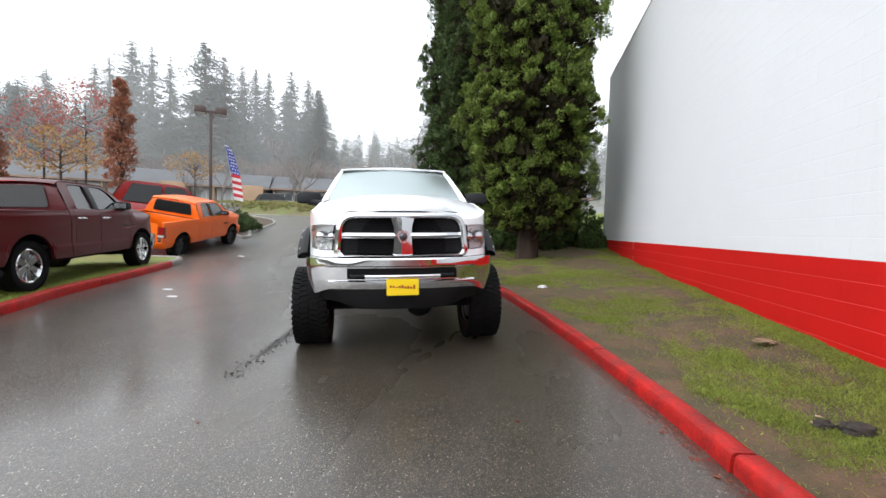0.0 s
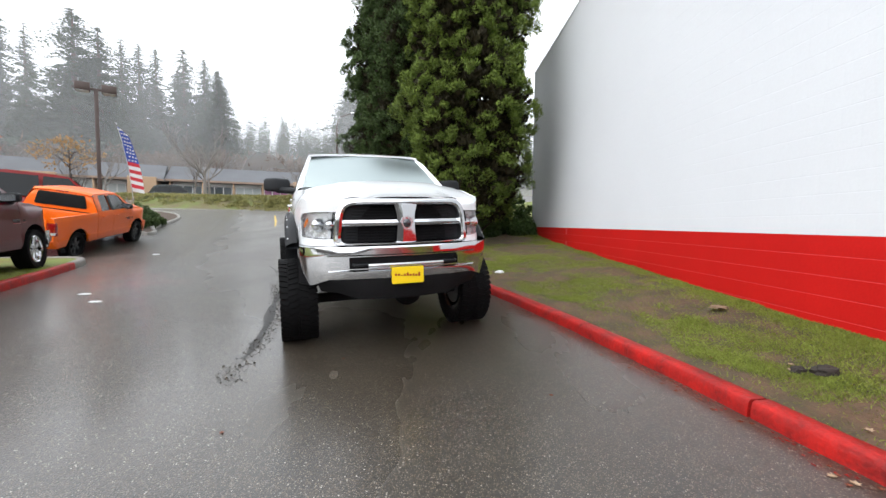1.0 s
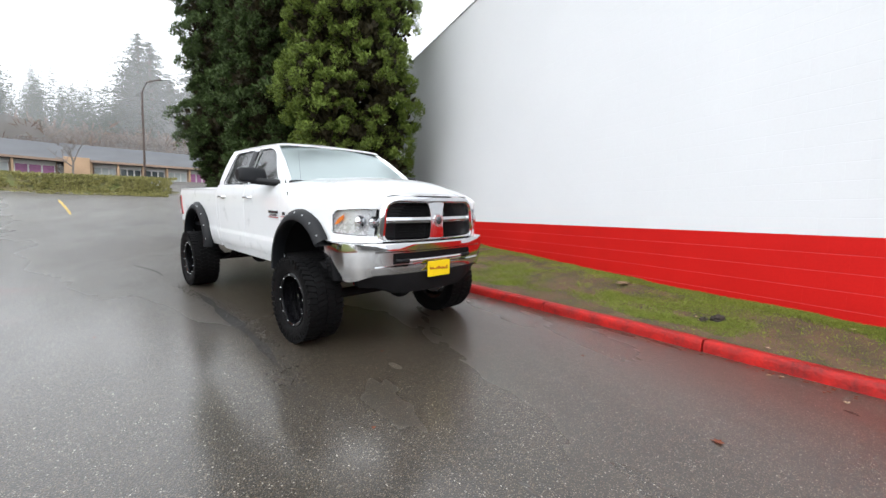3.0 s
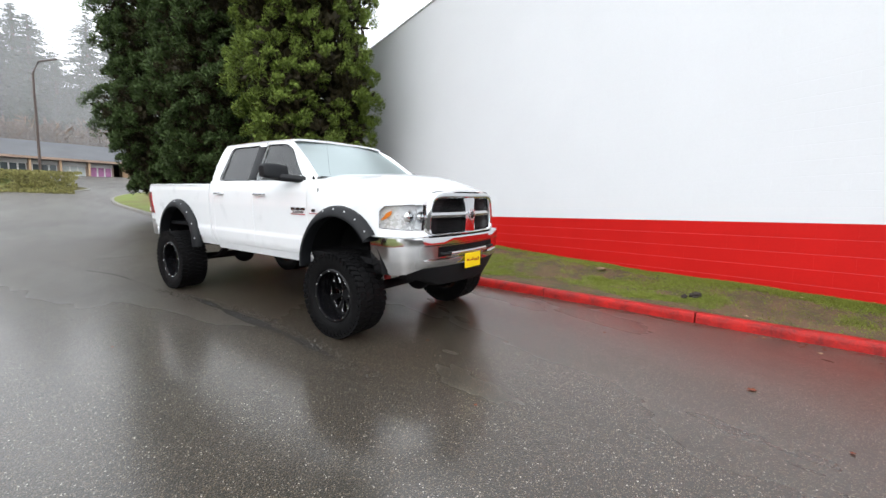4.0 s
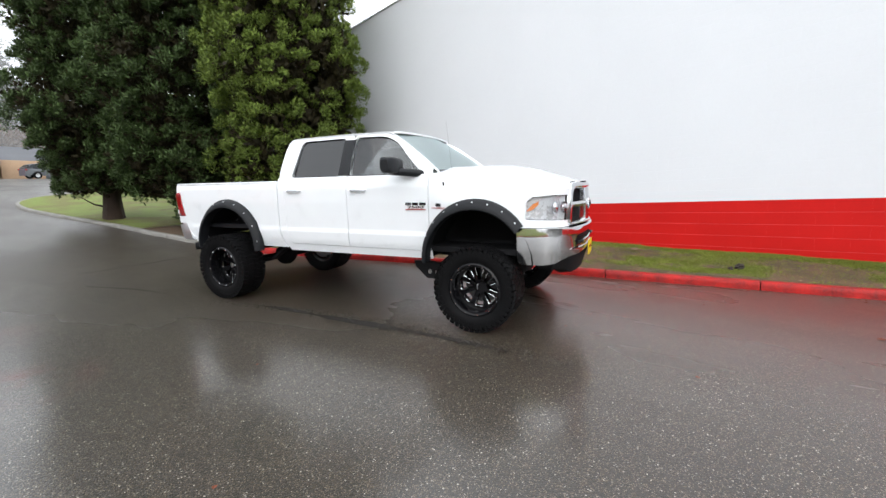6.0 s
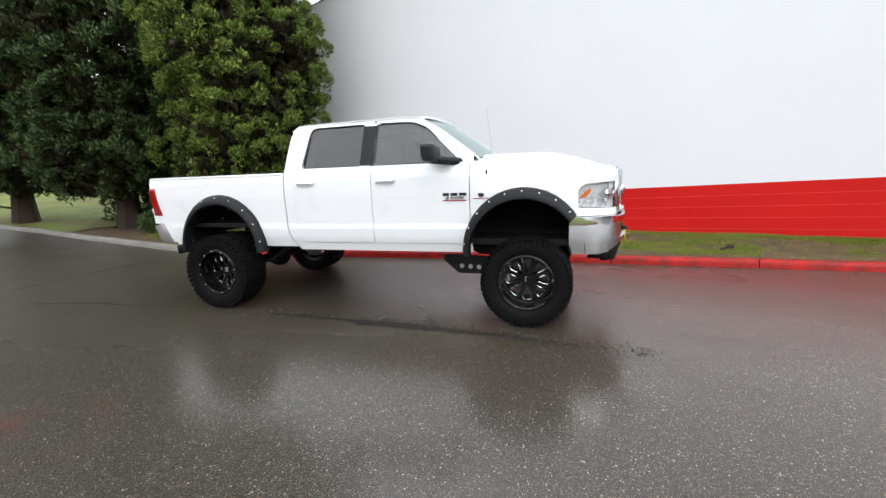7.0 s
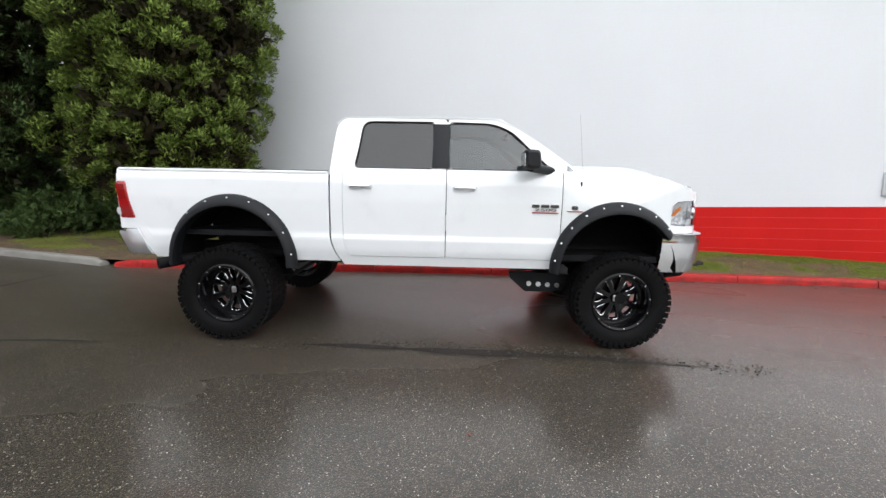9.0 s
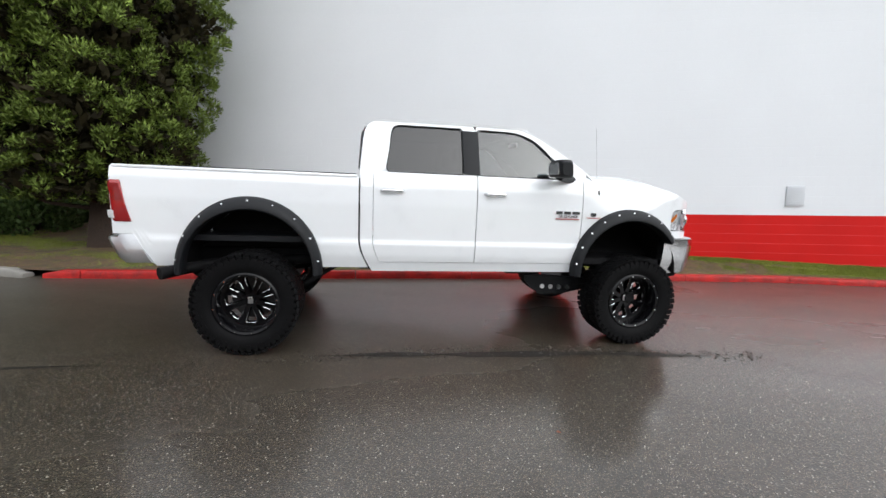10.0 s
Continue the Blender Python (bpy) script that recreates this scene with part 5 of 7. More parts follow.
    # inside the cab
    for s in (-1, 1):
        for x in (-1.62, cab_back + 0.42):
            bm = bmesh.new()
            box(bm, x - 0.06, x + 0.44, s * 0.42 - 0.27, s * 0.42 + 0.27, Z(0.66), Z(0.84), 0.06, 3)
            box(bm, -0.08, 0.08, s * 0.42 - 0.26, s * 0.42 + 0.26, 0, 0.60, 0.06, 3, Matrix.Translation((x - 0.04, 0, Z(0.80))) @ Matrix.Rotation(radians(-13), 4, 'Y'))
            box(bm, -0.05, 0.05, s * 0.42 - 0.13, s * 0.42 + 0.13, 0.62, 0.80, 0.04, 3, Matrix.Translation((x - 0.04, 0, Z(0.80))) @ Matrix.Rotation(radians(-13), 4, 'Y'))
            part("seat", bm, M["interior"], car, "dark cloth seat")
    bm = bmesh.new()
    loft(bm, [[(-0.60, y, Z(1.26)), (-0.95, y, Z(1.25)), (-1.02, y, Z(1.16)), (-0.95, y, Z(0.9)), (-0.60, y, Z(0.9))] for y in (-0.86, 0.86)])
    part("dashboard", bm, M["interior"], car)
    bm = bmesh.new()
    ring = [(-1.14 + 0.07 * math.cos(a), 0.40 + 0.19 * math.sin(a), Z(1.14) + 0.18 * math.cos(a)) for a in (2 * math.pi * k / 24 for k in range(25))]
    tube(bm, ring, 0.016, 8, cap=False)
    part("steering_wheel", bm, M["black_plastic"], car)
    bm = bmesh.new()
    box(bm, -1.08, -1.04, -0.13, 0.13, top - 0.17, top - 0.10, 0.02)
    part("inner_mirror", bm, M["black_plastic"], car)
    if st["antenna"]:
        bm = bmesh.new()
        tube(bm, [(-0.40, -0.84, Z(1.26)), (-0.46, -0.845, Z(1.80))], 0.0008, 5)
        part("aerial", bm, M["black_plastic"], car, "thin black whip aerial")
    return car


LIFTED = dict(paint=M["white_paint"], lift=0.36, wb=3.79, R=0.450, half=0.177, rim=0.276, dish=0.197, hub_z=0.412, lugs=True, spokes=8, split=True, rim_mat=M["rim_black"], spoke_mat=M["rim_black"],
              hem=0.315, arch_w=0.578, arch_top=1.235, track=1.180, flares=True, handle=M["chrome"], cup=M["white_paint"], glass_f=M["front_glass"], mirror=1.32, mirror_mat=M["black_plastic"], grille=M["chrome"], bumper=M["chrome"],
              bumper_label="polished chrome bumper", plate=True, badges=True, dark_rail=True, shock=M["red_lining"], antenna=True)
TF, TL, TN = Vector((0.3593, -0.9327, -0.0304)), Vector((0.9331, 0.3584, 0.0306)), Vector((-0.0174, -0.0398, 0.9991))
turn = 0.012
pivot = Vector((-1.878, 4.710, 0.155)) + TL * 1.09 - TF * 1.2
TF, TL = TF * math.cos(turn) - TL * math.sin(turn), TL * math.cos(turn) + TF * math.sin(turn)
base = pivot + TF * 1.2
truck_pose = Matrix(((TF.x, TL.x, TN.x, base.x), (TF.y, TL.y, TN.y, base.y), (TF.z, TL.z, TN.z, base.z + 0.004), (0, 0, 0, 1)))
pickup("pickup_truck", truck_pose, "white lifted four-door pickup with black flares and big tyres", "", LIFTED)


def stand(x, y, heading, up):
    """The pose of a car whose front axle stands at x, y on the ground; heading in degrees from +x."""
    f = Vector((math.cos(radians(heading)), math.sin(radians(heading)), 0))
    l = Vector((-f.y, f.x, 0))
    g = lambda p: ground_z(p.x, p.y) + up
    c = Vector((x, y, 0))
    f.z = (g(c) - g(c - f * 3.5)) / 3.5
    l.z = (g(c + l) - g(c - l)) / 2
    f.normalize()
    n = f.cross(l).normalized()
    l = n.cross(f)
    return Matrix(((f.x, l.x, n.x, x), (f.y, l.y, n.y, y), (f.z, l.z, n.z, g(c) + 0.004), (0, 0, 0, 1)))


STOCK = dict(LIFTED, lift=0.06, wb=3.57, R=0.405, hub_z=0.393, half=0.13, rim=0.265, dish=0.05, lugs=False, spokes=6, split=False, rim_mat=M["chrome"], spoke_mat=M["chrome"], hem=0.38, arch_w=0.50, arch_top=0.90, track=0.985,
             flares=False, glass_f=M["tint_glass"], mirror=1.18, mirror_mat=M["black_plastic"], paint=M["maroon_paint"], cup=M["satin_metal"], plate=False, badges=True, dark_rail=False, antenna=False, shock=M["underbody"])
pickup("pickup_truck", stand(-9.42, 8.41, 113, 0.135), "dark maroon four-door pickup with chrome wheels on the lawn", "parked trucks", STOCK)
pickup("pickup_truck", stand(-12.6, 15.6, 102.8, 0.0), "bright orange four-door pickup with black wheels", "parked trucks",
       dict(STOCK, paint=M["orange_paint"], rim_mat=M["rim_black"], spoke_mat=M["rim_black"], handle=M["orange_paint"], cup=M["orange_paint"], grille=M["gloss_black"], bumper=M["orange_paint"],
            bumper_label="body coloured bumper", mirror_mat=M["black_plastic"]))


# ---- trees ----
def leaf_mat(name, color, tip, tint=0.35, rough=0.55, thin=0.25):
    """Leaves that let part of the light through."""
    m = surface(name, color, rough, vary=0.25, big=0.5, fine=9, world_space=True, random_tint=tint, island=True)
    n, l = m.node_tree.nodes, m.node_tree.links
    b = n["Principled BSDF"]
    b.inputs["Specular IOR Level"].default_value = 0.2
    t, mx = n.new("ShaderNodeBsdfTranslucent"), n.new("ShaderNodeMixShader")
    l.new(b.inputs["Base Color"].links[0].from_socket, t.inputs["Color"])
    mx.inputs[0].default_value = thin
    l.new(b.outputs[0], mx.inputs[1])
    l.new(t.outputs[0], mx.inputs[2])
    l.new(mx.outputs[0], n["Material Output"].inputs[0])
    return m


M["evergreen"] = leaf_mat("evergreen_spray", (0.195, 0.270, 0.052), None, 0.45)
M["evergreen_dark"] = leaf_mat("evergreen_spray_dark", (0.082, 0.130, 0.042), None, 0.45)
# brown, and darkened well below the sprays for shade deep in the crown
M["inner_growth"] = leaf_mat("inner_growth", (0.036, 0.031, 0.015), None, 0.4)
M["bark"] = surface("bark", (0.042, 0.026, 0.018), 0.9, vary=0.45, big=2, fine=25, bump=1.0)
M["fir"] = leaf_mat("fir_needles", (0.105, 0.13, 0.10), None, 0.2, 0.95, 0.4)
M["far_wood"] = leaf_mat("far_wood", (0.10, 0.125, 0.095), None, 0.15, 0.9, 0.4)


def foliage(rng, tufts, per, leaf, spread, slim=0.34, rounded_light=False):
    """Small leaves set round tuft centres: arrays of verts and faces. tufts: rows of x, y, z, radius, outward x, y."""
    n = len(tufts) * per
    t = np.repeat(tufts, per, axis=0)
    d = rng.normal(size=(n, 3))
    d /= np.linalg.norm(d, axis=1)[:, None]
    d[:, 2] = d[:, 2] * 0.8 + 0.25
    rad = t[:, 3:4] * (0.45 + 0.6 * rng.random((n, 1)) ** 0.6)
    p = t[:, :3] + d * rad * np.array([1, 1, spread])
    axis = d * 0.8 + rng.normal(size=(n, 3)) * 0.45 + np.c_[t[:, 4:6] * 0.4, np.full(n, 0.35)]
    axis /= np.linalg.norm(axis, axis=1)[:, None]
    side = np.cross(axis, rng.normal(size=(n, 3)))
    side /= np.linalg.norm(side, axis=1)[:, None]
    ln = leaf * (0.6 + 0.8 * rng.random((n, 1)))
    w = ln * slim
    v = np.stack([p - axis * ln * 0.2, p + side * w + axis * ln * 0.35, p + axis * ln, p - side * w + axis * ln * 0.35], axis=1).reshape(-1, 3)
    f = np.arange(n * 4).reshape(-1, 4)
    if rounded_light:
        out = d * 0.75 + np.c_[t[:, 4:6] * 0.7, np.full(n, 0.35)] + rng.normal(size=(n, 3)) * 0.22
        return v, f, np.repeat(out / np.linalg.norm(out, axis=1)[:, None], 4, axis=0)
    return v, f


def np_mesh(name, v, f, material, normals=None):
    me = bpy.data.meshes.new(name)
    me.vertices.add(len(v))
    me.vertices.foreach_set("co", np.asarray(v, dtype=np.float32).ravel())
    k = f.shape[1]
    me.loops.add(f.size)
    me.loops.foreach_set("vertex_index", np.asarray(f, dtype=np.int32).ravel())
    me.polygons.add(len(f))
    me.polygons.foreach_set("loop_start", np.arange(0, f.size, k, dtype=np.int32))
    me.polygons.foreach_set("loop_total", np.full(len(f), k, dtype=np.int32))
    me.update(calc_edges=True)
    me.materials.append(material)
    if normals is not None:
        me.shade_smooth()
        me.normals_split_custom_set_from_vertices(normals)
    return me


def tall_evergreen(x, y, radius, height, seed, material, label, clear=1.1, per=66, count=700, leaf=0.066):
    """A columnar evergreen: fluted trunk, limbs, an inner mass and plume-like outer tufts."""
    rng = np.random.default_rng(seed)
    z0 = ground_z(x, y) + 0.2
    tree = group_of("evergreen_tree", Matrix.Translation((x, y, z0)), label, "tree", "tall evergreens by the wall")
    bm = bmesh.new()
    n = 14
    loops = []
    for i in range(13):
        z = lerp(-0.3, height * 0.85, (i / 12) ** 1.3)
        r = 0.25 * (1 - z / height) ** 0.9 + 0.15 * math.exp(-max(z, 0) * 2.2)
        loops.append([(r * math.cos(a) * (1 + 0.12 * math.sin(a * 5 + i)), r * math.sin(a) * (1 + 0.12 * math.sin(a * 5 + i)), z) for a in (2 * math.pi * k / n for k in range(n))])
    loft(bm, loops)
    part("trunk", bm, M["bark"], tree, "reddish brown fluted trunk")

    def reach(z, a):
        h = (z - clear) / (height - clear)
        prof = (0.60 + 0.40 * smooth(0, 0.10, h)) * (1 - 0.75 * smooth(0.50, 1.0, h)) * (1 + 0.07 * math.sin(z * 2.1 + seed))
        return radius * prof * (1 + 0.10 * math.sin(3 * a + z * 1.3 + seed) + 0.08 * math.sin(7 * a - z * 2.2) + 0.06 * math.sin(11 * a + 5 * z))

    # rounded tufts spaced over the outside, each one leafy on its outer and upper side
    puffs, tries = [], 0
    while len(puffs) < count and tries < count * 14:
        tries += 1
        z = clear + 0.15 + (height - clear) * rng.random() ** 1.5
        a = rng.random() * 2 * math.pi
        c = reach(z, a) * (1 - 0.20 * rng.random() ** 2)
        r = (0.20 + 0.17 * rng.random()) * (0.8 + 0.2 * radius / 1.9)
        q = (c * math.cos(a), c * math.sin(a), z, r, math.cos(a), math.sin(a))
        if all((q[0] - w[0]) ** 2 + (q[1] - w[1]) ** 2 + (0.85 * (q[2] - w[2])) ** 2 > (0.80 * (q[3] + w[3])) ** 2 for w in puffs):
            puffs.append(q)
    tufts = []
    for q in puffs:
        for k in range(9 if q[2] < 10.5 else 3):
            d = rng.normal(size=3) + np.array([q[4] * 0.9, q[5] * 0.9, 0.55])
            d /= np.linalg.norm(d)
            tufts.append((q[0] + d[0] * q[3] * 0.8, q[1] + d[1] * q[3] * 0.8, q[2] + d[2] * q[3] * 0.85, q[3] * 0.42, d[0], d[1]))
    v, f, nrm = foliage(rng, np.array(tufts), per, leaf, 1.15, 0.17, True)
    ob = new("crown", np_mesh("crown", v, f, material, nrm))
    ob.parent = tree
    tagged(ob, "dense rounded tufts of evergreen foliage")
    # brown inner growth, its colour darkened as shade between the tufts
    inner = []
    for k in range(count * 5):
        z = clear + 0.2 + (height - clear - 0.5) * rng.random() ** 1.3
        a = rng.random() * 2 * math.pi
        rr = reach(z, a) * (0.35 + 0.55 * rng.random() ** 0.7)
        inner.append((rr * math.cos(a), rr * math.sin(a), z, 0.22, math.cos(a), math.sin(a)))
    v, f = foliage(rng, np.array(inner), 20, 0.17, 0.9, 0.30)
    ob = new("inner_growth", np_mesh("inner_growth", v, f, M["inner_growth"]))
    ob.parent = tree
    tagged(ob, "brown inner twigs and old needles, darkened for shade inside the crown")
    for k in range(16):
        q = tufts[(k * 13) % len(tufts)]
        zz = max(0.5, q[2] - 0.5) if k > 5 else 0.9 + 0.2 * k
        bm = bmesh.new()
        tube(bm, [(0, 0, zz - 0.15), (q[0] * 0.5, q[1] * 0.5, zz), (q[0] * 0.9, q[1] * 0.9, zz + 0.35)], [0.055, 0.035, 0.012], 5)
        part("limb", bm, M["bark"], tree)
    return tree


tall_evergreen(0.62, 14.1, 1.78, 18, 11, M["evergreen"], "tall bright green columnar evergreen beside the white wall", clear=0.75)
tall_evergreen(-1.0, 18.85, 2.25, 20, 23, M["evergreen_dark"], "tall dark green evergreen on the lawn", clear=0.85, per=38, leaf=0.095)
tall_evergreen(-2.75, 23.2, 2.2, 21, 37, M["evergreen_dark"], "tall dark green evergreen at the lawn's tip", clear=0.85, per=38, leaf=0.095)


# ---- the far side: trees, shops, cars ----
M["bare_twigs"] = surface("bare_twigs", (0.20, 0.18, 0.165), 0.9, vary=0.2, world_space=True)
M["thicket"] = leaf_mat("thicket_twigs", (0.20, 0.15, 0.12), None, 0.25, 0.9, 0.4)
M["russet_leaf"] = leaf_mat("russet_leaf", (0.34, 0.15, 0.095), None, 0.35, 0.7)
M["red_leaf"] = leaf_mat("red_leaf", (0.34, 0.13, 0.11), None, 0.2, 0.8, 0.5)
M["gold_leaf"] = leaf_mat("gold_leaf", (0.36, 0.22, 0.10), None, 0.25, 0.8, 0.5)
M["shrub_leaf"] = leaf_mat("shrub_leaf", (0.075, 0.11, 0.042), None, 0.3, 0.6)
M["ivy_leaf"] = leaf_mat("ivy_leaf", (0.27, 0.255, 0.10), None, 0.4, 0.6)
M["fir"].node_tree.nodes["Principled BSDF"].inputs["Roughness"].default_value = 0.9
M["fir_trunk"] = surface("fir_trunk", (0.14, 0.115, 0.10), 0.9, vary=0.3, world_space=True)


def fir_arrays(seed, height=26.0, spread=3.6, bare=0.12, ragged=0.3, levels=52, cards=6, steps=5):
    """Drooping boughs round a mast, as quads."""
    rng = np.random.default_rng(seed)
    V, F = [], []
    for i in range(levels):
        h = bare + (1 - bare) * (i / levels) ** 0.95
        z = h * height
        reach = 1.35 * spread * (1 - h) ** 0.58 * (0.75 + 0.5 * rng.random())
        for k in range(int(rng.integers(5, 9))):
            if rng.random() < ragged * 0.5:
                continue
            a = rng.random() * 2 * math.pi
            d = np.array([math.cos(a), math.sin(a), 0.0])
            s = np.array([-d[1], d[0], 0.0])
            r = reach * (0.55 + 0.6 * rng.random())
            for j in range(steps):
                t0 = 0.12 + j / steps + 0.08 * rng.random()
                p = d * r * t0 + np.array([0, 0, z + 0.10 * r - 0.42 * r * t0 * t0])
                for c in range(cards):
                    w = (0.20 + 0.09 * r) * (1.15 - 0.7 * t0) * (0.7 + 0.6 * rng.random()) * (0.30 + 0.70 * (1 - h) ** 0.6)
                    u, v = rng.normal(size=3), rng.normal(size=3)
                    u = u / np.linalg.norm(u) + d * 0.5
                    v = np.cross(u, v)
                    v /= np.linalg.norm(v)
                    q = p + s * rng.normal() * 0.16 * r * (1 - 0.6 * t0) + rng.normal(size=3) * 0.12 * (1 - h * 0.8)
                    b = len(V)
                    V += [q - u * w * 0.9, q + v * w * 0.42, q + u * w * 0.9, q - v * w * 0.42]
                    F.append((b, b + 1, b + 2, b + 3))
    return np.array(V), np.array(F)


def rounded_normals(v):
    """Normals that turn out from the mast, so that a crown shades as one soft body."""
    n = np.c_[v[:, :2] / (np.linalg.norm(v[:, :2], axis=1)[:, None] + 0.3), np.full(len(v), 0.55)]
    return n / np.linalg.norm(n, axis=1)[:, None]


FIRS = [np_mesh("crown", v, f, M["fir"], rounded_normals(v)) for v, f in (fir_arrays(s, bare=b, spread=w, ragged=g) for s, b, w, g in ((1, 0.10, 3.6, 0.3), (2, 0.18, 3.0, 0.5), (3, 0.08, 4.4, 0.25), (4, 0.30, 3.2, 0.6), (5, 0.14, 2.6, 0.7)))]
bm = bmesh.new()
tube(bm, [(0, 0, -1.5), (0, 0, 12), (0, 0, 25.6)], [0.42, 0.26, 0.03], 8)
FIR_TRUNK = mesh_of(bm, "trunk", M["fir_trunk"])


def fir(x, y, top, kind, wide=1.0):
    x, y, top = x * 1.18, y * 1.18, 1.5 + (top - 1.5) * 1.18
    z = ground_z(x, y)
    k = (top - z) / 26.0
    wide *= 1.5
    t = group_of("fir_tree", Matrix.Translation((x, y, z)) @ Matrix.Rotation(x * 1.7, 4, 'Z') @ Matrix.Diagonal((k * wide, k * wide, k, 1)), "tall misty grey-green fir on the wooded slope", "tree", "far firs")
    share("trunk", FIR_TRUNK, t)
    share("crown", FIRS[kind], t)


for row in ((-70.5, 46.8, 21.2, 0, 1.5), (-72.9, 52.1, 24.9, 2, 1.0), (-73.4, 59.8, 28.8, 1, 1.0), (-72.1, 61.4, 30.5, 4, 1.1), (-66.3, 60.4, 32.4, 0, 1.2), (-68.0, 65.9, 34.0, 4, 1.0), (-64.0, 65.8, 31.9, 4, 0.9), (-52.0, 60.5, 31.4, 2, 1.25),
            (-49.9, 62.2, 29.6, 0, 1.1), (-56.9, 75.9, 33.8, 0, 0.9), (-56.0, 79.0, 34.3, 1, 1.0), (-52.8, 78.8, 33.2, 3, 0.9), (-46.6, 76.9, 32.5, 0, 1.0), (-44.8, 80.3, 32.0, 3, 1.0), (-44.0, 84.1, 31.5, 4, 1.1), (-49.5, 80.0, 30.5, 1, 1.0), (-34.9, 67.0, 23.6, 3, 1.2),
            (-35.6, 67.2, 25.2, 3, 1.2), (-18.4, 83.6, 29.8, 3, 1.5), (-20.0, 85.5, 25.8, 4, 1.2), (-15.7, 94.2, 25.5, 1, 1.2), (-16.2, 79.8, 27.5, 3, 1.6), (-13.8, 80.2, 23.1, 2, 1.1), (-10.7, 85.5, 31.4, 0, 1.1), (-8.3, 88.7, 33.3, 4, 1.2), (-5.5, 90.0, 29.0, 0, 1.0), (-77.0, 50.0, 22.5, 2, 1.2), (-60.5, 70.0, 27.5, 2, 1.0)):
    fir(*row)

rng = np.random.default_rng(77)
base_v, base_f = fir_arrays(9, spread=5.0, ragged=0.1, levels=22, cards=4, steps=3)
VV, FF = [], []
for k in range(600):
    # trees from 450 on stand unseen behind the viewer, added to darken reflections
    a = radians((lerp(58, 158, k / 449) if k < 450 else lerp(160, 415, (k - 450) / 149)) + rng.normal() * 0.7)
    R = rng.uniform(88, 140)
    x, y = R * math.cos(a), R * math.sin(a)
    s = rng.uniform(0.34, 0.50)
    FF.append(base_f + len(VV) * len(base_v))
    VV.append(base_v * np.array([s * 1.1, s * 1.1, s * 1.08]) + np.array([x, y, ground_z(x, y) - 1.0 + 13 * smooth(74, 120, R) + 9 * smooth(120, 230, R)]))
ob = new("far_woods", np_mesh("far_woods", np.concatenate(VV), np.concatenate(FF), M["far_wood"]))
tagged(ob, "misty dark green woods along the skyline, carried on unseen for reflections", "woods", kind="stuff")


def bare_tree_mesh(seed, height, trunk_r, levels=5, spread=0.6):
    rng = random.Random(seed)
    bm = bmesh.new()

    def grow(p, d, ln, r, lev):
        q = p + d * ln
        mid = p.lerp(q, 0.5) + Vector((rng.uniform(-1, 1), rng.uniform(-1, 1), 0)) * ln * 0.05
        tube(bm, [p, mid, q], [r, r * 0.85, r * 0.65], 5 if lev < 2 else 3, cap=False)
        if lev >= levels:
            return
        for i in range(3 if lev else 4):
            e = Vector((rng.gauss(0, spread), rng.gauss(0, spread), 0.55)) + d * 0.75
            grow(p.lerp(q, rng.uniform(0.55, 1.0)), e.normalized(), ln * rng.uniform(0.55, 0.78), r * 0.52, lev + 1)

    grow(Vector((0, 0, -0.3)), Vector((0.03, 0.02, 1)), height * 0.34, trunk_r, 0)
    return mesh_of(bm, "bare_crown", M["bare_twigs"], recalc=False)


BARE = [bare_tree_mesh(s, 10.0, 0.20, 5, sp) for s, sp in ((3, 0.55), (8, 0.4), (14, 0.7))]
for x, y, top, k in ((-23.2, 41.2, 14.6, 0), (-27.2, 49.0, 13.5, 0), (-19.2, 55.7, 11.4, 2), (-20.2, 22.9, 6.2, 1), (-30.5, 52.0, 12.0, 2), (-38.0, 47.5, 12.5, 0)):
    z = ground_z(x, y)
    t = group_of("bare_tree", Matrix.Translation((x, y, z)) @ Matrix.Rotation(x, 4, 'Z') @ Matrix.Scale((top - z) / 11.5, 4), "leafless tree with fine upswept branches", "tree", "bare street trees")
    share("bare_crown", BARE[k], t)


def leafy_tree(x, y, top, radius, low, material, label, seed, column=False, count=260, per=46, leaf=0.30):
    rng = np.random.default_rng(seed)
    z0 = ground_z(x, y)
    H = top - z0
    t = group_of("autumn_tree", Matrix.Translation((x, y, z0)), label, "tree", "autumn trees")
    bm = bmesh.new()
    tube(bm, [(0, 0, -0.3), (0.03, 0.02, H * 0.35), (0, 0, H * 0.9)], [0.13, 0.10, 0.02], 8)
    for k in range(10):
        a = k * 2.4
        zz = low + (H - low) * (0.05 + 0.07 * k)
        tube(bm, [(0, 0, zz * 0.9), (radius * 0.6 * math.cos(a), radius * 0.6 * math.sin(a), zz + (1.2 if column else 0.5))], [0.05, 0.012], 5)
    part("trunk", bm, M["bark"], t)
    tf = []
    for k in range(count):
        h = rng.random()
        prof = math.sin(math.pi * (0.12 + 0.86 * h) ** (0.7 if column else 0.9)) ** (0.7 if column else 0.6)
        a = rng.random() * 6.283
        r = radius * prof * rng.random() ** 0.5
        tf.append((r * math.cos(a), r * math.sin(a), low + (H - low) * h, 0.17 if column else 0.5, math.cos(a), math.sin(a)))
    v, f = foliage(rng, np.array(tf), per, leaf, 0.9)
    ob = new("crown", np_mesh("crown", v, f, material))
    ob.parent = t


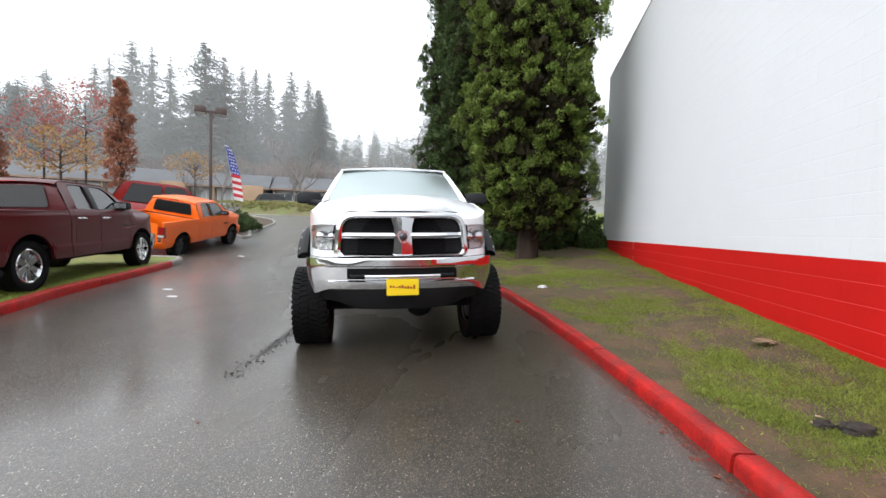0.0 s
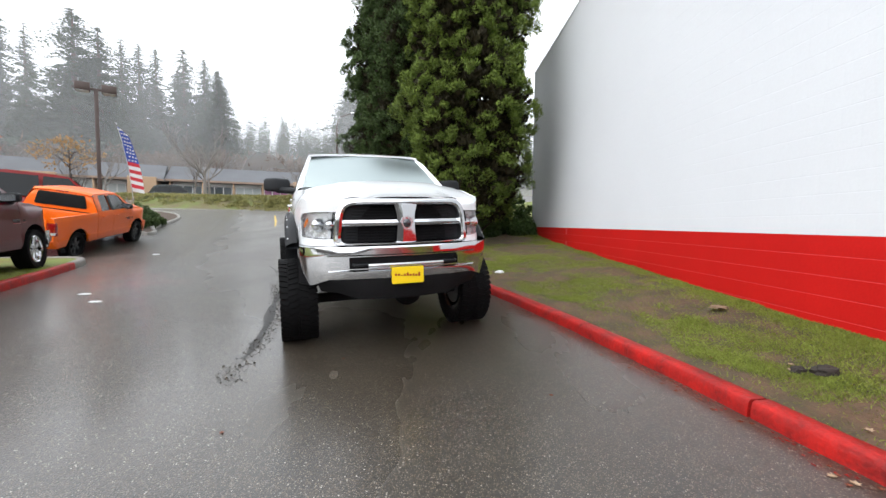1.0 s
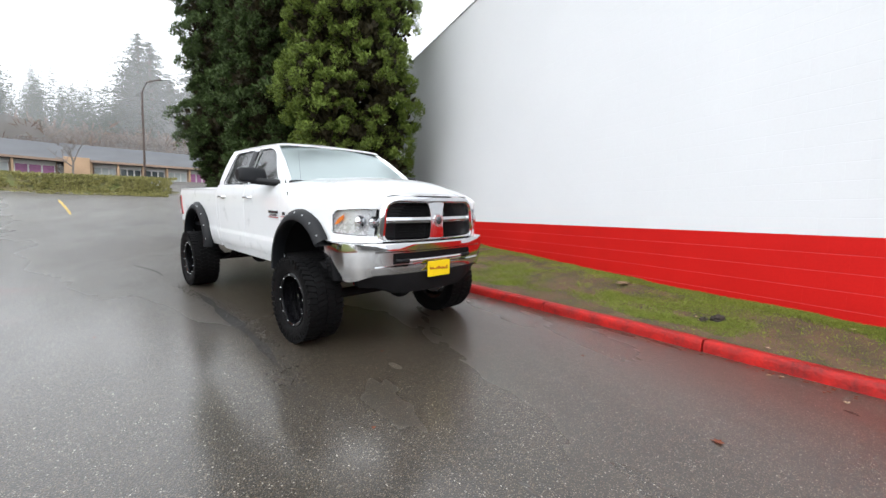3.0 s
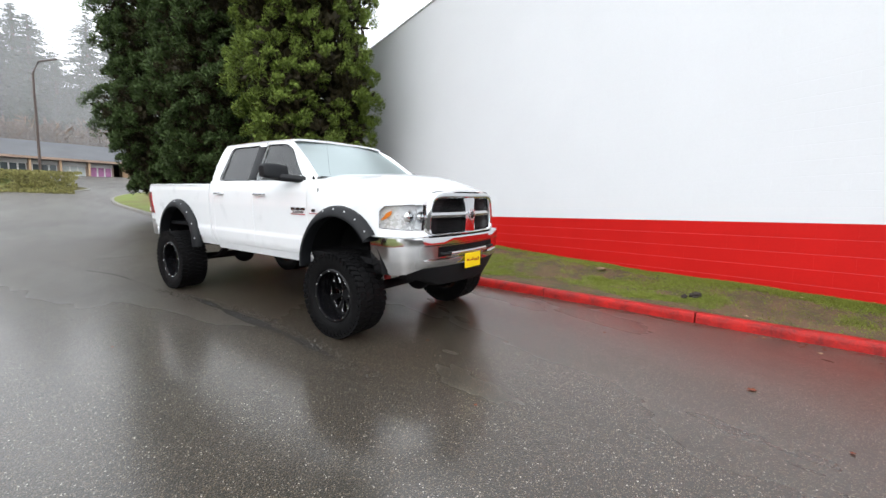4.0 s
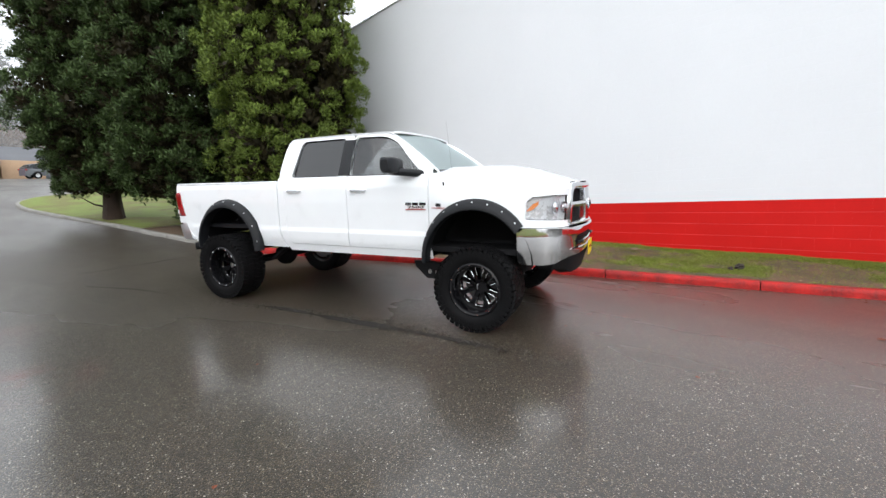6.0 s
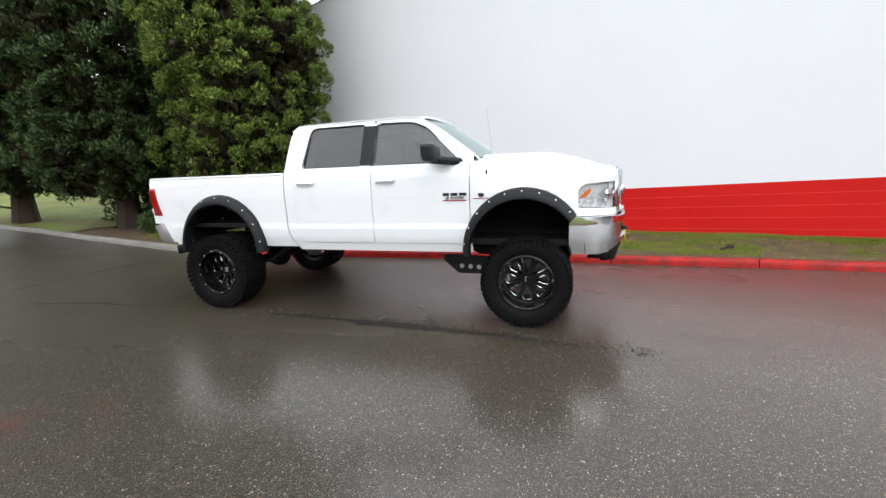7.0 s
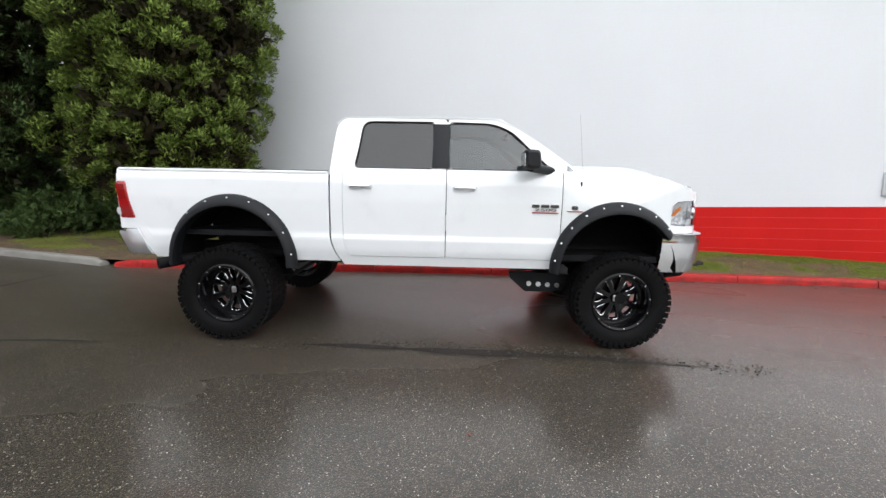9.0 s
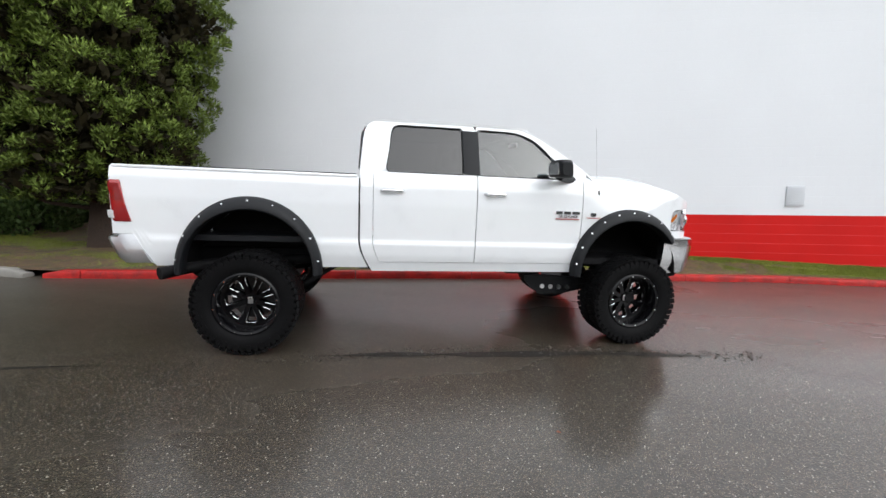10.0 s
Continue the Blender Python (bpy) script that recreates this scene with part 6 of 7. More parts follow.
leafy_tree(-20.5, 18.6, 8.8, 0.66, 1.9, M["russet_leaf"], "narrow columnar tree with russet autumn leaves", 5, True, 270, 22, 0.12)
leafy_tree(-23.0, 14.6, 5.9, 0.6, 1.4, M["russet_leaf"], "narrow columnar tree with russet autumn leaves", 6, True, 180, 22, 0.12)
leafy_tree(-35.7, 26.8, 8.6, 3.2, 3.0, M["gold_leaf"], "spreading tree with thin golden leaves", 7, False, 90, 12, 0.20)
leafy_tree(-46.6, 37.3, 16.4, 4.0, 4.0, M["red_leaf"], "large tree with dull red autumn leaves", 8, False, 120, 12, 0.22)
leafy_tree(-50.5, 36.0, 15.0, 4.0, 4.0, M["red_leaf"], "large tree with dull red autumn leaves", 9, False, 120, 12, 0.22)
leafy_tree(-33.5, 38.0, 8.8, 2.6, 3.0, M["gold_leaf"], "spreading tree with thin golden leaves", 17, False, 60, 10, 0.20)

# the wooded slope behind the shops, carried on unseen round the viewer for reflections
bm = bmesh.new()
rows = []
for i in range(25):
    R = lerp(74, 230, (i / 24) ** 1.4)
    rows.append([(R * math.cos(radians(a)), R * math.sin(radians(a)), ground_z(R * math.cos(radians(a)), R * math.sin(radians(a))) - 0.4 + 13 * smooth(74, 120, R) + 9 * smooth(120, 230, R) + 1.2 * noise.noise(Vector((R * 0.05, a * 0.2, 2))) * smooth(74, 90, R)) for a in range(45, 408, 3)])
grid(bm, rows)
thing("hillside", bm, M["hill"], "brown and green wooded slope, continued unseen behind the viewer for reflections", "hillside", kind="structure")

# bare thicket behind the shops
rng = np.random.default_rng(5)
tf = []
for k in range(4200):
    u = rng.random()
    x, y = lerp(-75, 5, u) + rng.normal() * 2, lerp(58, 92, u ** 0.8) + rng.normal() * 3.5
    tf.append((x, y, ground_z(x, y) + 6.5 * rng.random() ** 1.2, 0.9, rng.normal(), rng.normal()))
v, f = foliage(rng, np.array(tf), 16, 1.2, 1.6, 0.06)
tagged(new("thicket", np_mesh("thicket", v, f, M["thicket"])), "brown leafless thicket on the slope", "thicket", kind="stuff")


# thin mist before and within the woods, imitated by pale see-through sheets
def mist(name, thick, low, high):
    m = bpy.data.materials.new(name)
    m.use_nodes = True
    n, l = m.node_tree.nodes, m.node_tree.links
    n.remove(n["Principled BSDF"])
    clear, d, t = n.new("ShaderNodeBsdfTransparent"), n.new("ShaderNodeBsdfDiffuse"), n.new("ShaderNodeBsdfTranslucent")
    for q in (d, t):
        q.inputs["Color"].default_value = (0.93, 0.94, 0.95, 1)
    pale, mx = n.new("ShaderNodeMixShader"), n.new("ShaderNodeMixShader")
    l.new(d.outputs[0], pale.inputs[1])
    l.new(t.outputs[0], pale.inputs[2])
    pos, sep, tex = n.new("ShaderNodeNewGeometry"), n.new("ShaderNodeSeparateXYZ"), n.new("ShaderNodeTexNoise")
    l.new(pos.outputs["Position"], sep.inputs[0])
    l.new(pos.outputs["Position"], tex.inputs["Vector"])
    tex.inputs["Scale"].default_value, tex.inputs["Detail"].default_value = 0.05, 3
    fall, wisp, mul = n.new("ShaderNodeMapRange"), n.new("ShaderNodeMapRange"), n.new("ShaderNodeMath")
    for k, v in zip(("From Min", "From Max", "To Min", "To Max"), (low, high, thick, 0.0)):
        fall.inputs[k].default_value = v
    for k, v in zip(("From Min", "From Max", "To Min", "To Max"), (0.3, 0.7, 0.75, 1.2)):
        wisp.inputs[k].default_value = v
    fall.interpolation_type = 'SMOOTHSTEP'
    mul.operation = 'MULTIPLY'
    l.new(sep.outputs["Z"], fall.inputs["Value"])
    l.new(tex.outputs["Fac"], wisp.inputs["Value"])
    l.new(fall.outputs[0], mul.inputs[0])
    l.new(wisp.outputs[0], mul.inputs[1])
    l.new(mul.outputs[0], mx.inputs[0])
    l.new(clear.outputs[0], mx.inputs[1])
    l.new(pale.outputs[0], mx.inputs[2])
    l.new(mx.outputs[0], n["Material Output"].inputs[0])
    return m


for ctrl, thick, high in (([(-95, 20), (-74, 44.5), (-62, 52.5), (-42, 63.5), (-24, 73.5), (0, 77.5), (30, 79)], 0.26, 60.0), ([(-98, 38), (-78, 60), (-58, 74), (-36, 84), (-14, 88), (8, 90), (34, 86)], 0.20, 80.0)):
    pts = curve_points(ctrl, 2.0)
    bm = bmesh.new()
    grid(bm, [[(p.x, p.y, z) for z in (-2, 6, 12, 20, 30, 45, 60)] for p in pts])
    thing("mist", bm, mist("mist", thick, 4.0, high), "thin pale sheet imitating mist before the wooded slope", "mist", kind="stuff")


def shrub(x, y, r, h, seed, material=None, label="rounded green shrub in the planting bed"):
    rng = np.random.default_rng(seed)
    z0 = ground_z(x, y) + 0.08
    t = group_of("shrub", Matrix.Translation((x, y, z0)), label, "shrub", "low shrubs")
    bm = bmesh.new()
    for k in range(6):
        a = k * 1.05
        tube(bm, [(0, 0, -0.05), (r * 0.5 * math.cos(a), r * 0.5 * math.sin(a), h * 0.6)], [0.02, 0.006], 4)
    part("stems", bm, M["bark"], t)
    d = rng.normal(size=(70, 3))
    d /= np.linalg.norm(d, axis=1)[:, None]
    d[:, 2] = np.abs(d[:, 2])
    k = 0.65 + 0.4 * rng.random((70, 1))
    tf = np.c_[d[:, :2] * r * k, d[:, 2:] * h * k, np.full((70, 1), 0.16), d[:, :2]]
    v, f = foliage(rng, tf, 45, 0.10, 1.0)
    ob = new("leaves", np_mesh("leaves", v, f, material or M["shrub_leaf"]))
    ob.parent = t


for i, (x, y, r, h) in enumerate(((-14.9, 20.0, 0.7, 0.75), (-15.5, 21.4, 0.75, 1.0), (-16.2, 20.6, 0.9, 1.25), (-15.9, 22.9, 0.55, 0.5), (-17.6, 21.8, 0.8, 0.9), (-17.0, 19.2, 0.8, 0.8))):
    shrub(x, y, r, h, 100 + i)
for i, (x, y, r, h) in enumerate(((2.0, 17.6, 0.9, 1.5), (1.2, 16.9, 0.8, 1.2), (2.85, 17.9, 0.8, 1.7), (-0.4, 17.2, 0.8, 1.0), (3.1, 17.0, 0.5, 0.7), (1.7, 18.6, 1.0, 1.9), (0.3, 18.4, 0.9, 1.4), (0.9, 19.8, 1.2, 2.3), (0.0, 21.0, 1.1, 1.8), (2.4, 19.6, 1.1, 2.2))):
    shrub(x, y, r, h, 200 + i, M["evergreen_dark"], "dark leafy undergrowth shrub by the wall")

# ivy and rough growth on the bank
rng = np.random.default_rng(21)
tf = []
for k in range(3000):
    x = rng.uniform(-28, -7.6)
    if x < -14 and rng.random() < 0.6:
        continue
    yb = table([(-28, 36.0), (-15, 35.0), (-10, 36.0), (-7.6, 36.0)], x)
    y = yb - 1.0 + rng.normal() * 1.5
    up = 0.9 * smooth(0.0, 2.2, y - table([(-24, 31.5), (-15, 32.2), (-8, 34.0)], x))
    tf.append((x, max(y, yb - 2.9 + 0.5 * rng.random()), ground_z(x, y) + up, 0.13, 0, 0))
v, f = foliage(rng, np.array(tf), 22, 0.10, 0.5)
tagged(new("bank_ivy", np_mesh("bank_ivy", v, f, M["ivy_leaf"])), "tangled yellow-green ivy along the bank top", "ivy", kind="stuff")

# ---- shops ----
M["shop_roof"] = surface("shop_roof_shingle", (0.115, 0.12, 0.13), 0.85, vary=0.2, big=0.4, fine=6, bump=0.3, world_space=True)
M["shop_wall"] = surface("shop_brick", (0.30, 0.215, 0.165), 0.85, vary=0.25, big=0.5, fine=8, bump=0.2, world_space=True)
M["shop_orange"] = surface("shop_cedar", (0.40, 0.27, 0.17), 0.8, vary=0.2, big=0.5, fine=9, world_space=True)
M["shop_white"] = surface("shop_white_trim", (0.72, 0.72, 0.72), 0.6, vary=0.05, world_space=True)
M["shop_pane"] = surface("shop_pane", (0.10, 0.12, 0.13), 0.1, vary=0.3, big=0.6, fine=3, world_space=True)
M["shop_pink"] = surface("shop_poster", (0.42, 0.16, 0.34), 0.4, vary=0.4, big=0.9, fine=3, world_space=True)
M["shop_pale"] = surface("shop_pale_blind", (0.50, 0.54, 0.54), 0.4, vary=0.15, big=0.7, fine=3, world_space=True)


def shop_row(x0, y0, x1, y1, zb, bays, label):
    """A long low row of shops; bays: kinds from one end to the other."""
    a, b = Vector((x0, y0, zb)), Vector((x1, y1, zb))
    d = (b - a).normalized()
    ln = (b - a).length
    nrm = Vector((d.y, -d.x, 0))
    m = Matrix(((d.x, -nrm.x, 0, a.x), (d.y, -nrm.y, 0, a.y), (0, 0, 1, a.z), (0, 0, 0, 1)))
    row = group_of("shop_row", m, label, "building", "row of shops")
    bm = bmesh.new()
    box(bm, 0, ln, 0.0, 10, -2.5, 2.75)
    part("wall", bm, M["shop_wall"], row)
    bm = bmesh.new()
    loft(bm, [[(x, -1.5, 2.62), (x, 5.0, 5.0), (x, 11.5, 2.62), (x, 11.5, 2.45), (x, -1.5, 2.45)] for x in (-0.6, ln + 0.6)])
    part("roof", bm, M["shop_roof"], row, "grey shingle roof")
    bm = bmesh.new()
    box(bm, -0.6, ln + 0.6, -1.56, -1.503, 2.40, 2.66)
    part("fascia", bm, M["shop_wall"], row)
    w = ln / len(bays)
    for i, kind in enumerate(bays):
        x = i * w
        if kind == "gable":
            bm = bmesh.new()
            box(bm, x + 0.1, x + w - 0.1, -1.7, -0.01, -2.0, 2.85, 0.05)
            part("bay_wall", bm, M["shop_orange"], row, "orange cedar clad bay")
            continue
        pane = {"pink": M["shop_pink"], "pale": M["shop_pale"], "dark": M["shop_pane"]}[kind]
        bm = bmesh.new()
        box(bm, x + 0.12, x + w - 0.12, -0.10, -0.004, 2.02, 2.4, 0.02)
        part("sign_board", bm, M["shop_white"], row)
        for k in range(3):
            xa, xb = x + 0.2 + k * (w - 0.4) / 3, x + 0.2 + (k + 1) * (w - 0.4) / 3
            bm = bmesh.new()
            for q in ((xa, xa + 0.07, 0.25, 2.0), (xb - 0.07, xb, 0.25, 2.0), (xa, xb, 0.2, 0.28), (xa, xb, 1.94, 2.02)):
                box(bm, q[0], q[1], -0.075, -0.005, q[2], q[3])
            win = part("shop_window", bm, M["shop_white"], row)
            bm = bmesh.new()
            box(bm, xa + 0.07, xb - 0.07, -0.045, -0.004, 0.28, 1.94)
            part("pane", bm, pane, win)
        bm = bmesh.new()
        box(bm, x - 0.09, x + 0.09, -1.35, -1.15, -1.5, 2.44, 0.01)
        part("porch_post", bm, M["shop_orange"], row)
    return row


shop_row(-62.0, 37.5, -35.3, 52.5, 4.0, ["dark", "pale", "dark", "dark", "pale", "dark", "gable", "pale", "pale", "gable"], "long low brown shop row with a grey roof")
shop_row(-35.0, 54.5, -22.0, 60.5, 4.2, ["dark", "dark", "pale", "pink"], "low shop row with posters in the windows")
shop_row(-21.6, 61.0, -7.6, 64.5, 4.35, ["gable", "pale", "dark", "dark", "pale", "pink"], "low shop row with pale blinds and cedar bay")
shop_row(-7.2, 67.0, 10.0, 70.0, 4.5, ["gable", "dark", "pale", "pale", "pale"], "low shop row with a grey roof")


# ---- parked cars, lamp, flag ----
def parked_car(name, m, paint, label, ln=4.6, height=1.66):
    """A five-door crossover: body, glasshouse, windows, wheels, lamps; x ahead, middle at the origin."""
    car = group_of(name, m, label, "car", "parked cars")
    h, f, r = ln / 2, ln / 2 - 0.9, -ln / 2 + 0.85
    bm = bmesh.new()
    loops = []
    for k in range(25):
        x = lerp(-h, h, k / 24)
        e = 1 - abs(x / h) ** 8 * 0.25
        topz = table([(-h, 0.86), (-h + 0.25, 1.04), (0.9, 1.02), (h - 0.3, 0.86), (h, 0.66)], x)
        bot = 0.30
        for cx in (f, r):
            q = 1 - ((x - cx) / 0.42) ** 2
            if q > 0:
                bot = max(bot, 0.30 + 0.42 * math.sqrt(q))
        w = 0.92 * e
        loops.append([(x, -w, bot), (x, -w * 1.0, (bot + topz) / 2), (x, -w * 0.97, topz - 0.06), (x, -w * 0.85, topz), (x, w * 0.85, topz), (x, w * 0.97, topz - 0.06), (x, w, (bot + topz) / 2), (x, w, bot)])
    loft(bm, loops)
    part("body", bm, paint, car)
    bm = bmesh.new()
    prof = [(-h + 0.12, 1.0), (-h + 0.55, height - 0.10), (-h + 1.0, height), (-0.1, height), (0.35, height - 0.07), (1.25, 1.0)]
    loops = []
    for x, z in prof:
        k = (z - 1.0) / (height - 1.0)
        w = lerp(0.88, 0.66, k)
        loops.append([(x, -w, z), (x, -w * 0.6, z + 0.03 * k), (x, w * 0.6, z + 0.03 * k), (x, w, z), (x, w * 0.9, 0.95), (x, -w * 0.9, 0.95)])
    loft(bm, loops)
    part("cabin", bm, paint, car)
    for s in (-1, 1):
        for xa, xb, xc, xd in ((-h + 0.55, -h + 0.85, -0.55, -0.50), (-0.45, -0.42, 0.30, 0.95)):
            bm = bmesh.new()
            q = [(xa, 1.04), (xb, height - 0.12), (xc, height - 0.11), (xd, 1.04)]
            plate_of(bm, q, lambda u, v, d: (u, s * (lerp(0.885, 0.70, (v - 1.0) / (height - 1.0)) + 0.012 - d), v), 0.03)
            part("side_window", bm, M["privacy_glass"], car)
    for q, x0, x1 in (("windscreen", 0.46, 1.20), ("rear_window", -h + 0.50, -h + 0.17)):
        bm = bmesh.new()
        w0, w1 = 0.62, 0.76
        o = 0.03 if q == "windscreen" else -0.03
        grid(bm, [[(x0 + o, -w0, height - 0.13), (x0 + o, w0, height - 0.13)], [(x1 + o, -w1, 1.06), (x1 + o, w1, 1.06)]])
        thicken(bm, 0.012)
        part(q, bm, M["privacy_glass"], car)
    for s in (-1, 1):
        for x in (f, r):
            bm = bmesh.new()
            revolve(bm, [(0.19, -0.1), (0.33, -0.1), (0.345, -0.05), (0.345, 0.05), (0.33, 0.1), (0.19, 0.1)], 28)
            wh = part("wheel", bm, M["tyre"], car)
            wh.matrix_basis = Matrix.Translation((x, s * 0.83, 0.34))
            bm = bmesh.new()
            revolve(bm, [(0.20, s * 0.095), (0.10, s * 0.075), (0.002, s * 0.085)], 20)
            part("rim", bm, M["satin_metal"], wh)
        bm = bmesh.new()
        box(bm, -h - 0.005, -h + 0.14, s * 0.74 - 0.10, s * 0.74 + 0.12, 0.80, 0.96, 0.02)
        part("tail_light", bm, M["tail_red"], car)
        bm = bmesh.new()
        box(bm, h - 0.25, h - 0.03, s * 0.70 - 0.14, s * 0.70 + 0.14, 0.66, 0.78, 0.03)
        part("headlight", bm, M["satin_metal"], car)
    return car


def car_at(x, y, heading, up=0.0):
    return stand(x, y, heading, up)


parked_car("crossover", car_at(-15.6, 16.9, 44), M["red_car_paint"], "red crossover parked behind the orange pickup", 4.9, 1.95)
parked_car("crossover", car_at(-26.6, 42.1, 32), M["grey_car_paint"], "dark grey crossover parked by the shops", 4.6, 1.7)
parked_car("crossover", car_at(-27.5, 29.0, 80), M["white_paint"], "white van-like car far behind the lamp post", 4.8, 1.9)
parked_car("crossover", car_at(-3.2, 62.0, 20), M["grey_car_paint"], "dark green-grey car parked by the far shops", 4.4, 1.5)

M["brown_metal"] = surface("brown_metal", (0.075, 0.050, 0.042), 0.5, vary=0.2)
M["lamp_glass"] = surface("lamp_glass", (0.6, 0.6, 0.58), 0.3, vary=0.1)
lx, ly = -17.3, 21.24
lamp = group_of("parking_lamp", Matrix.Translation((lx, ly, ground_z(lx, ly))) @ Matrix.Rotation(radians(38), 4, 'Z') @ Matrix.Scale(1.11, 4), "brown twin-head parking lot lamp on a square pole", "lamp post")
bm = bmesh.new()
box(bm, -0.075, 0.075, -0.075, 0.075, 0, 6.1, 0.01)
part("pole", bm, M["brown_metal"], lamp)
bm = bmesh.new()
box(bm, -0.25, 0.25, -0.25, 0.25, -0.2, 0.55, 0.02)
part("footing", bm, M["kerb_grey"], lamp)
bm = bmesh.new()
box(bm, -0.30, 0.30, -0.05, 0.05, 6.0, 6.1, 0.01)
part("cross_arm", bm, M["brown_metal"], lamp)
for s in (-1, 1):
    bm = bmesh.new()
    box(bm, s * 0.46 - 0.27, s * 0.46 + 0.27, -0.24, 0.24, 5.93, 6.27, 0.03)
    head = part("lamp_head", bm, M["brown_metal"], lamp)
    bm = bmesh.new()
    box(bm, s * 0.46 - 0.22, s * 0.46 + 0.22, -0.19, 0.19, 5.90, 5.928)
    part("lens", bm, M["lamp_glass"], head)

# feather banner with stars and stripes
M["cloth_red"] = surface("cloth_red", (0.55, 0.035, 0.05), 0.8, vary=0.1)
M["cloth_white"] = surface("cloth_white", (0.75, 0.75, 0.75), 0.8, vary=0.06)
M["cloth_blue"] = surface("cloth_blue", (0.035, 0.07, 0.32), 0.8, vary=0.1)
fx, fy = -14.2, 19.3
flag = group_of("feather_banner", Matrix.Translation((fx, fy, ground_z(fx, fy) + 0.1)) @ Matrix.Rotation(radians(40), 4, 'Z'), "tall feather banner with stars and red and white stripes", "flag")
mast = lambda z: -0.55 * (z / 4.7) ** 2.2
bm = bmesh.new()
tube(bm, [(mast(z), 0, z) for z in (0, 0.8, 1.6, 2.4, 3.2, 3.9, 4.4, 4.7)], 0.018, 6)
part("mast", bm, M["satin_metal"], flag)


def cloth(z, u):
    w = 0.46 * math.sin(math.pi * clamp(0.18 + (4.72 - z) / 3.9 * 0.5)) * smooth(4.72, 4.2, z)
    return (mast(z) + w * u, 0.05 * math.sin(z * 5 + u * 3), z - 0.10 * u)


edges = [1.72 + 0.165 * i for i in range(18)]
for i, (za, zb) in enumerate(zip(edges, edges[1:])):
    blue = i >= 8
    bm = bmesh.new()
    grid(bm, [[cloth(lerp(za, zb, k / 2), j / 6) for j in range(7)] for k in range(3)])
    thicken(bm, 0.004)
    part("stripe", bm, (M["cloth_blue"] if blue else (M["cloth_red"] if i % 2 else M["cloth_white"])), flag)
    if blue:
        for j in range(3):
            c = Vector(cloth((za + zb) / 2, 0.22 + 0.27 * j + 0.1 * (i % 2)))
            bm = bmesh.new()
            pts = []
            for k in range(10):
                r = 0.055 if k % 2 == 0 else 0.024
                pts.append((r * math.sin(k * math.pi / 5), r * math.cos(k * math.pi / 5)))
            plate_of(bm, pts, lambda u, v, d: (c.x + u, c.y - 0.010 + d, c.z + v), 0.02)
            part("star", bm, M["cloth_white"], flag)

# thin street lamp by the bank
sx, sy = -9.7, 38.4
post = group_of("street_lamp", Matrix.Translation((sx, sy, ground_z(sx, sy))), "thin grey street lamp with a curved arm", "lamp post")
bm = bmesh.new()
tube(bm, [(0, 0, -0.2), (0, 0, 7.2), (0.3, 0.1, 8.0), (1.3, 0.3, 8.4)], [0.09, 0.06, 0.05, 0.04], 8)
part("pole", bm, M["brown_metal"], post)
bm = bmesh.new()
box(bm, 1.2, 1.8, 0.2, 0.42, 8.34, 8.46, 0.03)
part("lamp_head", bm, M["satin_metal"], post)


# ---- small things on the ground and the wall ----
M["grass_blade"] = leaf_mat("grass_blade", (0.225, 0.27, 0.05), None, 0.4, 0.6)
M["dead_leaf"] = leaf_mat("dead_leaf", (0.22, 0.075, 0.045), None, 0.45, 0.6)
M["pale_leaf"] = leaf_mat("pale_leaf", (0.50, 0.36, 0.24), None, 0.3, 0.6)
M["dark_clod"] = surface("dark_clod", (0.035, 0.027, 0.022), 0.9, vary=0.4, fine=40, bump=0.8)
M["tan_stone"] = surface("tan_stone", (0.24, 0.16, 0.10), 0.8, vary=0.3, fine=30, bump=0.4)
M["wet_grit"] = surface("wet_grit", (0.055, 0.048, 0.040), 0.4, vary=0.4, fine=60, world_space=True)
M["vent_grey"] = surface("vent_grey", (0.60, 0.62, 0.65), 0.5, vary=0.06)
M["litter_white"] = surface("litter_white", (0.75, 0.76, 0.76), 0.6, vary=0.05)
M["tar"] = surface("tar_seam", (0.020, 0.018, 0.016), 0.5, vary=0.3, fine=30, bump=0.3, world_space=True)
M["road_yellow"] = surface("road_yellow", (0.62, 0.42, 0.08), 0.6, vary=0.3, fine=30, world_space=True)

kerb_x = lambda y: table(sorted((b, a) for a, b in KERB[:14]), y)


def turf_amount(x, y):
    """How green the strip is at a spot: thick clumps, bare by the kerb."""
    n = noise.noise(Vector((x * 1.1, y * 0.8, 0.3))) + 0.5 * noise.noise(Vector((x * 3.1, y * 2.6, 4.4)))
    d = x - kerb_x(y) - KW
    k = d / (WALL_X - kerb_x(y) - KW)
    near_kerb = smooth(0.12, 0.55, d + 0.25 * noise.noise(Vector((x, y * 1.7, 8.2))))
    worn = smooth(0.50, 0.66, k) * (1 - smooth(0.80, 0.92, k)) * (0.5 + 0.5 * smooth(-0.2, 0.2, noise.noise(Vector((y * 0.55, 1.3, 2.0)))))
    return (0.42 + 0.85 * n) * lerp(0.10, 1.0, near_kerb) * (1 - 0.75 * worn) + 0.40 * smooth(0.45, 0.1, WALL_X - x)


def grass(name, spots, length, material, label, rng):
    p = np.array(spots)
    n = len(p)
    a = rng.random(n) * 2 * math.pi
    lean = rng.normal(size=(n, 2)) * 0.9
    ln = length * (0.45 + 0.9 * rng.random(n))
    side = np.c_[np.cos(a), np.sin(a), np.zeros(n)] * (0.0028 + 0.002 * rng.random(n))[:, None]
    tip = p + np.c_[lean * ln[:, None], ln]
    v = np.stack([p - side, p + side, tip], axis=1).reshape(-1, 3)
    return tagged(new(name, np_mesh(name, v, np.arange(n * 3).reshape(-1, 3), material)), label, "grass", kind="stuff")


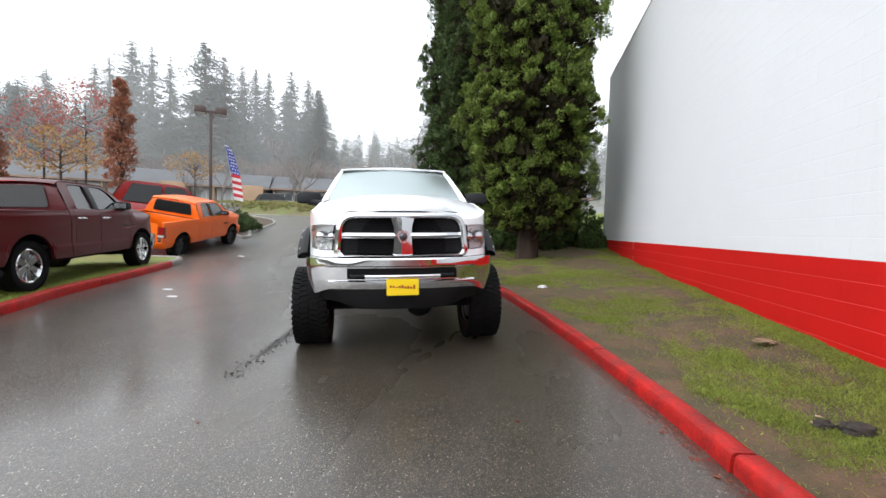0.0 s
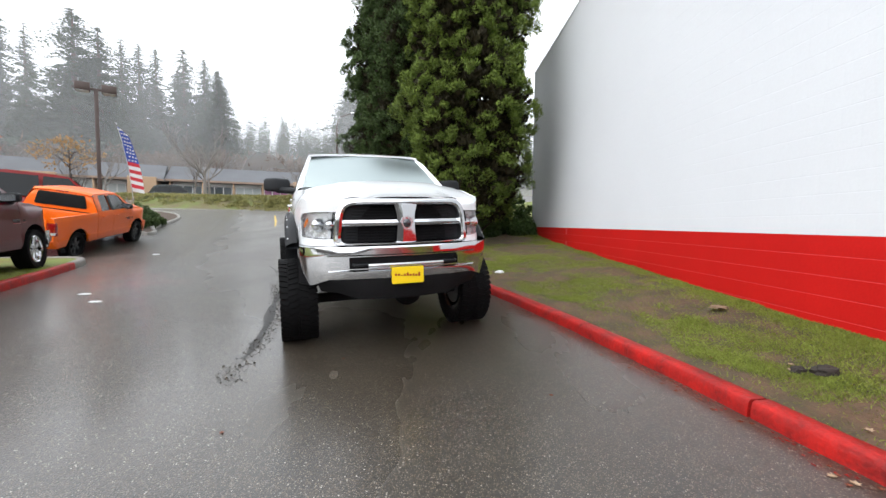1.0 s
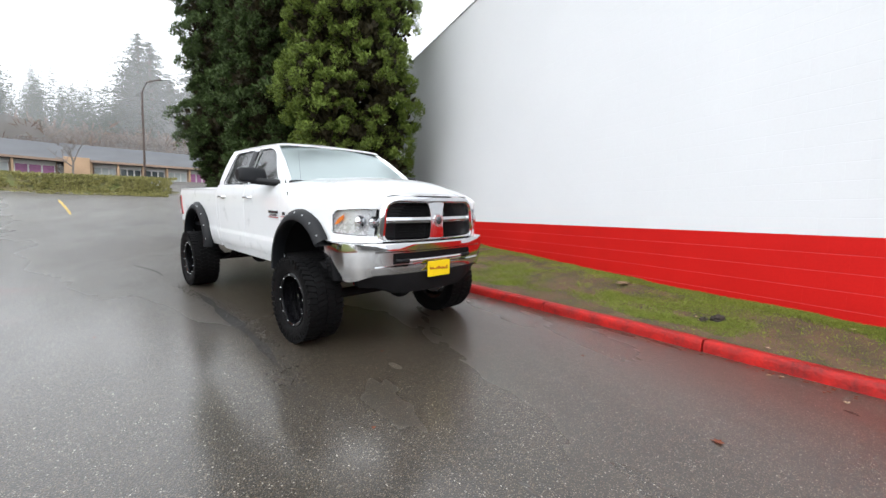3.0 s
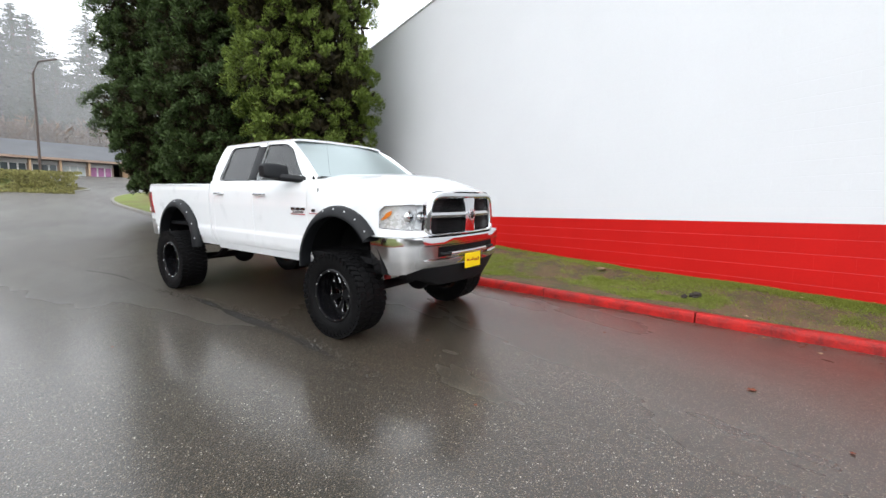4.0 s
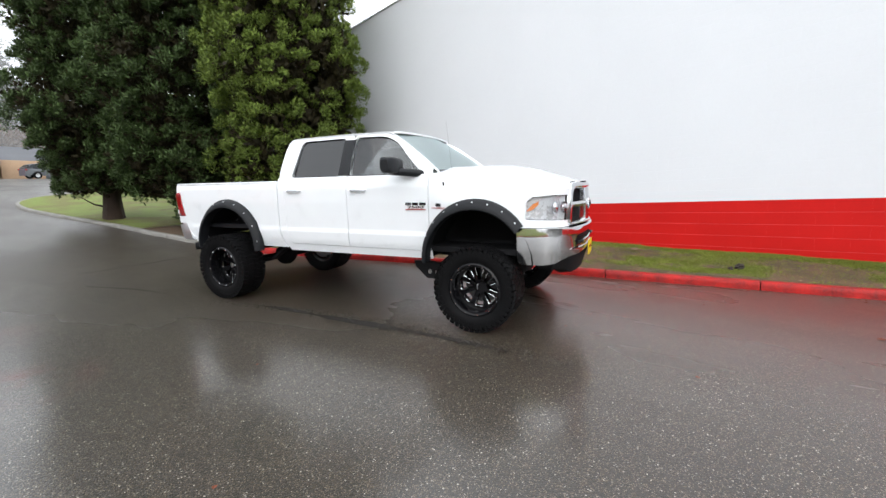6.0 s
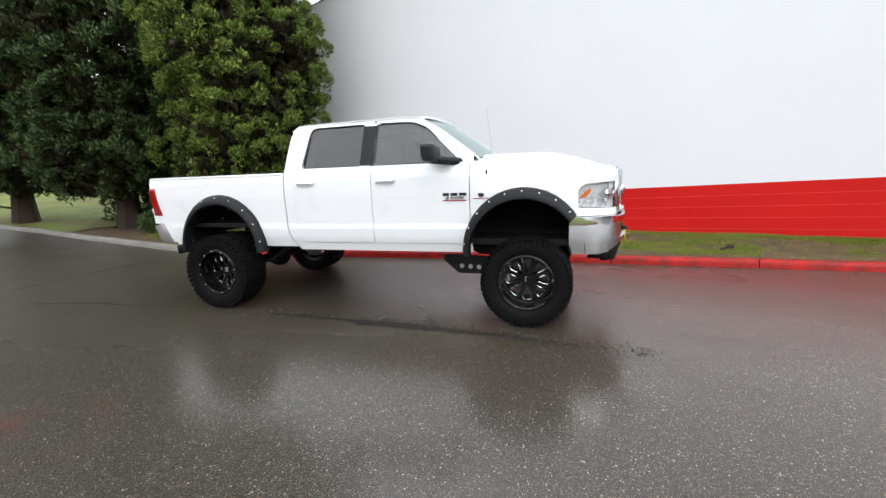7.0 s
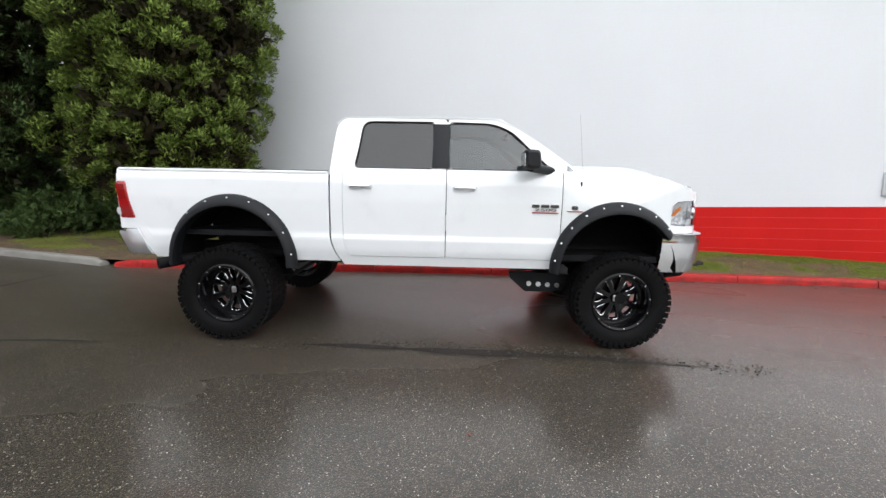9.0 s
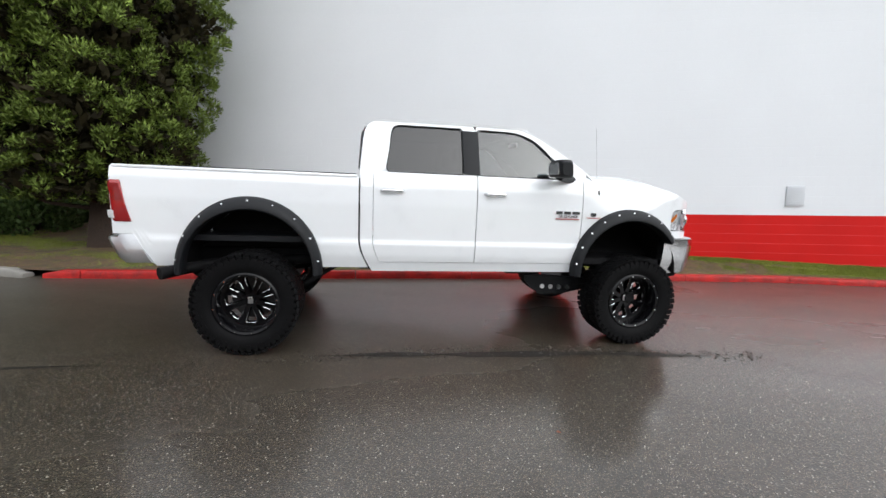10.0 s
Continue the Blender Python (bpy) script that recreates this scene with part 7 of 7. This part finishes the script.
rng = np.random.default_rng(3)
spots = []
while len(spots) < 270000:
    y = -1.6 + 18.5 * rng.random() ** 1.3
    x = lerp(kerb_x(y) + KW, WALL_X, rng.random())
    t = turf_amount(x, y)
    if rng.random() < max(t * 1.35 - 0.17, 0.03):
        k = (x - kerb_x(y) - KW) / (WALL_X - kerb_x(y) - KW)
        spots.append((x, y, verge_z(x, y, k) - 0.004))
grass("grass", spots, 0.023, M["grass_blade"], "short damp grass in clumps over mud", rng)
spots = []
lk = curve_points(LEFT_KERB, 0.3)
while len(spots) < 26000:
    q = lk[int(rng.random() ** 0.8 * 38)]
    x, y = q.x - KW - 4.5 * rng.random() ** 1.6, q.y + rng.normal() * 0.2
    spots.append((x, y, ground_z(x, y) + 0.125))
grass("grass", spots, 0.04, M["grass_blade"], "short green grass under the parked truck", rng)


def leaf_mesh(seed, size):
    r = random.Random(seed)
    pts = [(0, -1.0), (0.35, -0.55), (0.8, -0.5), (0.5, -0.1), (0.75, 0.4), (0.3, 0.35), (0, 1.0), (-0.3, 0.35), (-0.75, 0.4), (-0.5, -0.1), (-0.8, -0.5), (-0.35, -0.55)]
    vs = [(x * size, y * size, 0.006 + size * 0.25 * (x * x) * r.uniform(0.3, 1.3)) for x, y in pts] + [(0, 0, 0.004)]
    return quick_mesh("fallen_leaf", vs, [(i, (i + 1) % 12, 12) for i in range(12)], M["dead_leaf"] if seed % 3 else M["pale_leaf"])


LEAVES = [leaf_mesh(s, sz) for s, sz in ((0, 0.028), (1, 0.020), (2, 0.022), (3, 0.030), (4, 0.042))]


def drop_leaf(x, y, k, turn, up=0.0, label="small reddish-brown fallen leaf on wet asphalt"):
    ob = tagged(new("fallen_leaf", LEAVES[k]), label, "leaf", "fallen leaves")
    ob.matrix_world = Matrix.Translation((x, y, ground_z(x, y) + up)) @ Matrix.Rotation(turn, 4, 'Z')


rng = np.random.default_rng(8)
drop_leaf(0.30, 1.75, 4, 0.6)
drop_leaf(1.84, 2.18, 3, 0.2, label="pale curled fallen leaf beside the kerb")
drop_leaf(1.78, 2.24, 0, 1.4, label="pale curled fallen leaf beside the kerb")
drop_leaf(1.75, 1.70, 3, 2.0, label="pale curled fallen leaf beside the kerb")
for i in range(70):
    y = rng.uniform(0.5, 9.5)
    drop_leaf(kerb_x(y) - 0.03 - abs(rng.normal()) * 0.10, y, int(rng.integers(1, 3)), rng.random() * 6)
for i in range(18):
    y = rng.uniform(0.6, 9.0)
    x = lerp(kerb_x(y) + 0.3, WALL_X - 0.2, rng.random())
    drop_leaf(x, y, int(rng.integers(1, 4)), rng.random() * 6, verge_z(x, y, (x - kerb_x(y) - KW) / (WALL_X - kerb_x(y) - KW)) - ground_z(x, y) + 0.012, "small brown fallen leaf on the grass")
for i in range(9):
    x, y = rng.uniform(-5, 1.2), rng.uniform(0.5, 9)
    drop_leaf(x, y, int(rng.integers(1, 3)), rng.random() * 6)


def lump(name, x, y, r, h, material, label, category, seed, up):
    bm = bmesh.new()
    bmesh.ops.create_icosphere(bm, subdivisions=3, radius=1)
    for v in bm.verts:
        k = 1 + 0.55 * noise.noise(v.co * 2.2 + Vector((seed, 0, 0))) + 0.25 * noise.noise(v.co * 6 + Vector((0, seed, 0)))
        v.co = Vector((v.co.x * r * k, v.co.y * r * 0.6 * k, max(v.co.z, -0.3) * h * k))
    ob = thing(name, bm, material, label, category)
    ob.matrix_world = Matrix.Translation((x, y, up))
    return ob


cz = lambda x, y: verge_z(x, y, (x - kerb_x(y) - KW) / (WALL_X - kerb_x(y) - KW))
lump("dirt_clod", 2.70, 3.27, 0.10, 0.05, M["dark_clod"], "dark torn clod of earth on the grass", "clod", 2.0, cz(2.70, 3.25) + 0.01)
lump("dirt_clod", 2.56, 3.36, 0.06, 0.04, M["dark_clod"], "dark torn clod of earth on the grass", "clod", 5.0, cz(2.52, 3.36) + 0.01)
lump("flat_stone", 3.02, 5.0, 0.10, 0.02, M["tan_stone"], "flat tan stone sunk in the grass", "stone", 9.0, cz(3.05, 5.6) + 0.005)
lump("paper_scrap", 0.95, 8.6, 0.09, 0.04, M["litter_white"], "crumpled white paper scrap on the grass", "litter", 3.0, cz(0.95, 8.6) + 0.01)
for x, y in ((-5.6, 6.6), (-6.1, 7.0), (-8.6, 12.4)):
    lump("paper_scrap", x, y, 0.10, 0.012, M["litter_white"], "flattened white paper scrap on wet asphalt", "litter", x, ground_z(x, y) + 0.003)

# vent plate on the wall
vent = group_of("wall_vent", Matrix.Translation((WALL_X, 0.24, 1.73)), "small grey painted vent plate on the white wall", "vent")
bm = bmesh.new()
box(bm, -0.030, -0.003, -0.17, 0.17, -0.21, 0.21, 0.006)
part("frame", bm, M["vent_grey"], vent)
for k in range(9):
    bm = bmesh.new()
    z = -0.16 + 0.04 * k
    box(bm, -0.036, -0.031, -0.135, 0.135, z - 0.012, z + 0.012, 0.002, 1)
    part("slat", bm, M["vent_grey"], vent)


def road_strip(name, pts, width, material, label, up=0.004):
    line = curve_points(pts, 0.25)
    a, b = offset(line, width / 2), offset(line, -width / 2)
    bm = bmesh.new()
    rows = []
    for i, (p, q) in enumerate(zip(a, b)):
        w = max(0.05, 0.8 + 0.9 * noise.noise(Vector((p.x * 4, p.y * 4, 0)))) * smooth(0, 3, i) * smooth(0, 3, len(a) - 1 - i)
        p, q = p.lerp(q, 0.5 - 0.5 * w), q.lerp(p, 0.5 - 0.5 * w)
        rows.append([(p.x, p.y, ground_z(p.x, p.y) + up), (q.x, q.y, ground_z(q.x, q.y) + up)])
    grid(bm, rows)
    return thing(name, bm, material, label, "road mark", kind="structure")


road_strip("tar_seam", [(-3.20, 7.75), (-2.95, 7.05), (-2.70, 6.2), (-2.42, 5.33), (-2.22, 4.54), (-2.08, 3.8)], 0.12, M["tar"], "dark crumbled seam along the asphalt", 0.004)
M["worn_edge"] = surface("worn_edge", (0.024, 0.020, 0.017), 0.42, vary=0.4, big=6, fine=90, bump=0.8, world_space=True)
road_strip("tar_seam", [(-5.2, 11.7), (-4.75, 11.0), (-4.25, 10.2), (-4.0, 9.7), (-3.75, 9.0)], 0.06, M["worn_edge"], "dark worn edge of old coarse asphalt", 0.003)
road_strip("tar_seam", [(-5.4, 11.9), (-4.3, 12.28), (-3.4, 12.55), (-2.75, 12.75), (-1.95, 12.9)], 0.05, M["tar"], "thin dark seam across the asphalt")
road_strip("line_yellow", [(-9.7, 24.0), (-10.8, 26.9), (-12.2, 30.3)], 0.13, M["road_yellow"], "faded yellow painted line")

# loose crumbs of stone along the seam
rng = np.random.default_rng(31)
V, F = [], []
for k in range(1100):
    t = rng.random()
    x, y = table([(0, -3.45), (0.40, -2.62), (0.60, -2.32), (0.9, -2.08), (1, -1.98)], t) + rng.normal() * 0.07, lerp(8.2, 3.5, t) + rng.normal() * 0.05
    r = 0.004 + 0.007 * rng.random()
    d = rng.normal(size=(4, 3)) * r
    b = len(V)
    V += [(x + q[0], y + q[1], ground_z(x, y) + abs(q[2]) * 0.8 + 0.001) for q in d]
    F += [(b, b + 1, b + 2), (b, b + 1, b + 3), (b, b + 2, b + 3), (b + 1, b + 2, b + 3)]
tagged(new("loose_grit", quick_mesh("loose_grit", V, F, M["wet_grit"])), "loose wet grit along the crumbled seam", "gravel", kind="stuff")

# broken dark crumbs of old surface along the seam
V, F = [], []
for k in range(2200):
    t = rng.random()
    x, y = table([(0, -4.2), (0.33, -3.2), (0.57, -2.70), (0.70, -2.42), (0.82, -2.22), (1, -2.02)], t), lerp(9.9, 3.4, t)
    if t > 0.74 or noise.noise(Vector((x * 2.1, y * 1.7, 4.0))) < 0.02 + 0.8 * smooth(0.50, 0.80, t):
        continue
    x, y = x + rng.normal() * 0.055, y + rng.normal() * 0.03
    r = 0.002 + 0.005 * rng.random() ** 2
    b, m = len(V), 7
    for q in range(m):
        a = 2 * math.pi * q / m
        w = r * rng.uniform(0.4, 1.2)
        V.append((x + w * math.cos(a), y + w * math.sin(a) * 1.5, ground_z(x, y) + 0.003 + 0.0015 * rng.random()))
    F.append(tuple(range(b, b + m)))
tagged(new("seam_crumbs", quick_mesh("seam_crumbs", V, F, M["worn_edge"])), "dark crumbled patches of old asphalt along a seam", "gravel", kind="stuff")

# red overspray flakes on the asphalt along the kerb
V, F = [], []
for k in range(900):
    y = rng.uniform(-2.4, 7.0)
    if noise.noise(Vector((y * 1.3, 2.0, 0))) < -0.12:
        continue
    x = kerb_x(y) - 0.015 - abs(rng.normal()) * 0.055
    r = 0.003 + 0.011 * rng.random() ** 2
    b, m = len(V), 7
    for q in range(m):
        a = 2 * math.pi * q / m
        w = r * rng.uniform(0.4, 1.2)
        V.append((x + w * math.cos(a) * 0.6, y + w * math.sin(a) * 1.6, ground_z(x, y) + 0.003))
    F.append(tuple(range(b, b + m)))
tagged(new("paint_flakes", quick_mesh("paint_flakes", V, F, M["kerb_red"])), "flakes of spilt red paint on asphalt along the kerb", "paint", kind="stuff")

# ---- the blocks of the wall, laid in half bond ----
BV = [(0, 0.0004, 0.003), (0, BLOCK - 0.0004, 0.003), (0, BLOCK - 0.0004, COURSE - JOINT - 0.003), (0, 0.0004, COURSE - JOINT - 0.003),
      (0.0025, 0.0002, 0), (0.0025, BLOCK - 0.0002, 0), (0.0025, BLOCK - 0.0002, COURSE - JOINT), (0.0025, 0.0002, COURSE - JOINT)]
WV = [(x * 0.45, y, z) for x, y, z in BV]
BF = [(3, 2, 1, 0), (0, 1, 5, 4), (1, 2, 6, 5), (2, 3, 7, 6), (3, 0, 4, 7)]
red_block = quick_mesh("block", BV, BF, M["wall_red"])
courses_red = 6
for c in range(courses_red):
    z = BAND_TOP - (c + 1) * COURSE + JOINT / 2
    for k in range(int((13.0 + 1.8) / BLOCK)):
        y = -1.8 + k * BLOCK + (BLOCK / 2 if c % 2 else 0)
        if z + COURSE < ground_z(WALL_X, y) + 0.1 or len(wall.children) > 260:
            continue
        share("block", red_block, wall, Matrix.Translation((WALL_X, y, z)))
V, F = [], []
base_v, base_f = np.array(BV), BF
for c in range(-6, int((WALL_TOP - BAND_TOP) / COURSE) + 1):
    z = BAND_TOP + c * COURSE + JOINT / 2
    if z + COURSE > WALL_TOP + 0.01:
        continue
    y0 = Y0 + (BLOCK / 2 if c % 2 else 0)
    for k in range(int((WALL_END - y0) / BLOCK)):
        y = y0 + k * BLOCK
        if c < 0:
            continue
        b = len(V)
        V += [(WALL_X + q[0], y + q[1], z + q[2]) for q in WV]
        F += [tuple(b + i for i in f) for f in BF]
ob = share("upper_blocks", quick_mesh("upper_blocks", V, F, M["wall_white"]), wall)
tagged(ob, "white painted concrete blocks", kind="stuff")
V, F = [], []
for c in range(courses_red):
    z = BAND_TOP - (c + 1) * COURSE + JOINT / 2
    for y in [Y0 + k * BLOCK + (BLOCK / 2 if c % 2 else 0) for k in range(18)] + [13.0 + k * BLOCK for k in range(12)]:
        if -1.8 - BLOCK < y < 13.0 - 0.01 or y + BLOCK > WALL_END:
            continue
        b = len(V)
        V += [(WALL_X + q[0], y + q[1], z + q[2]) for q in BV]
        F += [tuple(b + i for i in f) for f in BF]
tagged(share("band_blocks", quick_mesh("band_blocks", V, F, M["wall_red"]), wall), "red painted concrete blocks", kind="stuff")
